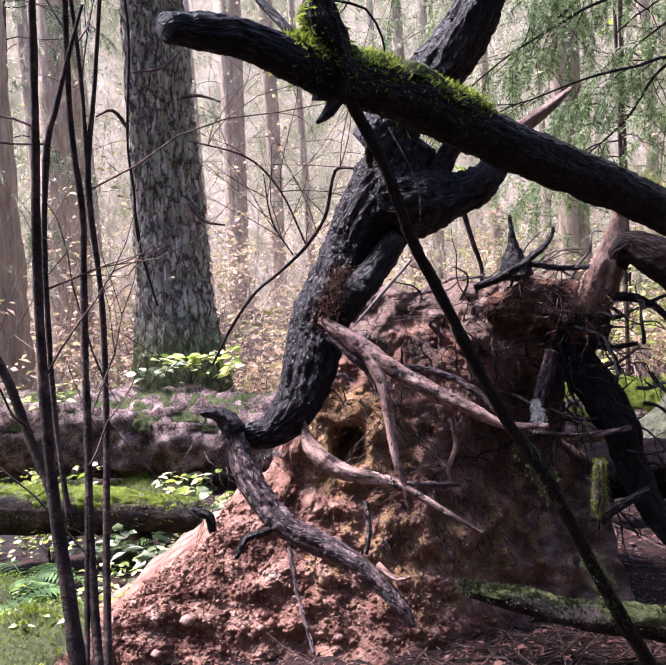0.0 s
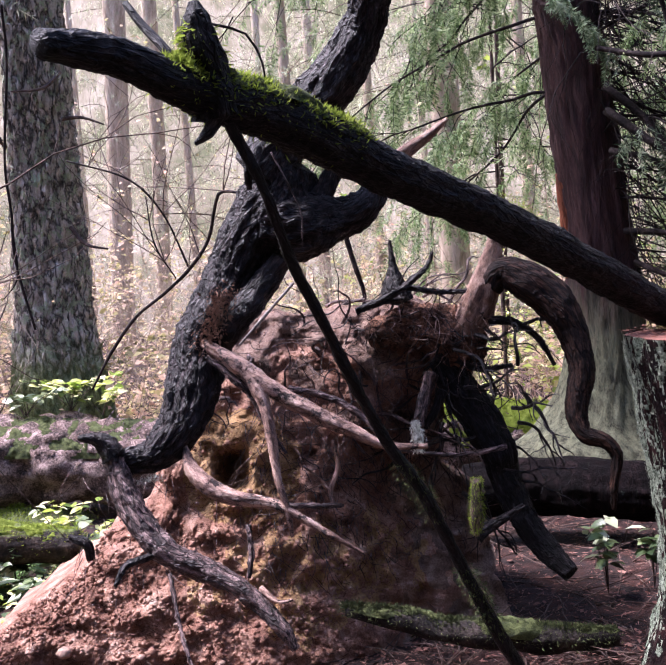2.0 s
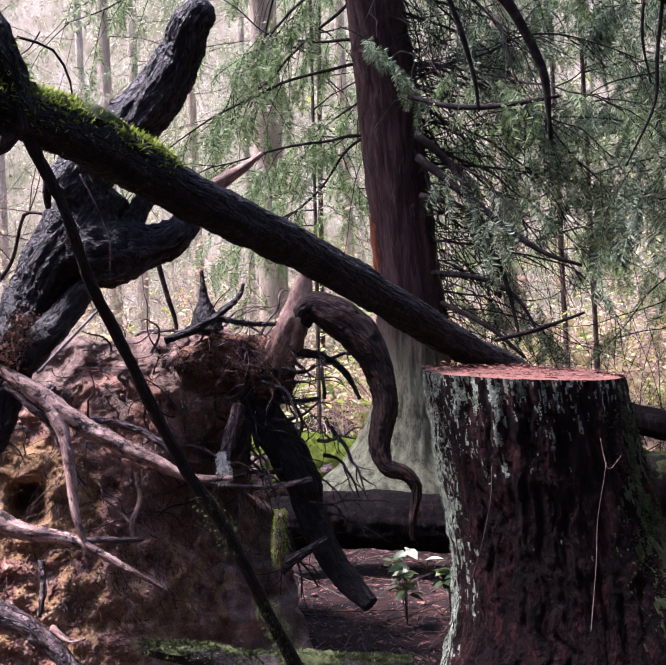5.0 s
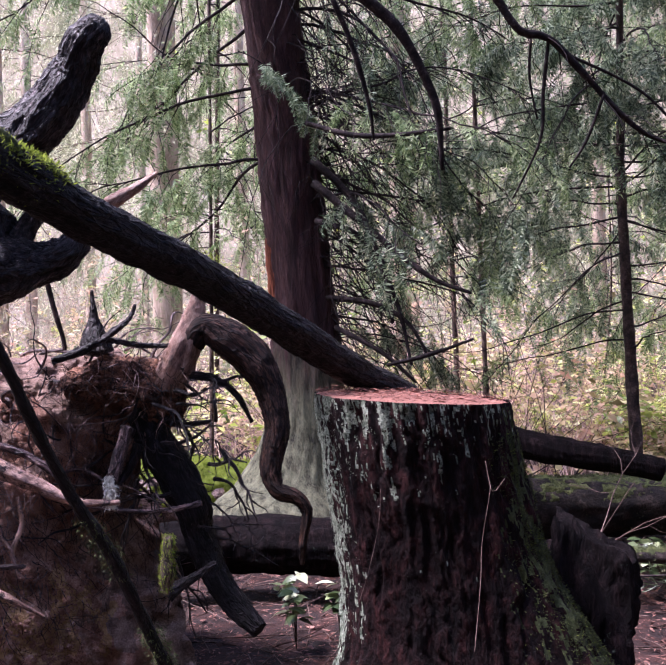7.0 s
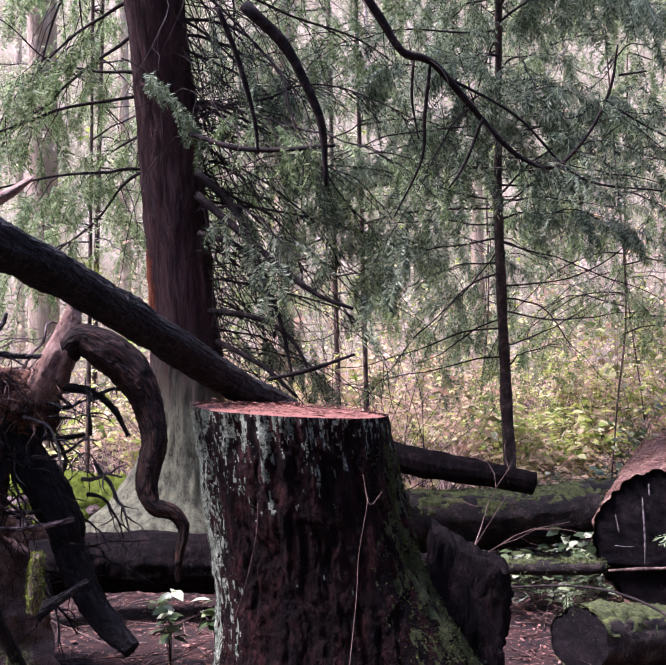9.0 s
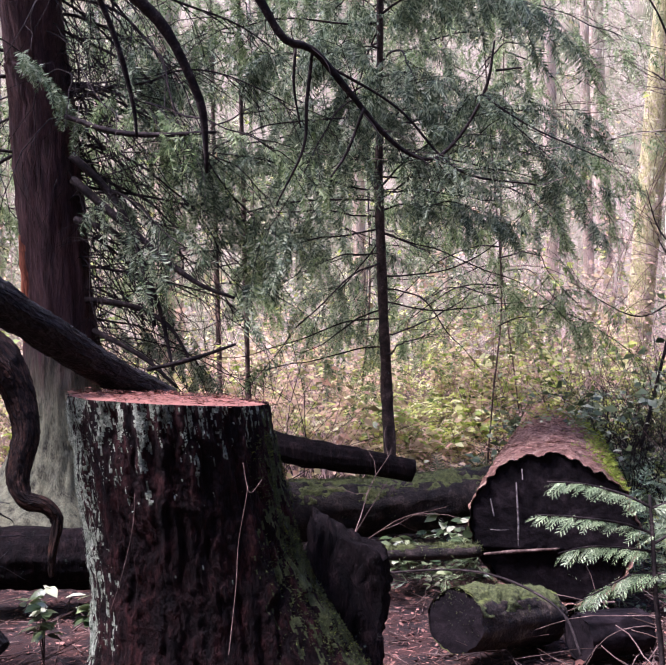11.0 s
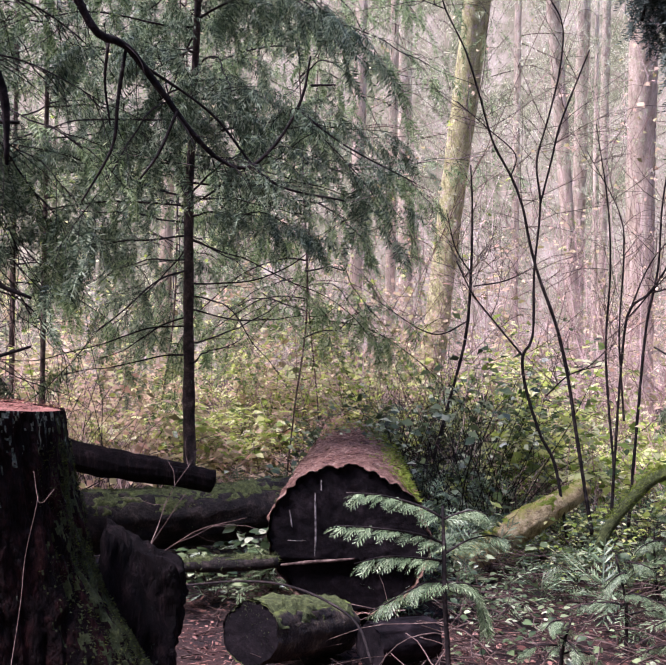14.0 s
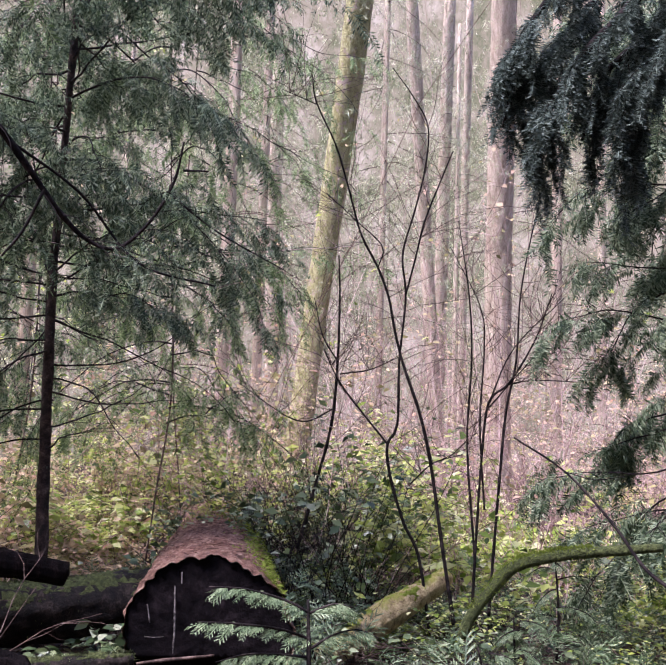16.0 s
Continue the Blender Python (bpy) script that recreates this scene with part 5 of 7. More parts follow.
for rows in ([(-5.681, 7.692, 3.44, 0.022), (-5.469, 7.72, 3.43, 0.017), (-5.255, 7.764, 3.34, 0.009)], [(-5.777, 7.806, 2.399, 0.022), (-5.618, 7.815, 2.211, 0.017), (-5.392, 7.854, 2.147, 0.009)], [(-6.141, 7.397, 3.183, 0.022), (-6.157, 7.217, 3.331, 0.017), (-6.226, 7.042, 3.261, 0.009)], [(-5.607, 7.626, 3.874, 0.018), (-5.656, 7.392, 3.681, 0.017), (-5.823, 7.146, 3.632, 0.009)]):
    part("dead_branch", tube(rows, 6, 0.06, 0.1), m_twig_brown, fir)
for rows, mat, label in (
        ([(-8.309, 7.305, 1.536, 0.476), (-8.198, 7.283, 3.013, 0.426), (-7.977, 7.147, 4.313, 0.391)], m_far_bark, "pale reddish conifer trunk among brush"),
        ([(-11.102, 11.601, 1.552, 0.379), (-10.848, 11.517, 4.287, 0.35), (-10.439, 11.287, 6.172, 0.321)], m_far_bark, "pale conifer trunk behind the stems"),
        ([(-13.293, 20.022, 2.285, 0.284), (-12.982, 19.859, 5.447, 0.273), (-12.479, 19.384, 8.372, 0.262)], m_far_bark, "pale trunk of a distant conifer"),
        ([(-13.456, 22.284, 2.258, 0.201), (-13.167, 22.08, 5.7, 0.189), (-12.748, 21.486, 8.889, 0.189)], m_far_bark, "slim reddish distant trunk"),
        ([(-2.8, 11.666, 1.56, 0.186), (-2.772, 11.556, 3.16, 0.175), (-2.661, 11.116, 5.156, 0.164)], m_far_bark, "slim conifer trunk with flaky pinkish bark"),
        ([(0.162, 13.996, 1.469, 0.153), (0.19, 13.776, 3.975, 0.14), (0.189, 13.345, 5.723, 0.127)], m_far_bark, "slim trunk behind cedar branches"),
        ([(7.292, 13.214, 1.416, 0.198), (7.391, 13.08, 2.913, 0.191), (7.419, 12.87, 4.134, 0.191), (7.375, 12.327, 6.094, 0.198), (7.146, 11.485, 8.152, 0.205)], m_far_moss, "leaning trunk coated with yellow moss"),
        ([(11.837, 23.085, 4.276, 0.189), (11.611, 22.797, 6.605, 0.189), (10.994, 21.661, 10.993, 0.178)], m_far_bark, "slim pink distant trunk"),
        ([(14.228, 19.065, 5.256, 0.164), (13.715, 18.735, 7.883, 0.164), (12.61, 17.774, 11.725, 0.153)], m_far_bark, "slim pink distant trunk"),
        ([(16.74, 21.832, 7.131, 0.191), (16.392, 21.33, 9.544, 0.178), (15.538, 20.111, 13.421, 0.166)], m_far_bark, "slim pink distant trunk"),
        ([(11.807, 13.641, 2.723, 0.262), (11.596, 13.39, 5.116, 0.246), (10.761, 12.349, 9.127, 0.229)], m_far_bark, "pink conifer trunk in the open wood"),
        ([(18.481, 22.953, 7.539, 0.123), (18.081, 22.438, 10.116, 0.123), (17.13, 21.165, 14.259, 0.109)], m_far_bark, "thin far trunk, haze put into its bark colour")):
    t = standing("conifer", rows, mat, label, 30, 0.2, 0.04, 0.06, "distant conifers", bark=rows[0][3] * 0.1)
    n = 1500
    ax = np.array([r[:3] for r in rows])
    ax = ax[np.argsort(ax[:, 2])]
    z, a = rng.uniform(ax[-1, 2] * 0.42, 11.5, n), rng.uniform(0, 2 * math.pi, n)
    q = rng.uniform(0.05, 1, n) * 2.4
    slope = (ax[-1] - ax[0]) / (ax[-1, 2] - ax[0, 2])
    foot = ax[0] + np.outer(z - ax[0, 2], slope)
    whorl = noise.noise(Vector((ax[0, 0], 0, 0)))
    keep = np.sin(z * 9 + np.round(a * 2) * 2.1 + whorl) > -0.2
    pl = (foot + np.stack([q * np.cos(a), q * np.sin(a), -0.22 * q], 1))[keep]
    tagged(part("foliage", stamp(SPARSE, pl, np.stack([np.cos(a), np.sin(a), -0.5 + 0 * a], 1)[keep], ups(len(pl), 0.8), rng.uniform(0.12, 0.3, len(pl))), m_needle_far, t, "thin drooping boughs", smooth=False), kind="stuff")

cedar = standing("cedar_tree", [(-0.755, 6.834, 0.206, 0.606), (-0.728, 6.873, 0.411, 0.43), (-0.68, 6.916, 0.688, 0.319), (-0.642, 6.949, 1, 0.274), (-0.631, 6.968, 1.444, 0.255), (-0.664, 6.947, 2.018, 0.233), (-0.708, 6.847, 2.766, 0.22), (-0.744, 6.707, 3.358, 0.21), (-0.786, 6.504, 3.964, 0.198)], m_cedar, "red cedar with fluted base and drooping branches", 120, 0.06, 0.03, 0.06, bark=0.025)


# ---- distance ----
def build_backdrop():
    m = bpy.data.materials.new("glowing_far_wood")
    m.use_nodes = True
    nt = m.node_tree
    nt.nodes.remove(nt.nodes["Principled BSDF"])
    tc = nt.nodes.new("ShaderNodeTexCoord")
    mp = nt.nodes.new("ShaderNodeMapping")
    mp.inputs["Scale"].default_value = (1, 1, 0.12)
    nt.links.new(tc.outputs["Object"], mp.inputs["Vector"])
    streak = noise_tex(nt, mp.outputs["Vector"], 0.45, 6, 0.6)
    blot = noise_tex(nt, tc.outputs["Object"], 0.6, 12, 0.72)
    thin = nt.nodes.new("ShaderNodeMapping")
    thin.inputs["Scale"].default_value = (1, 1, 0.4)
    nt.links.new(tc.outputs["Object"], thin.inputs["Vector"])
    twig = noise_tex(nt, thin.outputs["Vector"], 6.0, 8, 0.85)
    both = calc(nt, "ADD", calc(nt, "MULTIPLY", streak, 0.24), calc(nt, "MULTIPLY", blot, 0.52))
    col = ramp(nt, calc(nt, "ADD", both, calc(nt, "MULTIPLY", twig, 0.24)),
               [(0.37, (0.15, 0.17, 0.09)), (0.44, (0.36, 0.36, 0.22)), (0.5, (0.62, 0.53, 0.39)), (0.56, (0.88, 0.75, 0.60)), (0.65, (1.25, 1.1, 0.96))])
    # The cylinder gives off light; far haze and brightness are in its emission colour.
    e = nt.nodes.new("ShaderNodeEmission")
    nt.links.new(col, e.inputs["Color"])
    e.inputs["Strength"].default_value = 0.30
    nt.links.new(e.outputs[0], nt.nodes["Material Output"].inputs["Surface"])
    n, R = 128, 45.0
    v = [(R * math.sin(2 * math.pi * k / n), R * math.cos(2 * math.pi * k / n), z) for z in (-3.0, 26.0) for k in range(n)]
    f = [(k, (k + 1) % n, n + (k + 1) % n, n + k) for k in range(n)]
    return tagged(shape("backdrop", v, f, m), "glowing backdrop with the pale hazy far wood in its colour", "backdrop", kind="structure")


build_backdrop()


# ---- branches and foliage ----
def bough(start, way, length, droop, r, n=9, wander=0.08, lift=0.0):
    """Points of a drooping bough."""
    p = np.array(start, float)
    d = np.array(way, float)
    d /= np.linalg.norm(d)
    out = [p.copy()]
    for k in range(n):
        d = d + np.array([rng.normal(0, wander), rng.normal(0, wander), rng.normal(0, wander) - droop / n + lift * k / n / n])
        d /= np.linalg.norm(d)
        p = p + d * length / n
        out.append(p.copy())
    return np.array(out)


def twigs_on(path, n, length, droop, r, lo=0.2):
    """Side twigs hanging from a bough; returns their point rows."""
    res = []
    k = len(path)
    for _ in range(n):
        t = rng.uniform(lo, 1) * (k - 1.001)
        i = int(t)
        p = path[i] + (path[i + 1] - path[i]) * (t - i)
        d = path[i + 1] - path[i]
        d = d / (np.linalg.norm(d) + 1e-9)
        s = np.cross(d, (0, 0, 1))
        s = s / (np.linalg.norm(s) + 1e-9) * rng.choice([-1, 1])
        res.append(bough(p, d * 0.7 + s * rng.uniform(0.3, 1) + np.array([0, 0, rng.normal(0, 0.2)]), length * rng.uniform(0.5, 1.2), droop, r, 5, 0.15))
    return res


def sprays_on(paths, per, size, lo=0.3, hang=0.5):
    """Places and directions for sprays along twigs."""
    pl, wy, sz = [], [], []
    for path in paths:
        k = len(path)
        for _ in range(per):
            t = rng.uniform(lo, 1) * (k - 1.001)
            i = int(t)
            d = path[i + 1] - path[i]
            d = d / (np.linalg.norm(d) + 1e-9)
            s = np.cross(d, (0, 0, 1)) * rng.choice([-1, 1]) * rng.uniform(0, 1.1)
            pl.append(path[i] + (path[i + 1] - path[i]) * (t - i))
            wy.append(d + s + np.array([0, 0, -hang * rng.uniform(0, 1)]))
            sz.append(size * rng.uniform(0.6, 1.25))
    return pl, wy, sz


def conifer_crown(tree, axis, z0, z1, count, length, droop, mat, size, per=5, twigs=6, az=(0, 360), r=0.012, twig_mat=None, bare=0.0, template=None, rise=0.1):
    """Boughs round an upright axis, each a part, their twigs and sprays joined."""
    axis = np.array(axis, float)
    tw, hosts = [], []
    for k in range(count):
        z = z0 + (z1 - z0) * (k + rng.uniform(0, 1)) / count
        a = radians(rng.uniform(*az))
        foot = np.array([np.interp(z, axis[:, 2], axis[:, 0]), np.interp(z, axis[:, 2], axis[:, 1]), z])
        ln = length * rng.uniform(0.6, 1.15)
        path = bough(foot, (math.sin(a), math.cos(a), rise), ln, droop * rng.uniform(0.6, 1.3), r, 11, 0.13)
        part("branch", tube(np.column_stack([path, np.linspace(r, r * 0.25, len(path))]), 6, 0.15, 0.1), twig_mat or m_twig, tree)
        sub = twigs_on(path, twigs, ln * 0.35, droop * 0.9, r)
        tw += sub
        if rng.random() >= bare:
            hosts += sub + [path[len(path) // 2:]]
    if tw:
        tagged(part("twig_growth", join([wire(q, r * 0.3, r * 0.1) for q in tw]), twig_mat or m_twig, tree), kind="stuff")
    if hosts:
        pl, wy, sz = sprays_on(hosts, per, size)
        tagged(part("foliage", stamp(template or LACE, pl, wy, ups(len(pl), 0.5), sz), mat, tree, smooth=False), "drooping flat evergreen sprays", kind="stuff")


CEDAR_AXIS = np.array([(-0.631, 6.968, 1.444, 0.255), (-0.664, 6.947, 2.018, 0.233), (-0.708, 6.847, 2.766, 0.22), (-0.744, 6.707, 3.358, 0.21), (-0.786, 6.504, 3.964, 0.198), (-0.818, 6.197, 4.652, 0.191)])[:, :3]
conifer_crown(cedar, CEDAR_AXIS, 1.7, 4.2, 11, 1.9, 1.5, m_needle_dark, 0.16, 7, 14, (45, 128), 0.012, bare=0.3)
conifer_crown(cedar, CEDAR_AXIS, 2.5, 5.5, 14, 2.3, 1.2, m_needle_green, 0.17, 6, 13, (35, 128), 0.014, bare=0.3)
conifer_crown(cedar, CEDAR_AXIS, 2.7, 5.5, 14, 2.0, 1.2, m_needle_green, 0.16, 9, 13, (245, 330), 0.014, bare=0.15)
for rows in ([(-0.134, 5.243, 3.462, 0.035), (0.076, 5.308, 3.281, 0.033), (0.216, 5.375, 3.052, 0.029), (0.309, 5.433, 2.817, 0.024), (0.332, 5.501, 2.482, 0.013)],
             [(-0.508, 6.014, 2.912, 0.016), (-0.202, 5.855, 2.787, 0.018), (0.063, 5.763, 2.756, 0.016), (0.4, 5.646, 2.757, 0.01)],
             [(-0.506, 6.486, 2.604, 0.03), (-0.122, 6.353, 2.248, 0.023), (0.264, 6.178, 1.905, 0.018), (0.529, 6.068, 1.779, 0.01)],
             [(-0.508, 6.457, 2.762, 0.028), (-0.235, 6.422, 2.465, 0.023), (-0.043, 6.377, 2.015, 0.019), (0.017, 6.296, 1.606, 0.012)],
             [(-0.504, 6.624, 2.354, 0.024), (-0.185, 6.457, 2.203, 0.019), (0.037, 6.391, 1.781, 0.017), (0.137, 6.293, 1.316, 0.01)],
             [(-0.454, 6.775, 1.813, 0.022), (-0.112, 6.592, 1.749, 0.02), (0.121, 6.495, 1.606, 0.015), (0.257, 6.39, 1.368, 0.01)],
             [(-0.399, 6.785, 1.595, 0.02), (-0.063, 6.596, 1.403, 0.017), (0.167, 6.487, 1.192, 0.011)],
             [(-0.033, 6.194, 1.324, 0.012), (0.249, 6.191, 1.386, 0.014), (0.543, 6.173, 1.482, 0.008)],
             [(-0.288, 5.431, 3.515, 0.017), (-0.176, 5.529, 3.241, 0.017), (-0.087, 5.625, 2.907, 0.013), (-0.068, 5.67, 2.71, 0.008)]):
    part("branch", tube(rows, 8, 0.06, 0.15), m_twig, cedar)
n = 190
z = rng.uniform(1.5, 4.6, n)
a = np.radians(rng.uniform(20, 132, n))
foot = np.stack([np.interp(z, CEDAR_AXIS[:, 2], CEDAR_AXIS[:, 0]), np.interp(z, CEDAR_AXIS[:, 2], CEDAR_AXIS[:, 1]), z], 1)
st = strands(foot, np.stack([np.sin(a), np.cos(a), rng.normal(0.1, 0.3, n)], 1), rng.uniform(0.8, 2.3, n), rng.uniform(0.4, 2.8, n), 12, 0.24)
tw = strands(st[:, 5:9].reshape(-1, 3), rng.normal(0, 0.6, (n * 4, 3)) + np.array([0, 0, -0.6]), rng.uniform(0.2, 0.6, n * 4), 0.8, 5, 0.2)
tagged(part("dead_twig_curtain", join([wires(st, 0.0065, 0.0016), wires(tw, 0.0026, 0.001)]), m_twig, cedar, "curtain of bare hanging twigs"), kind="stuff")
strip = [(-0.865, 6.831, 2.267, 0.044), (-0.838, 6.858, 2.017, 0.063), (-0.826, 6.883, 1.766, 0.063), (-0.851, 6.895, 1.515, 0.038)]
part("bare_bark", tube(strip, 12, 0.05, 0.2), m_red_strip, cedar, "strip of bare orange-red bark")


def sapling(name, rows, label, mat, z0, z1, count, length, size, droop=0.7, per=6, twigs=6, bare=0.0, group="", rise=0.15, trunk_mat=None):
    t = standing(name, rows, trunk_mat or m_twig_brown, label, 14, 0.07, 0.2, 0.1, group)
    ax = np.array([r[:3] for r in rows])
    ax = ax[np.argsort(ax[:, 2])]
    d = (ax[-1] - ax[-2]) / max(0.1, ax[-1][2] - ax[-2][2])
    ax = np.vstack([ax, ax[-1] + d * 6])
    conifer_crown(t, ax, z0, z1, count, length, droop, mat, size, per, twigs, (0, 360), 0.009, bare=bare, rise=rise)
    return t


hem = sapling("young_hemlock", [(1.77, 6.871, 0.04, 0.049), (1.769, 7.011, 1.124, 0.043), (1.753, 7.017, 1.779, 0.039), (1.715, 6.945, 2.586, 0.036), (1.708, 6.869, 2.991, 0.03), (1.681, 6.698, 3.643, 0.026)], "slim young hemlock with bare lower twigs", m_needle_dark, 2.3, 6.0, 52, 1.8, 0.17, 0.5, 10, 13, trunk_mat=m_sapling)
conifer_crown(hem, np.array([(1.77, 6.871, 0.04, 0.056), (1.769, 7.011, 1.124, 0.049), (1.753, 7.017, 1.779, 0.046), (1.715, 6.945, 2.586, 0.039)])[:, :3], 1.3, 3.0, 18, 1.5, -0.1, m_needle_green, 0.15, 2, 6, (0, 360), 0.008, bare=0.5, rise=-0.1)
for rows, label, z0, z1, n, ln, mat in (
        ([(0.701, 9.954, 0.724, 0.027), (0.678, 9.968, 2.086, 0.027), (0.644, 9.706, 3.852, 0.023)], "young cedar with grey-green sprays", 1.8, 6.0, 24, 1.7, m_needle_green),
        ([(3.336, 8.902, 0.931, 0.009), (3.433, 8.868, 1.98, 0.009), (3.269, 8.684, 3.622, 0.007)], "young cedar with grey-green sprays", 1.5, 6.0, 26, 1.9, m_needle_green),
        ([(0.896, 8.969, 0.847, 0.025), (0.879, 8.959, 2.255, 0.025), (0.839, 8.692, 3.793, 0.02)], "young cedar with dark sprays", 2.3, 6.0, 24, 1.7, m_needle_dark),
        ([(4.489, 11.159, 0.888, 0.009), (4.334, 11.187, 2.515, 0.009), (4.259, 10.824, 4.585, 0.008)], "young cedar with grey-green sprays", 1.9, 7.0, 28, 2.3, m_needle_green),
        ([(-2.221, 11.761, 0.535, 0.033), (-2.195, 11.788, 2.169, 0.033), (-2.036, 11.385, 4.746, 0.027)], "young cedar with grey-green sprays", 2.4, 7.5, 22, 2.0, m_needle_green),
        ([(-1.728, 8.764, 0.359, 0.02), (-1.711, 8.847, 1.526, 0.02), (-1.637, 8.665, 3.403, 0.016)], "young cedar with drooping sprays", 2.4, 6.0, 20, 1.4, m_needle_green),
        ([(-10.328, 9.528, 1.021, 0.038), (-10.195, 9.601, 2.811, 0.038), (-9.795, 9.451, 5.068, 0.032)], "young cedar behind the thin stems", 2.6, 7.5, 18, 1.6, m_needle_dark),
        ([(2.608, 11.703, 0.82, 0.011), (2.736, 11.675, 2.164, 0.011), (2.655, 11.382, 4.258, 0.009)], "young cedar with grey-green sprays", 2.0, 7.0, 28, 2.3, m_needle_green),
        ([(2.967, 11.674, 0.991, 0.011), (2.909, 11.642, 2.617, 0.011), (2.738, 11.291, 4.682, 0.009)], "young cedar with dark sprays", 2.0, 7.5, 30, 2.3, m_needle_dark)):
    sapling("young_cedar", rows, label, mat, z0, z1, n, ln, 0.18, 1.0, 5, 11, 0.15, "young cedars")

sapling("young_cedar", [(5.586, 4.332, 1.252, 0.022), (5.562, 4.295, 2.277, 0.019), (5.405, 4.121, 3.425, 0.016)], "young cedar with dense silvery drooping sprays", m_needle_dark, 0.9, 5.0, 80, 1.15, 0.18, 1.1, 10, 11, 0.0, "young cedars")



def far_conifer(az, d, r, z0, z1, boughs, reach, lean):
    """A conifer in the distance: bare lower trunk, tiers of drooping boughs with hanging sprays."""
    x, y = d * math.sin(radians(az)), d * math.cos(radians(az))
    t = thing("conifer", (x, y, 0), "distant conifer with pinkish trunk and grey-green boughs" if boughs else "bare pinkish trunk of a distant conifer", "tree", "distant conifers")
    top = np.array([x * (1 + lean), y * (1 + lean), 14.0])
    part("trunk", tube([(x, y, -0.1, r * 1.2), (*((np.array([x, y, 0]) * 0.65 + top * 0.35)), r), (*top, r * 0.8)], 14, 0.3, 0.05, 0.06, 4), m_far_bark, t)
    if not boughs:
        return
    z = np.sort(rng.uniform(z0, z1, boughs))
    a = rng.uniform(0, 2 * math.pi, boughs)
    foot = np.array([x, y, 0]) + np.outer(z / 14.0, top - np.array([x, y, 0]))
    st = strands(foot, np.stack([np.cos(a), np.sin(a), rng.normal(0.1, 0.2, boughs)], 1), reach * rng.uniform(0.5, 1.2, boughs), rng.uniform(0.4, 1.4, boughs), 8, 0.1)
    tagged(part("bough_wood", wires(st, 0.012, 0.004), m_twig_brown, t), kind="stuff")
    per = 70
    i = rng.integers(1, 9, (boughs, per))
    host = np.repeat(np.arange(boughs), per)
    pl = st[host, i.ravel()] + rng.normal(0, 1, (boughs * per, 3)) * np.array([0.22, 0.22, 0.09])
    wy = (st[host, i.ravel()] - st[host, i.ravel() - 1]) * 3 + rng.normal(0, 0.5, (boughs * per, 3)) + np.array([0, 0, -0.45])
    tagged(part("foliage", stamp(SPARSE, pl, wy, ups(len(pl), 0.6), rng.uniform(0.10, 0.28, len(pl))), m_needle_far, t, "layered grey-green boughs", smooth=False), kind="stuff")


for k in range(13):
    far_conifer(-8 + 5.1 * k + rng.uniform(-1.6, 1.6), rng.uniform(15, 28), rng.uniform(0.06, 0.13), 1.8, 11.5, 42, 2.9, rng.normal(-0.02, 0.02))
for az, d in ((-14, 15.5), (-18, 17.5), (-23, 15.0)):
    far_conifer(az, d, 0.09, 0.9, 8.5, 34, 2.2, -0.02)
for k in range(8):
    far_conifer(-46 + 5.2 * k + rng.uniform(-1.5, 1.5), rng.uniform(18, 30), rng.uniform(0.06, 0.13), 1.6, 10.5, 18 + 3 * k, 2.5, rng.normal(-0.02, 0.02))

# limb of a tree overhead, with a crooked bend
limb = thing("overhanging_limb", (0.834, 4.731, 2.985), "crooked dark limb hanging with thin twigs", "branch")
part("limb", tube([(0.442, 4.641, 3.372, 0.026), (0.572, 4.696, 3.197, 0.024), (0.694, 4.737, 3.034, 0.022), (0.842, 4.778, 3, 0.021), (1.034, 4.848, 2.824, 0.017), (1.232, 4.908, 2.621, 0.015), (1.395, 4.943, 2.508, 0.012), (1.542, 4.906, 2.48, 0.011), (1.686, 4.825, 2.633, 0.009), (1.776, 4.735, 2.846, 0.008), (1.794, 4.663, 3.054, 0.005)], 10, 0.04, 0.2), m_twig, limb)
path = spline([(0.572, 4.696, 3.197, 0.02), (0.842, 4.778, 3, 0.021), (1.232, 4.908, 2.621, 0.014), (1.542, 4.906, 2.48, 0.012), (1.776, 4.735, 2.846, 0.007)], 0.1)[:, :3]
hosts = twigs_on(path, 26, 0.45, 1.4, 0.01, 0.0)
tagged(part("twig_growth", join([wire(q, 0.003, 0.001) for q in hosts]), m_twig, limb, "fine hanging twigs"), kind="stuff")
pl, wy, sz = sprays_on(hosts[:12], 6, 0.12, 0.3, 0.9)
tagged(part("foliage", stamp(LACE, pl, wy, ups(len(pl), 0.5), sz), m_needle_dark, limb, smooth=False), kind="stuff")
for rows in ([(0.842, 4.781, 2.99, 0.01), (0.821, 4.856, 2.745, 0.01), (0.807, 4.914, 2.512, 0.008), (0.676, 5.035, 2.234, 0.005)], [(0.756, 4.79, 3.008, 0.008), (0.752, 4.845, 2.826, 0.007), (0.792, 4.892, 2.619, 0.005)], [(1.127, 4.856, 2.72, 0.008), (1.048, 4.923, 2.504, 0.008), (0.964, 4.966, 2.372, 0.005)],
             [(0.918, 4.835, 2.946, 0.008), (1.326, 4.906, 2.745, 0.007), (1.687, 4.976, 2.429, 0.007), (2.128, 4.932, 2.345, 0.005)], [(1.813, 4.703, 2.909, 0.007), (1.938, 4.652, 2.915, 0.005)], [(1.749, 4.76, 2.794, 0.007), (2.068, 4.789, 2.624, 0.005), (2.483, 4.745, 2.448, 0.003)]):
    part("twig", tube(rows, 6, 0.04, 0.1), m_twig, limb)

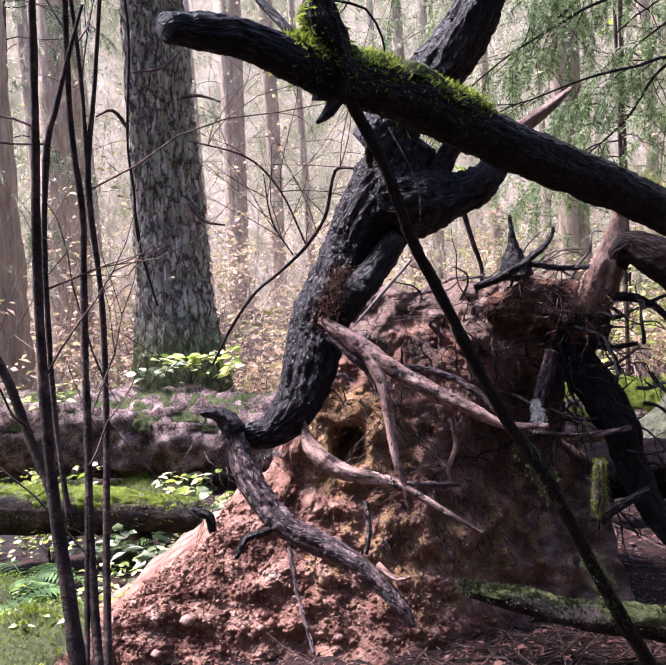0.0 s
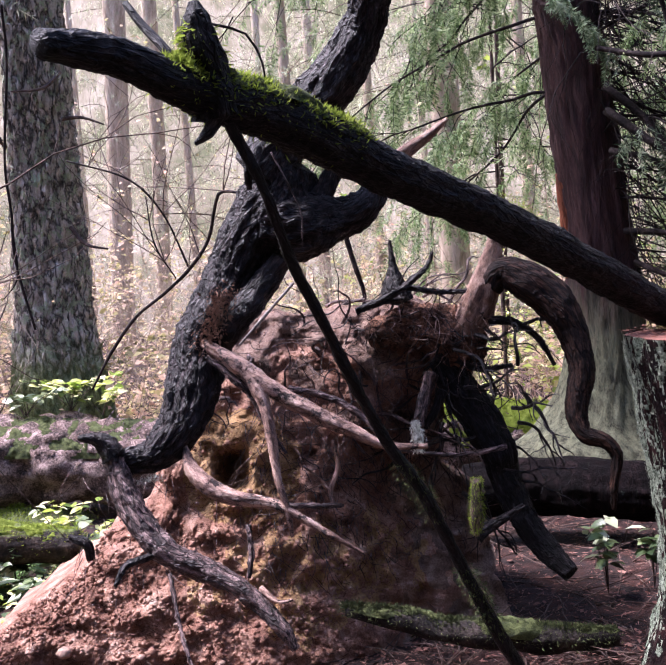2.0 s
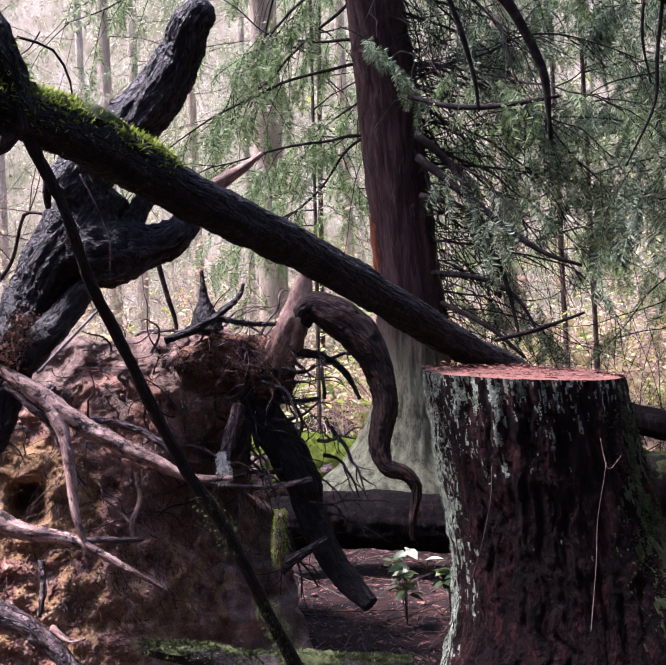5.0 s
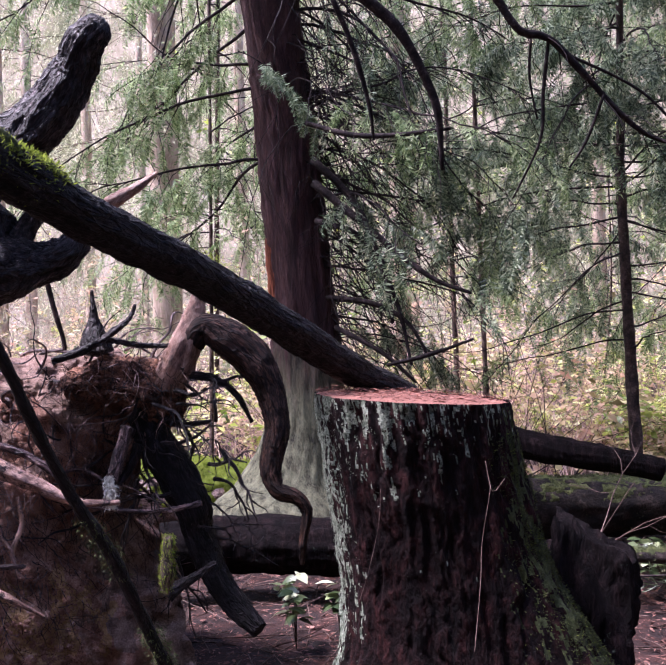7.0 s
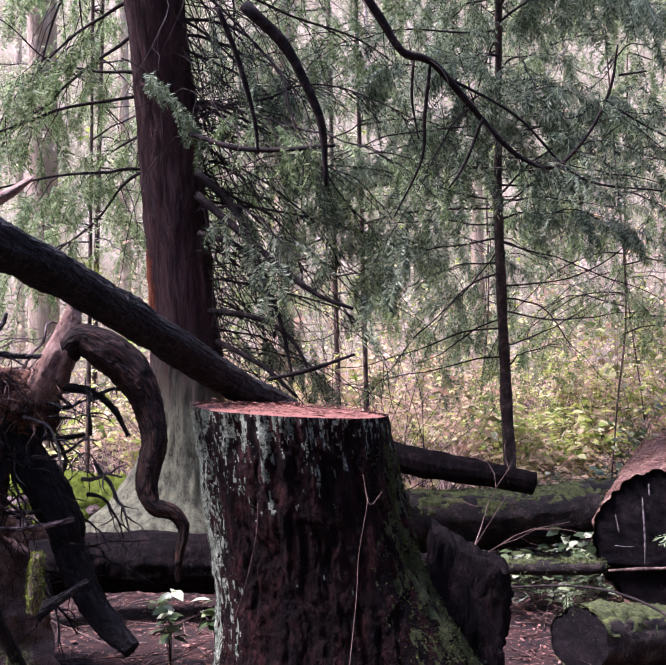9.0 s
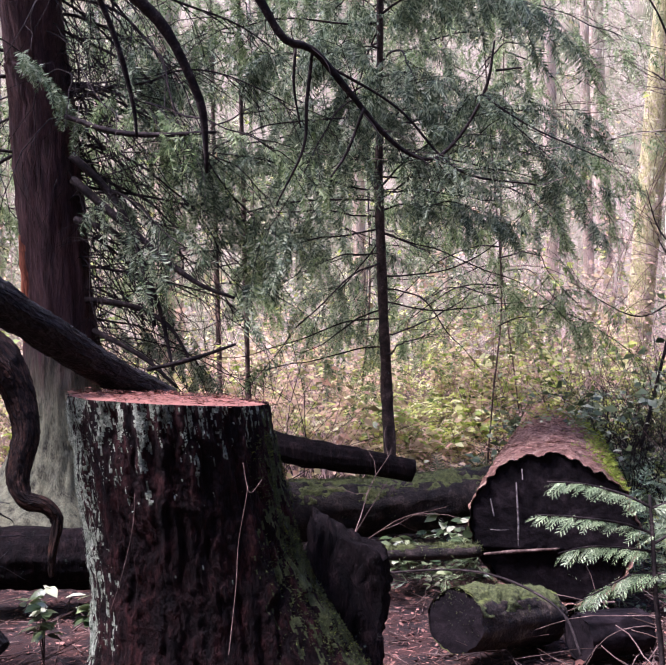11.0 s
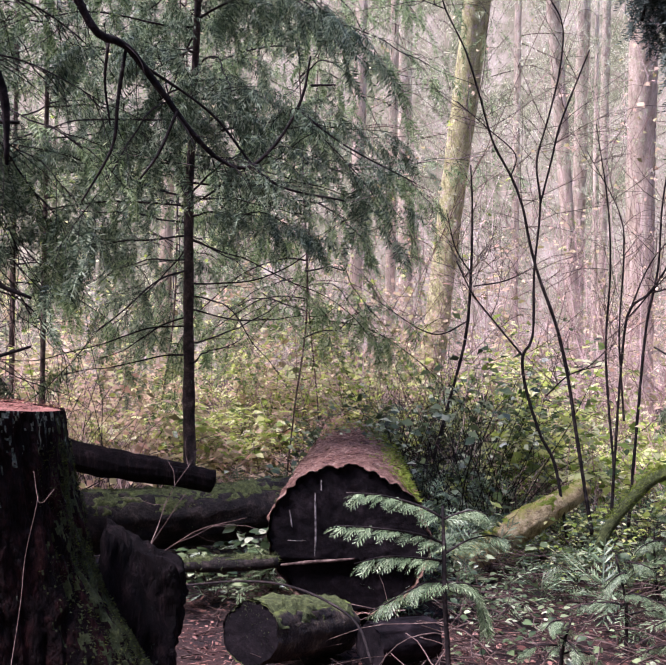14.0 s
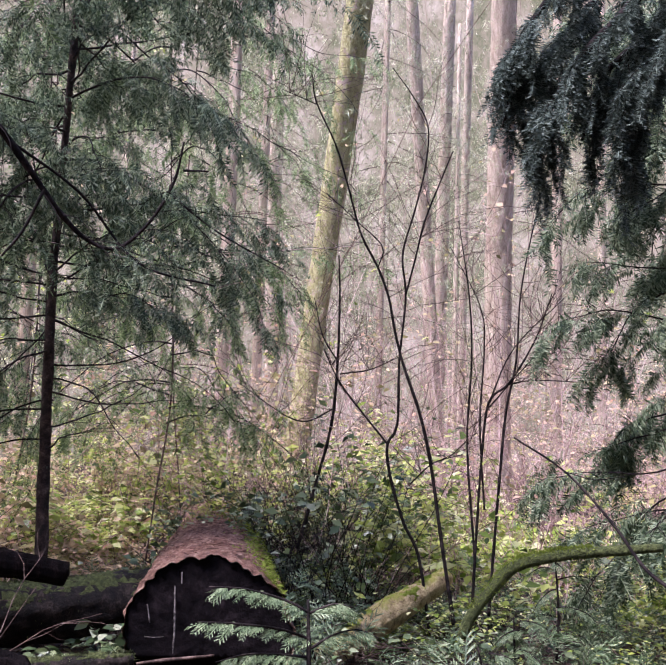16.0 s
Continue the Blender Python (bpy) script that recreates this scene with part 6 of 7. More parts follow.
# drooping foliage close to the path, with deep shade put into its colour
near = thing("cedar_bough", (2.791, 2.702, 3.259), "drooping cedar bough close by, coloured as in deep shade", "branch")
hosts = []
for rows in ([(2.907, 2.371, 3.51, 0.027), (2.875, 2.598, 3.277, 0.023), (2.807, 2.764, 3.138, 0.017), (2.766, 2.919, 2.937, 0.011), (2.774, 3.028, 2.685, 0.006)], [(3.066, 2.3, 3.351, 0.023), (3.014, 2.546, 3.113, 0.019), (3.001, 2.689, 2.901, 0.013), (3.011, 2.791, 2.672, 0.006)], [(2.771, 2.637, 3.593, 0.02), (2.697, 2.875, 3.376, 0.016), (2.657, 3.027, 3.194, 0.012), (2.697, 3.149, 2.894, 0.006)], [(3, 2.528, 3.615, 0.02), (2.915, 2.771, 3.434, 0.016), (2.854, 2.933, 3.288, 0.012), (2.792, 3.105, 3.097, 0.006)], [(3.054, 2.407, 3.466, 0.02), (3.033, 2.602, 3.248, 0.016), (2.952, 2.806, 3.076, 0.012), (2.956, 2.932, 2.829, 0.006)]):
    part("branch", tube(rows, 8, 0.05, 0.1), m_twig, near)
    hosts += twigs_on(np.array(rows)[:, :3], 30, 0.25, 1.8, 0.01, 0.05)
tagged(part("twig_growth", join([wire(q, 0.003, 0.001) for q in hosts]), m_twig, near), kind="stuff")
pl, wy, sz = sprays_on(hosts, 26, 0.09, 0.1, 2.2)
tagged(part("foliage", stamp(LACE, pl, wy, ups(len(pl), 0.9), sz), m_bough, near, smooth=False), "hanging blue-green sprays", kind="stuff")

# frond on the red cedar's trunk
tip = thing("cedar_sprig", (-0.79, 6.111, 3.227), "pale green cedar sprig hanging before the trunk", "branch")
path = bough((-0.942, 6.035, 3.408), (0.9, -0.1, -0.35), 0.7, 0.5, 0.01)
part("branch", wire(path, 0.005, 0.002), m_twig, tip)
hosts = twigs_on(path, 12, 0.22, 1.0, 0.01, 0.2)
pl, wy, sz = sprays_on(hosts, 8, 0.12, 0.1, 0.8)
tagged(part("foliage", stamp(LACE, pl, wy, ups(len(pl), 0.5), sz), m_frond, tip, smooth=False), kind="stuff")


# ---- thin stems ----
def stem_clump(name, stems, mat, label, category="shrub", twigs=0):
    p = stems[0][0]
    t = thing(name, (p[0], p[1], 0), label, category)
    thin = {"vine_maple": 0.54, "dead_sapling": 0.66, "maple_clump": 0.78}.get(name, 1.0)
    for rows in stems:
        rows = [(x, y, z, r * thin) for x, y, z, r in rows]
        part("stem", tube(rows, 10, 0.04, 0.22, 0.05, 14), mat, t)
    if twigs:
        tw = []
        for rows in stems:
            pth = spline(rows, 0.1)[:, :3]
            k = twigs
            i = (rng.uniform(0.3, 1, k) * (len(pth) - 1)).astype(int)
            way = np.stack([rng.normal(0, 0.7, k), rng.normal(0, 0.7, k), rng.uniform(0.2, 1.2, k)], 1)
            main = strands(pth[i], way, rng.uniform(0.25, 0.9, k), rng.uniform(-0.3, 0.4, k), 6, 0.14)
            tw.append(wires(main, 0.0035, 0.0012))
            for j in (2, 3, 4):
                tw.append(wires(strands(main[:, j], way + rng.normal(0, 0.7, way.shape), rng.uniform(0.1, 0.4, k), 0.1, 3, 0.2), 0.0018, 0.0009))
        tagged(part("twig_growth", join(tw), m_twig_brown, t, "fine bare twigs"), kind="stuff")
    return t


stem_clump("maple_clump", (
    [(-1.6, 1.523, 0.598, 0.028), (-1.624, 1.524, 0.719, 0.024), (-1.652, 1.541, 0.873, 0.022), (-1.68, 1.555, 1.065, 0.019), (-1.69, 1.564, 1.262, 0.017), (-1.69, 1.574, 1.468, 0.015), (-1.673, 1.573, 1.691, 0.014), (-1.637, 1.568, 1.934, 0.012), (-1.577, 1.538, 2.232, 0.011)],
    [(-1.665, 1.555, 0.977, 0.015), (-1.705, 1.571, 1.11, 0.015), (-1.743, 1.57, 1.2, 0.014), (-1.779, 1.567, 1.311, 0.014), (-1.811, 1.558, 1.404, 0.013), (-1.853, 1.533, 1.508, 0.012)],
    [(-1.674, 1.64, 0.532, 0.017), (-1.707, 1.673, 0.646, 0.016), (-1.76, 1.74, 0.904, 0.014), (-1.787, 1.8, 1.219, 0.013), (-1.786, 1.83, 1.547, 0.011), (-1.768, 1.836, 1.753, 0.011), (-1.753, 1.809, 1.986, 0.01), (-1.687, 1.761, 2.308, 0.009)],
    [(-1.704, 1.614, 0.54, 0.009), (-1.754, 1.706, 0.806, 0.009), (-1.787, 1.8, 1.219, 0.008), (-1.779, 1.836, 1.601, 0.007), (-1.773, 1.834, 1.721, 0.007)],
    [(-1.735, 1.652, 0.996, 0.009), (-1.773, 1.677, 1.241, 0.009), (-1.783, 1.692, 1.45, 0.009), (-1.772, 1.699, 1.699, 0.009), (-1.735, 1.701, 1.922, 0.011), (-1.71, 1.709, 1.99, 0.009), (-1.657, 1.719, 2.123, 0.007), (-1.606, 1.725, 2.233, 0.005)],
    [(-1.727, 1.714, 0.489, 0.014), (-1.754, 1.755, 0.606, 0.014), (-1.797, 1.835, 0.873, 0.013), (-1.818, 1.905, 1.2, 0.012), (-1.82, 1.935, 1.52, 0.011), (-1.819, 1.924, 1.76, 0.011), (-1.806, 1.916, 1.894, 0.011), (-1.755, 1.914, 2.097, 0.008), (-1.684, 1.891, 2.338, 0.007)],
    [(-1.812, 1.917, 1.861, 0.008), (-1.787, 1.9, 2.045, 0.007), (-1.765, 1.873, 2.201, 0.007), (-1.743, 1.839, 2.339, 0.006)]), m_sapling, "clump of bare thin maple stems", "shrub", 2)
stem_clump("vine_maple", (
    [(4.321, 5.473, 0.229, 0.028), (4.295, 5.593, 0.78, 0.026), (4.246, 5.673, 1.327, 0.024), (4.176, 5.723, 1.7, 0.024), (4.055, 5.784, 2.075, 0.022), (3.983, 5.802, 2.326, 0.02), (3.919, 5.804, 2.577, 0.018), (3.827, 5.82, 2.794, 0.018), (3.687, 5.85, 3.038, 0.016), (3.554, 5.835, 3.37, 0.014), (3.419, 5.812, 3.662, 0.012), (3.239, 5.802, 3.944, 0.01), (3.172, 5.759, 4.123, 0.006)],
    [(4.18, 5.575, 0.192, 0.022), (4.155, 5.685, 0.683, 0.022), (4.077, 5.771, 0.92, 0.022), (4, 5.848, 1.255, 0.022), (3.982, 5.865, 1.488, 0.022), (4.038, 5.825, 1.632, 0.02), (4.027, 5.8, 2.106, 0.018), (4.023, 5.731, 2.58, 0.016), (3.966, 5.702, 2.891, 0.014), (3.989, 5.599, 3.198, 0.012), (3.998, 5.49, 3.497, 0.012), (3.956, 5.404, 3.788, 0.01), (3.828, 5.408, 3.985, 0.008), (3.655, 5.435, 4.177, 0.006)],
    [(4.021, 5.729, 2.595, 0.014), (4.048, 5.643, 2.892, 0.014), (4.062, 5.564, 3.138, 0.014), (4.108, 5.429, 3.438, 0.012), (4.136, 5.334, 3.629, 0.008)],
    [(3.982, 5.865, 1.488, 0.016), (3.839, 5.957, 1.688, 0.014), (3.666, 6.053, 1.935, 0.012), (3.544, 6.102, 2.185, 0.008)],
    [(3.827, 5.82, 2.794, 0.01), (3.833, 5.779, 2.95, 0.01), (3.647, 5.851, 3.129, 0.008), (3.427, 5.927, 3.32, 0.006)], [(3.242, 5.806, 3.929, 0.008), (3.11, 5.858, 3.98, 0.006), (3.006, 5.896, 4.016, 0.004)], [(4.12, 5.761, 1.198, 0.01), (4.258, 5.664, 1.358, 0.01), (4.429, 5.531, 1.428, 0.008)]), m_twig, "bare arching vine maple with forked stems", "shrub", 12)
stem_clump("vine_maple", (
    [(4.676, 5.707, 0.225, 0.023), (4.75, 5.749, 0.847, 0.021), (4.787, 5.752, 1.331, 0.019), (4.823, 5.713, 1.826, 0.019), (4.938, 5.6, 1.994, 0.017), (5.058, 5.448, 2.325, 0.012), (5.115, 5.324, 2.683, 0.008)],
    [(4.773, 5.626, 0.232, 0.023), (4.874, 5.66, 1.013, 0.021), (4.924, 5.63, 1.73, 0.019), (4.964, 5.558, 2.159, 0.017), (4.943, 5.493, 2.651, 0.012), (4.942, 5.377, 3.102, 0.01), (4.944, 5.221, 3.538, 0.006)],
    [(4.728, 5.738, 0.625, 0.019), (4.706, 5.822, 1.491, 0.017), (4.705, 5.783, 2.154, 0.014), (4.647, 5.75, 2.649, 0.012), (4.502, 5.716, 3.234, 0.006)],
    [(4.801, 5.722, 1.009, 0.017), (4.778, 5.759, 1.659, 0.014), (4.773, 5.713, 2.255, 0.012), (4.718, 5.705, 2.584, 0.008), (4.48, 5.789, 3.04, 0.006)], [(4.823, 5.713, 1.826, 0.012), (4.945, 5.562, 2.258, 0.01), (5.187, 5.261, 2.65, 0.006)], [(4.927, 5.611, 1.977, 0.012), (5.08, 5.468, 2.014, 0.01), (5.329, 5.223, 2.003, 0.006)], [(4.824, 5.714, 1.793, 0.01), (5.026, 5.506, 2.128, 0.008), (5.286, 5.181, 2.553, 0.004)]), m_twig, "clump of bare upright vine maple stems", "shrub", 14)
stem_clump("dead_sapling", ([(3.901, 7.035, 0.603, 0.023), (4.029, 7.007, 1.095, 0.02), (4.142, 6.949, 1.636, 0.02), (4.159, 6.905, 2.18, 0.018), (4.126, 6.847, 2.723, 0.013), (4.077, 6.802, 3.079, 0.009)], [(4.159, 6.905, 2.18, 0.011), (4.033, 6.955, 2.393, 0.009), (3.939, 6.959, 2.715, 0.004)], [(4.182, 6.901, 2.072, 0.011), (4.394, 6.762, 2.116, 0.009), (4.597, 6.613, 2.231, 0.004)], [(4.167, 6.929, 1.781, 0.011), (3.89, 7.094, 1.663, 0.009), (3.423, 7.319, 1.97, 0.004)]), m_twig, "dead leaning sapling with bare twigs", "sapling", 10)
stem_clump("mossy_bough", ([(3.732, 4.667, 0.338, 0.03), (3.807, 4.64, 0.488, 0.036), (3.908, 4.584, 0.63, 0.038), (4.014, 4.513, 0.762, 0.038), (4.168, 4.38, 0.831, 0.038), (4.364, 4.188, 0.877, 0.033), (4.624, 3.9, 0.926, 0.027)],), m_moss_dull, "arching bough sleeved in green moss", "branch")
tagged(part("moss", tufts([(3.807, 4.64, 0.488, 0.033), (3.908, 4.584, 0.63, 0.036), (4.014, 4.513, 0.762, 0.036), (4.168, 4.38, 0.831, 0.036), (4.364, 4.188, 0.877, 0.033)], 3000, 0, 1, 0.022), m_moss, bpy.data.objects["mossy_bough"]), kind="stuff")
stem_clump("arching_vine", ([(-2.811, 3.806, 1.155, 0.006), (-2.726, 3.879, 1.336, 0.008), (-2.619, 3.955, 1.496, 0.008), (-2.504, 4.027, 1.592, 0.008), (-2.383, 4.094, 1.708, 0.009), (-2.285, 4.139, 1.848, 0.009), (-2.208, 4.106, 2.027, 0.008), (-2.148, 4.075, 2.07, 0.008), (-1.997, 4.041, 2.038, 0.006)], [(-2.382, 4.094, 1.719, 0.005), (-2.489, 4.069, 1.995, 0.005), (-2.637, 4.013, 2.18, 0.005), (-2.925, 3.92, 2.297, 0.004)], [(-2.442, 4.062, 1.671, 0.004), (-2.542, 4.051, 1.851, 0.004), (-2.577, 4.064, 2.091, 0.003)]), m_twig, "thin arching vine stems beside the roots", "shrub", 8)
stem_clump("thin_sapling", ([(-3.824, 4.69, 1.452, 0.007), (-3.88, 4.633, 1.886, 0.008), (-3.864, 4.616, 2.175, 0.008), (-3.846, 4.578, 2.484, 0.008), (-3.725, 4.527, 3.046, 0.008), (-3.673, 4.459, 3.346, 0.008)], [(-3.872, 4.626, 2.045, 0.005), (-3.88, 4.639, 1.78, 0.005), (-3.952, 4.585, 1.654, 0.003)]), m_twig, "thin bare stem before the fir", "sapling")
stem_clump("bare_twig", ([(-1.76, 3.346, 1.355, 0.005), (-1.674, 3.425, 1.465, 0.007), (-1.567, 3.495, 1.588, 0.005)],), m_pale_stick, "thin pale stick leaning on the soil", "stick")
stem_clump("bare_twig", ([(3.368, 3.807, 1.54, 0.005), (3.555, 3.628, 1.374, 0.006), (3.632, 3.387, 1.136, 0.008), (3.645, 3.191, 0.934, 0.009), (3.653, 3.006, 0.844, 0.011)], [(3.555, 3.628, 1.374, 0.003), (3.657, 3.521, 1.337, 0.003), (3.756, 3.415, 1.364, 0.002)]), m_twig, "bare dark twig slanting from the young cedar", "stick")
stem_clump("hanging_twig", ([(-1.374, 2.574, 2.382, 0.004), (-1.287, 2.626, 2.349, 0.004), (-1.256, 2.665, 2.262, 0.0035), (-1.26, 2.679, 2.2, 0.002)], [(-1.372, 2.59, 2.334, 0.002), (-1.345, 2.597, 2.355, 0.002), (-1.313, 2.599, 2.399, 0.002)]), m_twig, "thin dark twig above the log", "stick")
stem_clump("bare_twig", ([(0.487, 3.5, 0.425, 0.003), (0.681, 3.867, 0.467, 0.0025), (0.894, 4.233, 0.524, 0.002), (1.145, 4.6, 0.546, 0.0015)], [(0.932, 4.6, 0.443, 0.003), (1.032, 4.6, 0.59, 0.0022), (1.158, 4.6, 0.777, 0.0015)]), m_twig_brown, "thin bare twigs rising beside the broken slab", "sticks", 1)
stem_clump("bare_twig", ([(-1.833, 4.882, 1.885, 0.014), (-1.795, 4.905, 1.696, 0.014), (-1.753, 4.921, 1.506, 0.012), (-1.784, 4.907, 1.368, 0.009)],), m_twig, "thin dark stem behind the roots", "stick")


# ---- low plants ----
def frond_geo(foot, way, length, arch, pinnae=20, width=0.22):
    """A sword fern frond: arching rachis with paired narrow pinnae."""
    foot = np.array(foot, float)
    d = np.array([*way, 0.0])
    d /= np.linalg.norm(d)
    s = np.array([-d[1], d[0], 0])
    pts = [foot + d * length * 0.85 * t + np.array([0, 0, length * (arch * t - (arch + 0.25) * t * t)]) for t in np.linspace(0, 1, pinnae)]
    pl, wy, sz = [], [], []
    for i in range(2, pinnae):
        t = i / pinnae
        for q in (-1, 1):
            pl.append(pts[i])
            wy.append(s * q + d * 0.35 + np.array([0, 0, -0.12]))
            sz.append(length * width * math.sin(math.pi * (0.12 + 0.86 * t)) ** 0.7)
    return join([wire(pts, 0.003, 0.001), stamp(blade(0.24, 0.02), pl, wy, np.tile((0, 0, 1.0), (len(pl), 1)), sz)])


def fern(at, size, n, mat, label, name="sword_fern"):
    at = (at[0], at[1], ground_z(at[0], at[1]) if at[2] < 0.05 else at[2])
    t = thing(name, at, label, "fern", "ferns")
    for k in range(n):
        a = 2 * math.pi * (k + rng.uniform(-0.3, 0.3)) / n
        part("frond", frond_geo(at, (math.cos(a), math.sin(a)), size * rng.uniform(0.75, 1.1), rng.uniform(0.7, 1.2)), mat, t, smooth=False)
    return t


LEAF = ([(0, 0, 0), (-0.3, 0.3, 0.06), (0, 0.35, 0), (0.3, 0.3, 0.06), (-0.26, 0.65, 0.05), (0, 0.7, 0), (0.26, 0.65, 0.05), (0, 1.05, -0.1)],
        [(0, 2, 1), (0, 3, 2), (1, 2, 5, 4), (2, 3, 6, 5), (4, 5, 7), (5, 6, 7)])


def leafy_plant(name, at, spread, height, n, leaf, mat, label, stem=True):
    at = np.array([at[0], at[1], ground_z(at[0], at[1]) if at[2] < 0.05 else at[2]])
    t = thing(name, tuple(at), label, "plant", "low leafy plants")
    pl, wires = [], []
    for _ in range(max(3, n // 7)):
        a, q = rng.uniform(0, 2 * math.pi), rng.uniform(0.1, 1)
        top = at + np.array([math.cos(a) * spread * q, math.sin(a) * spread * q, height * rng.uniform(0.5, 1)])
        pts = np.array([at + (top - at) * s + np.array([0, 0, height * 0.25 * math.sin(math.pi * s)]) for s in np.linspace(0, 1, 6)])
        wires.append(wire(pts, 0.003, 0.001))
        for _ in range(7):
            i = rng.integers(2, 6)
            pl.append(pts[i] + rng.normal(0, 0.012, 3))
    if stem:
        tagged(part("stem_growth", join(wires), m_twig_brown, t), kind="stuff")
    k = len(pl)
    wy = scatter_dirs(k, 0.6, 0.05)
    u = ups(k, 0.45)
    tagged(part("leafage", stamp(LEAF, pl, wy, u, rng.uniform(0.6, 1.2, k) * leaf), mat, t, smooth=False), kind="stuff")
    return t


for at, sz, n in (((-4.021, 3.582, 0), 0.5, 9), ((-3.894, 4.318, 0), 0.4, 7), ((-3.818, 3.244, 0), 0.55, 9), ((-3.972, 4.577, 0), 0.45, 8), ((5.626, 5.692, 0), 0.6, 9), ((6.181, 6.675, 0), 0.5, 8), ((5.315, 4.886, 0), 0.45, 8)):
    fern(at, sz, n, m_fern, "bright green sword fern growing from the forest floor")
for at, sp, h, n, leaf, mat in (
        ((-5.331, 4.847, 0), 0.5, 0.35, 80, 0.07, m_leaf), ((-3.818, 4.003, 0), 0.4, 0.3, 70, 0.08, m_salal), ((-3.778, 4.258, 0), 0.35, 0.3, 60, 0.09, m_salal),
        ((-3.965, 4.879, 0), 0.4, 0.4, 70, 0.08, m_leaf), ((-4.689, 6.12, 0.765), 0.5, 0.3, 70, 0.10, m_leaf), ((-4.957, 5.909, 0.765), 0.4, 0.2, 50, 0.1, m_salal),
        ((-4.437, 6.172, 0.718), 0.4, 0.25, 50, 0.1, m_leaf), ((-5.548, 5.054, 0.622), 0.6, 0.3, 80, 0.08, m_leaf), ((-3.476, 3.004, 0), 0.4, 0.2, 60, 0.05, m_leaf),
        ((-4.742, 4.623, 0), 0.45, 0.4, 90, 0.07, m_leaf), ((-3.625, 4.649, 0), 0.4, 0.35, 80, 0.09, m_salal), ((-3.481, 4.082, 0), 0.35, 0.2, 60, 0.1, m_salal), ((-3.428, 4.784, 0), 0.3, 0.3, 60, 0.07, m_leaf), ((-4.167, 3.921, 0), 0.4, 0.3, 70, 0.06, m_leaf),
        ((-0.509, 4.597, 0), 0.15, 0.35, 42, 0.085, m_salal), ((-0.585, 3.85, 0), 0.2, 0.12, 28, 0.06, m_salal), ((-0.119, 3.876, 0), 0.22, 0.3, 42, 0.09, m_leaf), ((-0.04, 3.716, 0), 0.3, 0.25, 60, 0.09, m_salal),
        ((-0.302, 4.716, 0), 0.1, 0.3, 28, 0.09, m_salal), ((1.803, 6.744, 0), 0.5, 0.3, 80, 0.10, m_salal), ((1.55, 5.45, 0), 0.4, 0.34, 84, 0.085, m_salal), ((1.28, 5.4, 0), 0.3, 0.3, 56, 0.08, m_salal), ((1.85, 5.55, 0), 0.35, 0.4, 70, 0.085, m_salal), ((2.12, 6.808, 0), 0.5, 0.25, 70, 0.09, m_salal), ((1.406, 7.357, 0), 0.4, 0.3, 50, 0.09, m_leaf),
        ((3.441, 5.694, 0), 0.6, 0.4, 90, 0.08, m_salal), ((3.413, 5.334, 0), 0.6, 0.4, 100, 0.07, m_salal), ((4.365, 5.671, 0), 0.7, 0.5, 120, 0.07, m_leaf), ((3.989, 4.563, 0), 0.6, 0.4, 110, 0.07, m_salal),
        ((13.153, 14.133, 0), 1.2, 0.9, 420, 0.13, m_leaf), ((14.412, 13.425, 0), 1.2, 0.9, 420, 0.13, m_leaf), ((13.834, 11.881, 0), 0.9, 0.8, 300, 0.12, m_leaf), ((7.595, 21.176, 0), 1.1, 0.9, 340, 0.13, m_leaf), ((9.814, 24.36, 0), 1.0, 1.1, 300, 0.13, m_leaf), ((2.415, 10.019, 0), 1.0, 0.9, 300, 0.12, m_leaf), ((2.93, 10.568, 0), 1.0, 0.8, 300, 0.12, m_leaf), ((1.861, 11.539, 0), 1.0, 0.7, 260, 0.12, m_leaf),
        ((5, 8.11, 0), 0.7, 0.5, 120, 0.07, m_salal), ((4.982, 5.623, 0), 0.6, 0.4, 110, 0.06, m_leaf), ((7.164, 6.298, 0), 0.7, 0.5, 130, 0.07, m_salal), ((6.481, 9.547, 0), 0.9, 0.5, 140, 0.08, m_leaf)):
    leafy_plant("low_plant", at, sp, h, n, leaf, mat, "low plant with glossy green leaves near logs" if mat is m_salal else "low leafy plant with yellow-green leaves near logs")

def leafy_frond(rows, plant, count, size):
    """A stalk with flat scale-leaf sprays hanging to both sides."""
    b = part("frond", tube(rows, 6, 0.02, 0.05), m_twig, plant)
    pth = spline(rows, 0.02)[:, :3]
    i = (rng.uniform(0.05, 0.98, count) * (len(pth) - 2)).astype(int)
    d = pth[i + 1] - pth[i]
    d /= np.linalg.norm(d, axis=1)[:, None]
    s = np.cross(d, (0, 0, 1.0)) * rng.choice([-1, 1], count)[:, None]
    w = d * 0.9 + s * 0.8 + np.array([0, 0, -0.75]) * rng.uniform(0.2, 1, count)[:, None]
    tagged(part("leafage", stamp(SMALL_SPRAY, pth[i], w, ups(count, 0.4), rng.uniform(0.6, 1.2, count) * size), m_frond, b, smooth=False), kind="stuff")


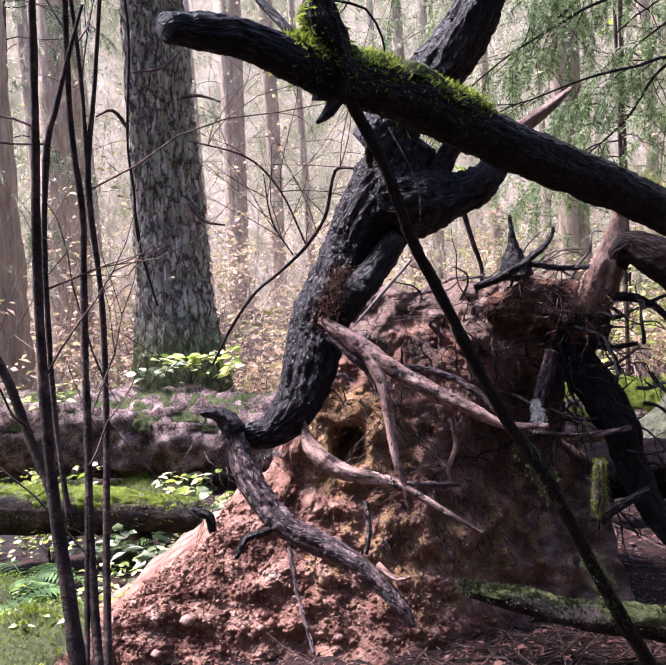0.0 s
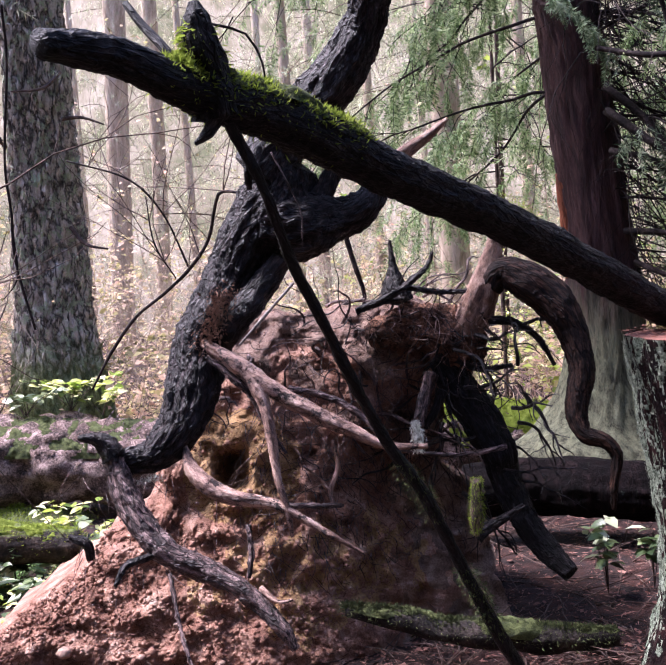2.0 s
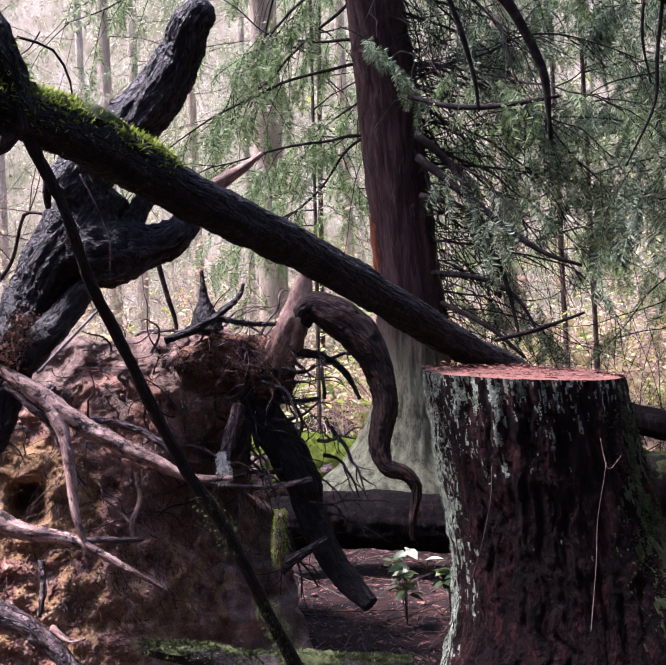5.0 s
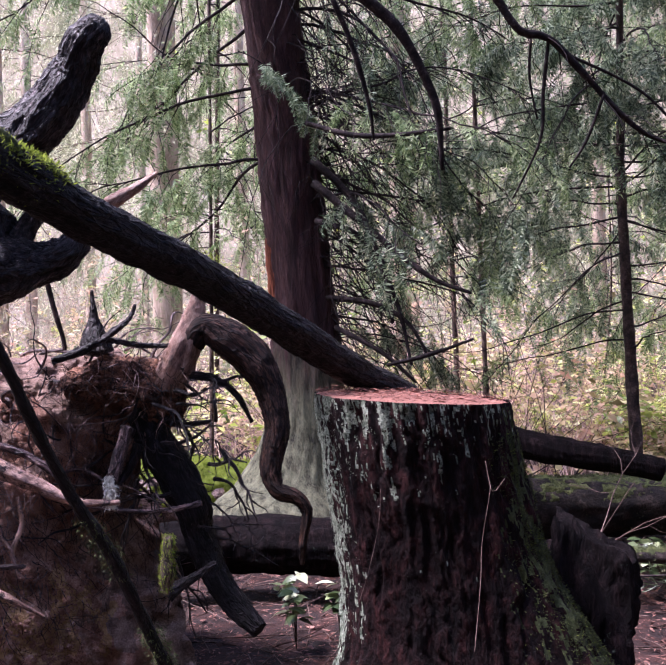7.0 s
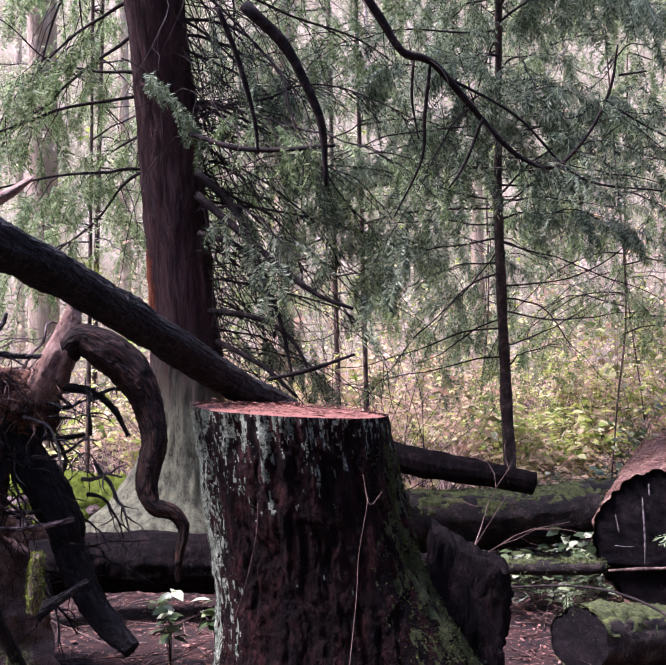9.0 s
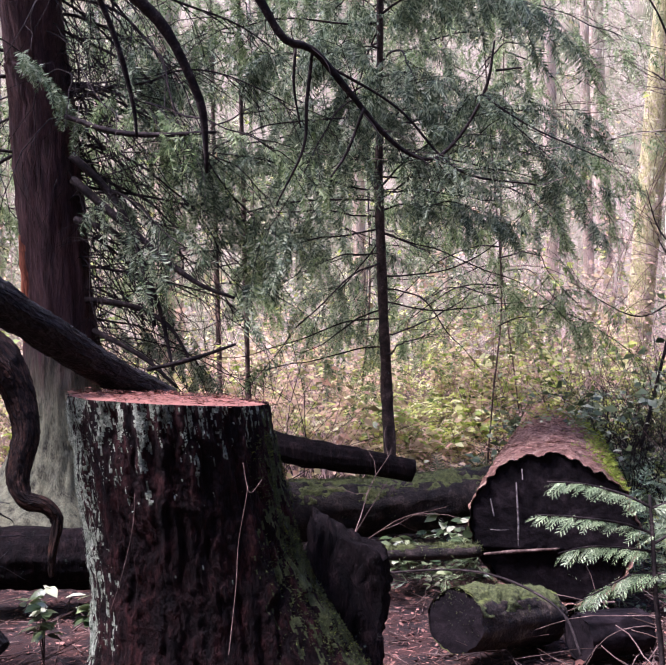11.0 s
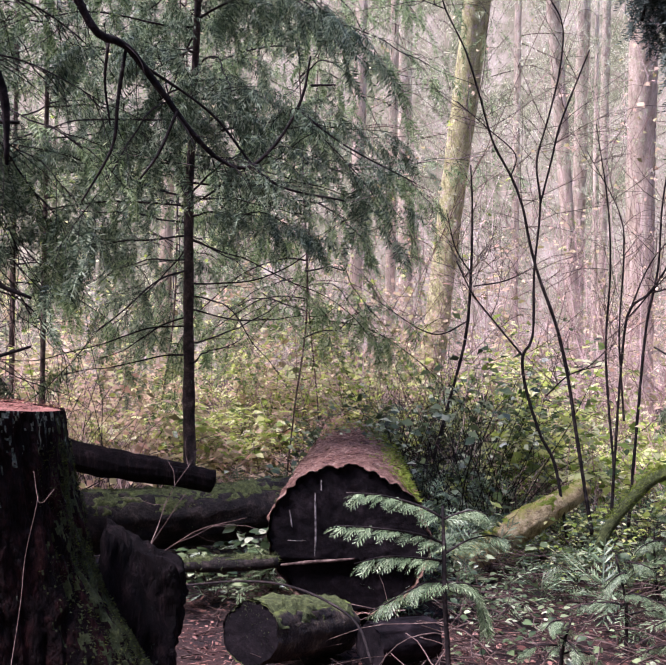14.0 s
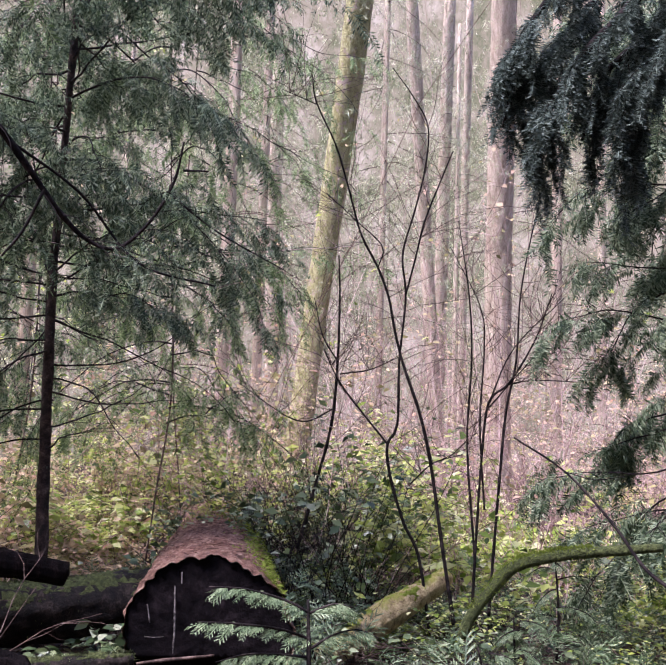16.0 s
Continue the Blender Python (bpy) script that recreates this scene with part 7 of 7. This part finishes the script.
# cedar seedling with fronds across the sawn log
seed = thing("cedar_seedling", (2.043, 3.537, 0), "small cedar seedling with silvery-green fronds", "seedling")
part("stem", tube([(1.668, 2.884, 0.275, 0.011), (1.663, 2.893, 0.446, 0.009), (1.65, 2.898, 0.619, 0.009), (1.664, 2.934, 0.785, 0.008), (1.672, 2.963, 0.942, 0.005)], 8, 0.03, 0.1), m_twig, seed)
for rows in ([(1.675, 2.953, 0.899, 0.005), (1.593, 2.983, 0.942, 0.005), (1.465, 3.02, 0.98, 0.003), (1.34, 3.056, 0.99, 0.002)], [(1.673, 2.936, 0.814, 0.005), (1.572, 2.975, 0.849, 0.005), (1.409, 3.004, 0.874, 0.003), (1.289, 3.026, 0.883, 0.002)], [(1.667, 2.926, 0.757, 0.005), (1.552, 2.968, 0.77, 0.003), (1.452, 2.995, 0.771, 0.003), (1.356, 3.012, 0.751, 0.002)],
             [(1.665, 2.909, 0.688, 0.005), (1.593, 2.926, 0.689, 0.003), (1.49, 2.943, 0.642, 0.003), (1.392, 2.954, 0.595, 0.002)], [(1.665, 2.909, 0.688, 0.005), (1.747, 2.881, 0.675, 0.003), (1.782, 2.859, 0.591, 0.003), (1.784, 2.836, 0.524, 0.002)], [(1.67, 2.931, 0.785, 0.005), (1.753, 2.917, 0.828, 0.003), (1.842, 2.9, 0.84, 0.003), (1.904, 2.866, 0.814, 0.002)],
             [(1.675, 2.953, 0.899, 0.005), (1.762, 2.932, 0.928, 0.003), (1.837, 2.918, 0.911, 0.002)]):
    leafy_frond(rows, seed, 56, 0.083)


def seedling(x, y, height, reach, count):
    """A small cedar: thin stem and drooping fronds to all sides."""
    z = ground_z(x, y)
    t = thing("cedar_seedling", (x, y, z), "small cedar seedling with pale drooping fronds", "seedling", "cedar seedlings")
    part("stem", tube([(x, y, z - 0.03, 0.010), (x + rng.normal(0, 0.02), y + rng.normal(0, 0.02), z + height * 0.5, 0.008), (x + rng.normal(0, 0.04), y + rng.normal(0, 0.04), z + height, 0.004)], 8, 0.03, 0.1), m_twig, t)
    for k in range(count):
        h = height * (0.35 + 0.65 * (k + 0.5) / count)
        ln = reach * (1.25 - 0.75 * h / height) * rng.uniform(0.75, 1.2)
        p = bough((x, y, z + h), (math.cos(k * 2.4), math.sin(k * 2.4), 0.35), ln, 1.0, 0.005, 4, 0.1)
        leafy_frond(np.column_stack([p, np.linspace(0.005, 0.002, len(p))]), t, 30, 0.075)


for x, y, h, reach, count in ((3.22, 3.82, 0.5, 0.34, 6), (3.08, 3.2, 0.52, 0.36, 7), (2.66, 3.6, 0.3, 0.26, 5), (3.3, 5.95, 0.55, 0.34, 6), (4.05, 4.5, 0.5, 0.34, 6), (4.75, 4.9, 0.75, 0.42, 8), (3.0, 5.15, 0.4, 0.3, 5)):
    seedling(x, y, h, reach, count)


# ---- underbrush and distance ----
def brush(name, sectors, mats, label):
    """Thin bare stems and small leaves over sectors (azimuths, distances, height, stems, leaves, leaf size)."""
    t = tagged(thing(name, (0, 0, 0), label, "underbrush"), kind="stuff")
    for (a0, a1, d0, d1, h, n, leaves, size), (m_stem, m_lv) in zip(sectors, mats):
        n = int(n * 0.42)
        a, d = np.radians(rng.uniform(a0, a1, n)), rng.uniform(d0, d1, n)
        clump = np.array([noise.noise(Vector((d_ * math.sin(a_) * 0.5, d_ * math.cos(a_) * 0.5, 5))) for a_, d_ in zip(a, d)])
        x, y = d * np.sin(a), d * np.cos(a)
        z = np.array([ground_z(i, j) for i, j in zip(x, y)]) - 0.02
        ln = h * rng.uniform(0.45, 1.15, n) * (1 + 0.9 * clump)
        w = np.stack([rng.normal(0, 0.4, n), rng.normal(0, 0.4, n), np.ones(n)], 1)
        main = strands(np.stack([x, y, z], 1), w, ln, rng.uniform(-0.1, 0.9, n), 5)
        side = []
        for _ in range(3):
            i = rng.integers(2, 5, n)
            st = main[np.arange(n), i]
            side.append(strands(st, w * 0.5 + rng.normal(0, 0.8, (n, 3)), ln * rng.uniform(0.15, 0.45, n), rng.uniform(-0.4, 0.4, n), 2, 0.25))
        side = np.concatenate(side)
        tagged(part("stem_growth", join([wires(main, 0.0055, 0.0015), wires(side, 0.0026, 0.0009)]), m_stem, t), kind="stuff")
        pl = np.concatenate([main[:, 2:].reshape(-1, 3), side[:, 1:].reshape(-1, 3)])
        at = pl[rng.integers(0, len(pl), leaves * 3)] + rng.normal(0, 0.07, (leaves * 3, 3))
        lump = np.array([noise.noise(Vector(q * 1.1)) + 0.6 * noise.noise(Vector(q * 3.5)) for q in at])
        at = at[np.argsort(-lump + rng.normal(0, 0.06, len(lump)))[:leaves]]
        tagged(part("leafage", stamp(([(0, 0, 0), (-0.3, 0.5, 0.08), (0, 1, -0.1), (0.3, 0.5, 0.08)], [(0, 3, 2, 1)]), at, scatter_dirs(leaves, 1.0, 0.1), ups(leaves, 0.7), (0.35 + rng.exponential(0.5, leaves)).clip(0.3, 1.5) * size), m_lv, t, smooth=False), kind="stuff")
    return t


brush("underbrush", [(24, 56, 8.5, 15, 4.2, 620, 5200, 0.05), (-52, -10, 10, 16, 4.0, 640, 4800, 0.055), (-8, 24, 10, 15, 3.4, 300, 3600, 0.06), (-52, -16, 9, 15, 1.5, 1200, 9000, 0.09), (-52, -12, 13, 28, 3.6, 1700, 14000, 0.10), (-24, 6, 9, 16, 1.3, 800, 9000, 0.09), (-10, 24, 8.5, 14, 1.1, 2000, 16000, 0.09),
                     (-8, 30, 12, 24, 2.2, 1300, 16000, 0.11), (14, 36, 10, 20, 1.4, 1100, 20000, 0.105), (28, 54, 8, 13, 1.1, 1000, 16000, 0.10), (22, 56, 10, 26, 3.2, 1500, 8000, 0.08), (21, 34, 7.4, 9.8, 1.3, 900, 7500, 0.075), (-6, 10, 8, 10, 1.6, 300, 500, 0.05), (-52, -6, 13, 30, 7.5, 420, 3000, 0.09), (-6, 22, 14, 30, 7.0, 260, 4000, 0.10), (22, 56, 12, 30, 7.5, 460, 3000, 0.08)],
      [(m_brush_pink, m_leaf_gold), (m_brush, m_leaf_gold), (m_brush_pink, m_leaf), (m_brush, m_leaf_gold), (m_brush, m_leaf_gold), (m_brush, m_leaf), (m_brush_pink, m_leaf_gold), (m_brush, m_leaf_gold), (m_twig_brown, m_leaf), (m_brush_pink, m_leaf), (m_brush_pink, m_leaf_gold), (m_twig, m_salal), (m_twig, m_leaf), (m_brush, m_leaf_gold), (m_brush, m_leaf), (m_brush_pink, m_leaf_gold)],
      "dry bare brush with yellow-green leaves")


# ---- litter ----
def litter():
    n = 60000
    a, d = np.radians(rng.uniform(-42, 44, n)), 3.2 + 5.3 * rng.uniform(0, 1, n) ** 1.5
    x, y = d * np.sin(a), d * np.cos(a)
    z = np.array([ground_z(i, j) for i, j in zip(x, y)]) + rng.uniform(0.0, 0.015, n)
    ob = shape("needle_litter", *stamp(([(0, 0, 0), (-0.07, 0.5, 0.02), (0, 1, 0), (0.07, 0.5, 0.02)], [(0, 3, 2, 1)]), np.stack([x, y, z], 1), scatter_dirs(n, 0.35, 0), ups(n), rng.uniform(0.012, 0.05, n)), m_needles, smooth=False)
    tagged(ob, "red-brown fallen needles and twigs on the ground", "litter", kind="stuff")
    n = 6500
    a, d = np.radians(rng.uniform(-24, 44, n)), 3.3 + 4.0 * rng.uniform(0, 1, n) ** 1.3
    x, y = d * np.sin(a), d * np.cos(a)
    z = np.array([ground_z(i, j) for i, j in zip(x, y)]) + rng.uniform(0.004, 0.02, n)
    chip = ([(-0.4, 0, 0), (0.35, 0.1, 0.08), (0.45, 0.8, 0), (-0.1, 1, 0.12), (-0.5, 0.6, 0.02)], [(0, 1, 2, 3, 4)])
    ob = shape("bark_litter", *stamp(chip, np.stack([x, y, z], 1), scatter_dirs(n, 0.5, 0), ups(n, 0.5), 0.006 + rng.exponential(0.010, n).clip(0, 0.04)), m_needles, smooth=False)
    tagged(ob, "flakes of reddish bark and dead leaves on the ground", "litter", kind="stuff")


litter()
lich = thing("lichen_tuft", (-1.19, 3.824, 0.893), "white tuft of hanging lichen on a root", "lichen")
TUFT_LOW = [(-2.2, 3.228, 0.817, 0.009), (-2.153, 3.248, 0.825, 0.014), (-2.12, 3.267, 0.818, 0.009)]
tuft = thing("lichen_tuft", (-2.153, 3.247, 0.822), "small white lichen clump under the root elbow", "lichen")
tagged(part("tuft", tufts(TUFT_LOW, 160, 0, 1, 0.016), m_lichen, tuft), kind="stuff")
TUFT = [(-1.192, 3.831, 0.943, 0.013), (-1.183, 3.817, 0.903, 0.024), (-1.179, 3.81, 0.854, 0.02), (-1.177, 3.815, 0.82, 0.007)]
tagged(part("tuft", tufts(TUFT, 1300, 0, 1, 0.015, drop=1.8), m_lichen, lich), kind="stuff")
stick = thing("mossy_stick", (-0.973, 3.918, 0.557), "short stick wrapped in yellow-green moss", "stick")
MS = [(-0.895, 3.620, 0.754, 0.012), (-0.899, 3.620, 0.694, 0.022), (-0.905, 3.620, 0.599, 0.024), (-0.910, 3.620, 0.522, 0.010)]
part("wood", tube(MS, 12, 0.015, 0.4), m_root, stick)
tagged(part("moss", tufts(MS, 1300, 0, 1, 0.011, True, 1.2), m_moss, stick), kind="stuff")


# ---- more roots and ground cover ----
def tangle():
    """Short dark roots jutting from the upper edge of the root plate."""
    for k in range(150):
        u, v = (rng.uniform(0.2, 0.98), rng.uniform(0.7, 1.52)) if k < 105 else (rng.uniform(-0.35, 0.5), rng.uniform(0.9, 1.45))
        p0 = wall_point(u, v, soil_depth(min(u, 0.9), v, 1.45) - 0.05)
        d = U_AXIS * rng.normal(0.35, 0.8) + N_AXIS * rng.uniform(0.2, 0.9) + np.array([0, 0, rng.normal(0.1, 0.6)])
        p = bough(p0, d, rng.uniform(0.15, 0.55), rng.uniform(-0.5, 1.3), 0.01, 7, 0.3)
        r = 0.003 + rng.exponential(0.004)
        part("root", tube(np.column_stack([p, np.linspace(r, r * 0.25, len(p))]), 8, 0.02, 0.25), m_dark_bark if rng.random() < 0.25 else m_root, uprooted)


tangle()


def forked_roots():
    """Thin forking roots that hang free on the open side of the plate."""
    for _ in range(34):
        p0 = np.array([rng.uniform(-1.15, -0.75), rng.uniform(4.0, 4.15), rng.uniform(0.55, 1.5)])
        p = bough(p0, (rng.normal(0.5, 0.5), rng.normal(-0.2, 0.3), rng.normal(-0.1, 0.6)), rng.uniform(0.18, 0.45), rng.uniform(0.2, 1.6), 0.01, 8, 0.22)
        r = rng.uniform(0.004, 0.011)
        root = part("root", tube(np.column_stack([p, np.linspace(r, r * 0.3, len(p))]), 8, 0.02, 0.25), m_dark_bark, uprooted)
        for i in (3, 5, 6):
            q = bough(p[i], p[i + 1] - p[i] + rng.normal(0, 0.04, 3), rng.uniform(0.06, 0.2), 0.6, 0.01, 5, 0.25)
            part("rootlet", tube(np.column_stack([q, np.linspace(r * 0.45, 0.0015, len(q))]), 6, 0.02, 0.2), m_dark_bark, root)


forked_roots()
CLUMP = spline([(-1.495, 4.014, 1.337, 0.047), (-1.296, 4.04, 1.383, 0.104), (-1.161, 4.058, 1.383, 0.127), (-1.053, 4.083, 1.318, 0.123), (-0.975, 4.104, 1.38, 0.077), (-1.077, 4.099, 1.174, 0.097)], 0.01)


def clump_fibres(n, r, lo, hi, drop):
    """Fine roots hanging and jutting from the torn clump of soil."""
    out = []
    for _ in range(n):
        c = CLUMP[rng.integers(0, len(CLUMP))]
        d = rng.normal(0, 1, 3) + N_AXIS * 0.9
        d /= np.linalg.norm(d)
        p = c[:3] + d * c[3] * rng.uniform(0.75, 1.05)
        out.append(wire(bough(p, d + np.array([0, 0, rng.normal(-0.2, 0.5)]), rng.uniform(lo, hi), drop * rng.uniform(-0.2, 1.4), 0.01, 7, 0.42), r * rng.uniform(0.5, 1.8), r * 0.3))
    return join(out)


tagged(part("root_fibre", clump_fibres(130, 0.0024, 0.04, 0.16, 1.0), m_arch, uprooted, "matted brown root fibres"), kind="stuff")
tagged(part("root_fibre", clump_fibres(50, 0.0018, 0.08, 0.26, 1.5), m_root_pale, uprooted, "matted pale root fibres"), kind="stuff")


def cover():
    """Leafy ground cover between the logs and under the shrubs."""
    t = tagged(thing("ground_cover", (0, 0, 0), "mixed low leaves, moss and fronds covering the ground", "ground cover"), kind="stuff")
    for a0, a1, d0, d1, n, size, hmax, mat in ((20, 50, 5.2, 9, 9000, 0.048, 0.5, m_salal), (30, 50, 4.4, 6.2, 900, 0.05, 0.34, m_salal), (22, 52, 6.2, 10, 9000, 0.045, 0.5, m_leaf), (-50, -30, 4.6, 8, 2600, 0.05, 0.22, m_leaf), (-50, -31, 4.6, 8, 1600, 0.05, 0.2, m_salal),
                                               (6, 20, 5.6, 9, 2600, 0.06, 0.25, m_salal), (-16, 6, 7.4, 10, 2600, 0.06, 0.3, m_leaf)):
        a, d = np.radians(rng.uniform(a0, a1, n)), rng.uniform(d0, d1, n)
        x, y = d * np.sin(a), d * np.cos(a)
        c = np.array([noise.noise(Vector((i * 1.3, j * 1.3, 11))) for i, j in zip(x, y)])
        keep = c > 0.02
        x, y, c = x[keep], y[keep], c[keep]
        z = np.array([ground_z(i, j) for i, j in zip(x, y)]) + rng.uniform(0.01, 1, len(x)) * hmax * (0.4 + c)
        tagged(part("leafage", stamp(LEAF, np.stack([x, y, z], 1), scatter_dirs(len(x), 0.8, 0.05), ups(len(x), 0.5), rng.uniform(0.4, 1.2, len(x)) * size), mat, t, smooth=False), kind="stuff")
    n = 250
    a, d = np.radians(rng.uniform(20, 52, n)), rng.uniform(5.4, 9, n)
    st = np.stack([d * np.sin(a), d * np.cos(a), np.zeros(n)], 1)
    p = strands(st, np.stack([rng.normal(0, 0.8, n), rng.normal(0, 0.8, n), np.ones(n)], 1), rng.uniform(0.3, 0.8, n), 1.2, 6)
    pl = p[:, 2:].reshape(-1, 3)
    w = (p[:, 2:] - p[:, 1:-1]).reshape(-1, 3)
    tagged(part("spray_growth", stamp(SMALL_SPRAY, pl, w + rng.normal(0, 0.05, w.shape), ups(len(pl), 0.4), rng.uniform(0.14, 0.32, len(pl))), m_frond, t, smooth=False), kind="stuff")
    tagged(part("stem_growth", wires(p, 0.003, 0.001), m_twig_brown, t), kind="stuff")


cover()


# ---- unseen trees added around and behind the path ----
def unseen_shade_tree(x, y, r, z0, z1, spread, n, label):
    """An unseen conifer added to hold back sky light: trunk, boughs and large sprays."""
    t = thing("unseen_conifer", (x, y, 0), label, "tree", "tall conifers round the path")
    part("trunk", tube([(x, y, -0.1, r * 1.3), (x, y, 1, r), (x, y, 8, r * 0.8), (x, y, 16, r * 0.4)], 16, 0.4, 0.05, 0.06, 3), m_fir, t)
    a, z = rng.uniform(0, 2 * math.pi, n), rng.uniform(z0, z1, n)
    q = np.sqrt(rng.uniform(0.02, 1, n)) * spread * (1 - 0.6 * (z - z0) / (z1 - z0))
    pl = np.stack([x + q * np.cos(a), y + q * np.sin(a), z - 0.25 * q], 1)
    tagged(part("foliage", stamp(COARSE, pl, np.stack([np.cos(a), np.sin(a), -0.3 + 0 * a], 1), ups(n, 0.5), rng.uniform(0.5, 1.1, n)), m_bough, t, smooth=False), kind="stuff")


# Out of view; added to dim the sky light on faces towards the path.
for x, y, r, z0, z1, sp, n in ((1.5, -3.0, 0.3, 4.0, 11, 2.8, 900), (-3.2, -4.5, 0.35, 4, 12, 3.0, 900), (6.5, -2.5, 0.3, 4.5, 11, 2.6, 600), (0.3, -7, 0.35, 1.5, 12, 3.5, 1300), (4.0, -4.5, 0.3, 1.2, 11, 3.0, 1300), (-6.5, -5.5, 0.3, 1.2, 11, 3.0, 1100), (8.5, -5, 0.3, 1.2, 11, 3.0, 900), (-1.5, -5.0, 0.2, 0.8, 8, 2.2, 1000), (2.2, -4.2, 0.2, 0.6, 7, 2.0, 1000)):
    unseen_shade_tree(x, y, r, z0, z1, sp, n // 3, "unseen tall conifer added to block sky light")
# The cedar's crown above the view, added and set forward to shade the stump.
n = 900
a, z, q = rng.uniform(0, 2 * math.pi, n), rng.uniform(6.6, 11, n), np.sqrt(rng.uniform(0.02, 1, n)) * 3.0
tagged(part("unseen_upper_crown", stamp(LACE, np.stack([-0.6 + q * np.cos(a) + 0.6, 5.6 + q * np.sin(a), z - 0.2 * q], 1), np.stack([np.cos(a), np.sin(a), -0.4 + 0 * a], 1), ups(n, 0.5), rng.uniform(0.25, 0.5, n)), m_needle_dark, cedar, smooth=False), kind="stuff")


# ---- sticks and moss on the ground ----
def fallen_twigs():
    n = 1700
    a, d = np.radians(rng.uniform(-30, 45, n)), 3.4 + 4.6 * rng.uniform(0, 1, n) ** 1.4
    x, y = d * np.sin(a), d * np.cos(a)
    st = np.stack([x, y, np.array([ground_z(i, j) for i, j in zip(x, y)]) + 0.012], 1)
    w = rng.uniform(0, 2 * math.pi, n)
    p = strands(st, np.stack([np.cos(w), np.sin(w), rng.normal(0.03, 0.05, n)], 1), rng.uniform(0.1, 0.7, n), 0.02, 6, 0.1)
    k = 420
    a, d = np.radians(rng.uniform(27, 47, k)), rng.uniform(4.2, 7.5, k)
    x, y = d * np.sin(a), d * np.cos(a)
    st = np.stack([x, y, np.array([ground_z(i, j) for i, j in zip(x, y)]) + rng.uniform(0.01, 0.25, k)], 1)
    w = rng.uniform(0, 2 * math.pi, k)
    p = np.concatenate([p, strands(st, np.stack([np.cos(w), np.sin(w), rng.normal(0.0, 0.25, k)], 1), rng.uniform(0.2, 0.8, k), 0.25, 6, 0.16)])
    tagged(shape("twig_litter", *wires(p, 0.0042, 0.0014), m_twig_brown), "thin brown twigs scattered on the ground", "twigs", kind="stuff")


fallen_twigs()


def moss_cushion(at, r, h, mat_blade, label):
    x0, y0 = at[0], at[1]
    z0 = ground_z(x0, y0)
    t = thing("moss_cushion", (x0, y0, z0), label, "moss")
    v, f = [], []
    nr, na = 12, 40
    for i in range(nr):
        q = 1 - i / nr
        for k in range(na):
            a = 2 * math.pi * k / na
            rr = r * q * (1 + 0.25 * noise.noise(Vector((math.cos(a) * 1.5 + x0, math.sin(a) * 1.5 + y0, 0))))
            v.append((x0 + rr * math.cos(a), y0 + rr * math.sin(a), z0 - 0.02 + h * (1 - q * q) * (1 + 0.3 * noise.noise(Vector((rr * 9 * math.cos(a), rr * 9 * math.sin(a), x0))))))
    for i in range(nr - 1):
        for k in range(na):
            k2 = (k + 1) % na
            f.append((i * na + k, i * na + k2, (i + 1) * na + k2, (i + 1) * na + k))
    v.append((x0, y0, z0 + h))
    f.extend(((nr - 1) * na + k, (nr - 1) * na + (k + 1) % na, len(v) - 1) for k in range(na))
    part("cushion", (v, f), m_moss_dull, t)
    n = int(5000 * r * r) + 300
    p = np.array(v)[rng.integers(0, len(v), n)] + rng.normal(0, 0.012, (n, 3))
    tagged(part("moss", stamp(blade(0.25), p, np.stack([rng.normal(0, 0.6, n), rng.normal(0, 0.6, n), np.ones(n)], 1), rng.normal(0, 1, (n, 3)), rng.uniform(0.015, 0.04, n)), mat_blade, t), kind="stuff")


for at, r, h in (((-3.393, 3.028, 0), 0.45, 0.16), ((-4.09, 3.296, 0), 0.4, 0.12), ((-6.314, 5.796, 0), 0.7, 0.18), ((-4.85, 5.561, 0), 0.5, 0.12), ((4.253, 5.927, 0), 0.5, 0.15), ((4.147, 6.374, 0), 0.6, 0.15), ((-1.474, 7.377, 0.381), 0.7, 0.2)):
    moss_cushion(at, r, h, m_moss, "cushion of yellow-green moss on the ground")
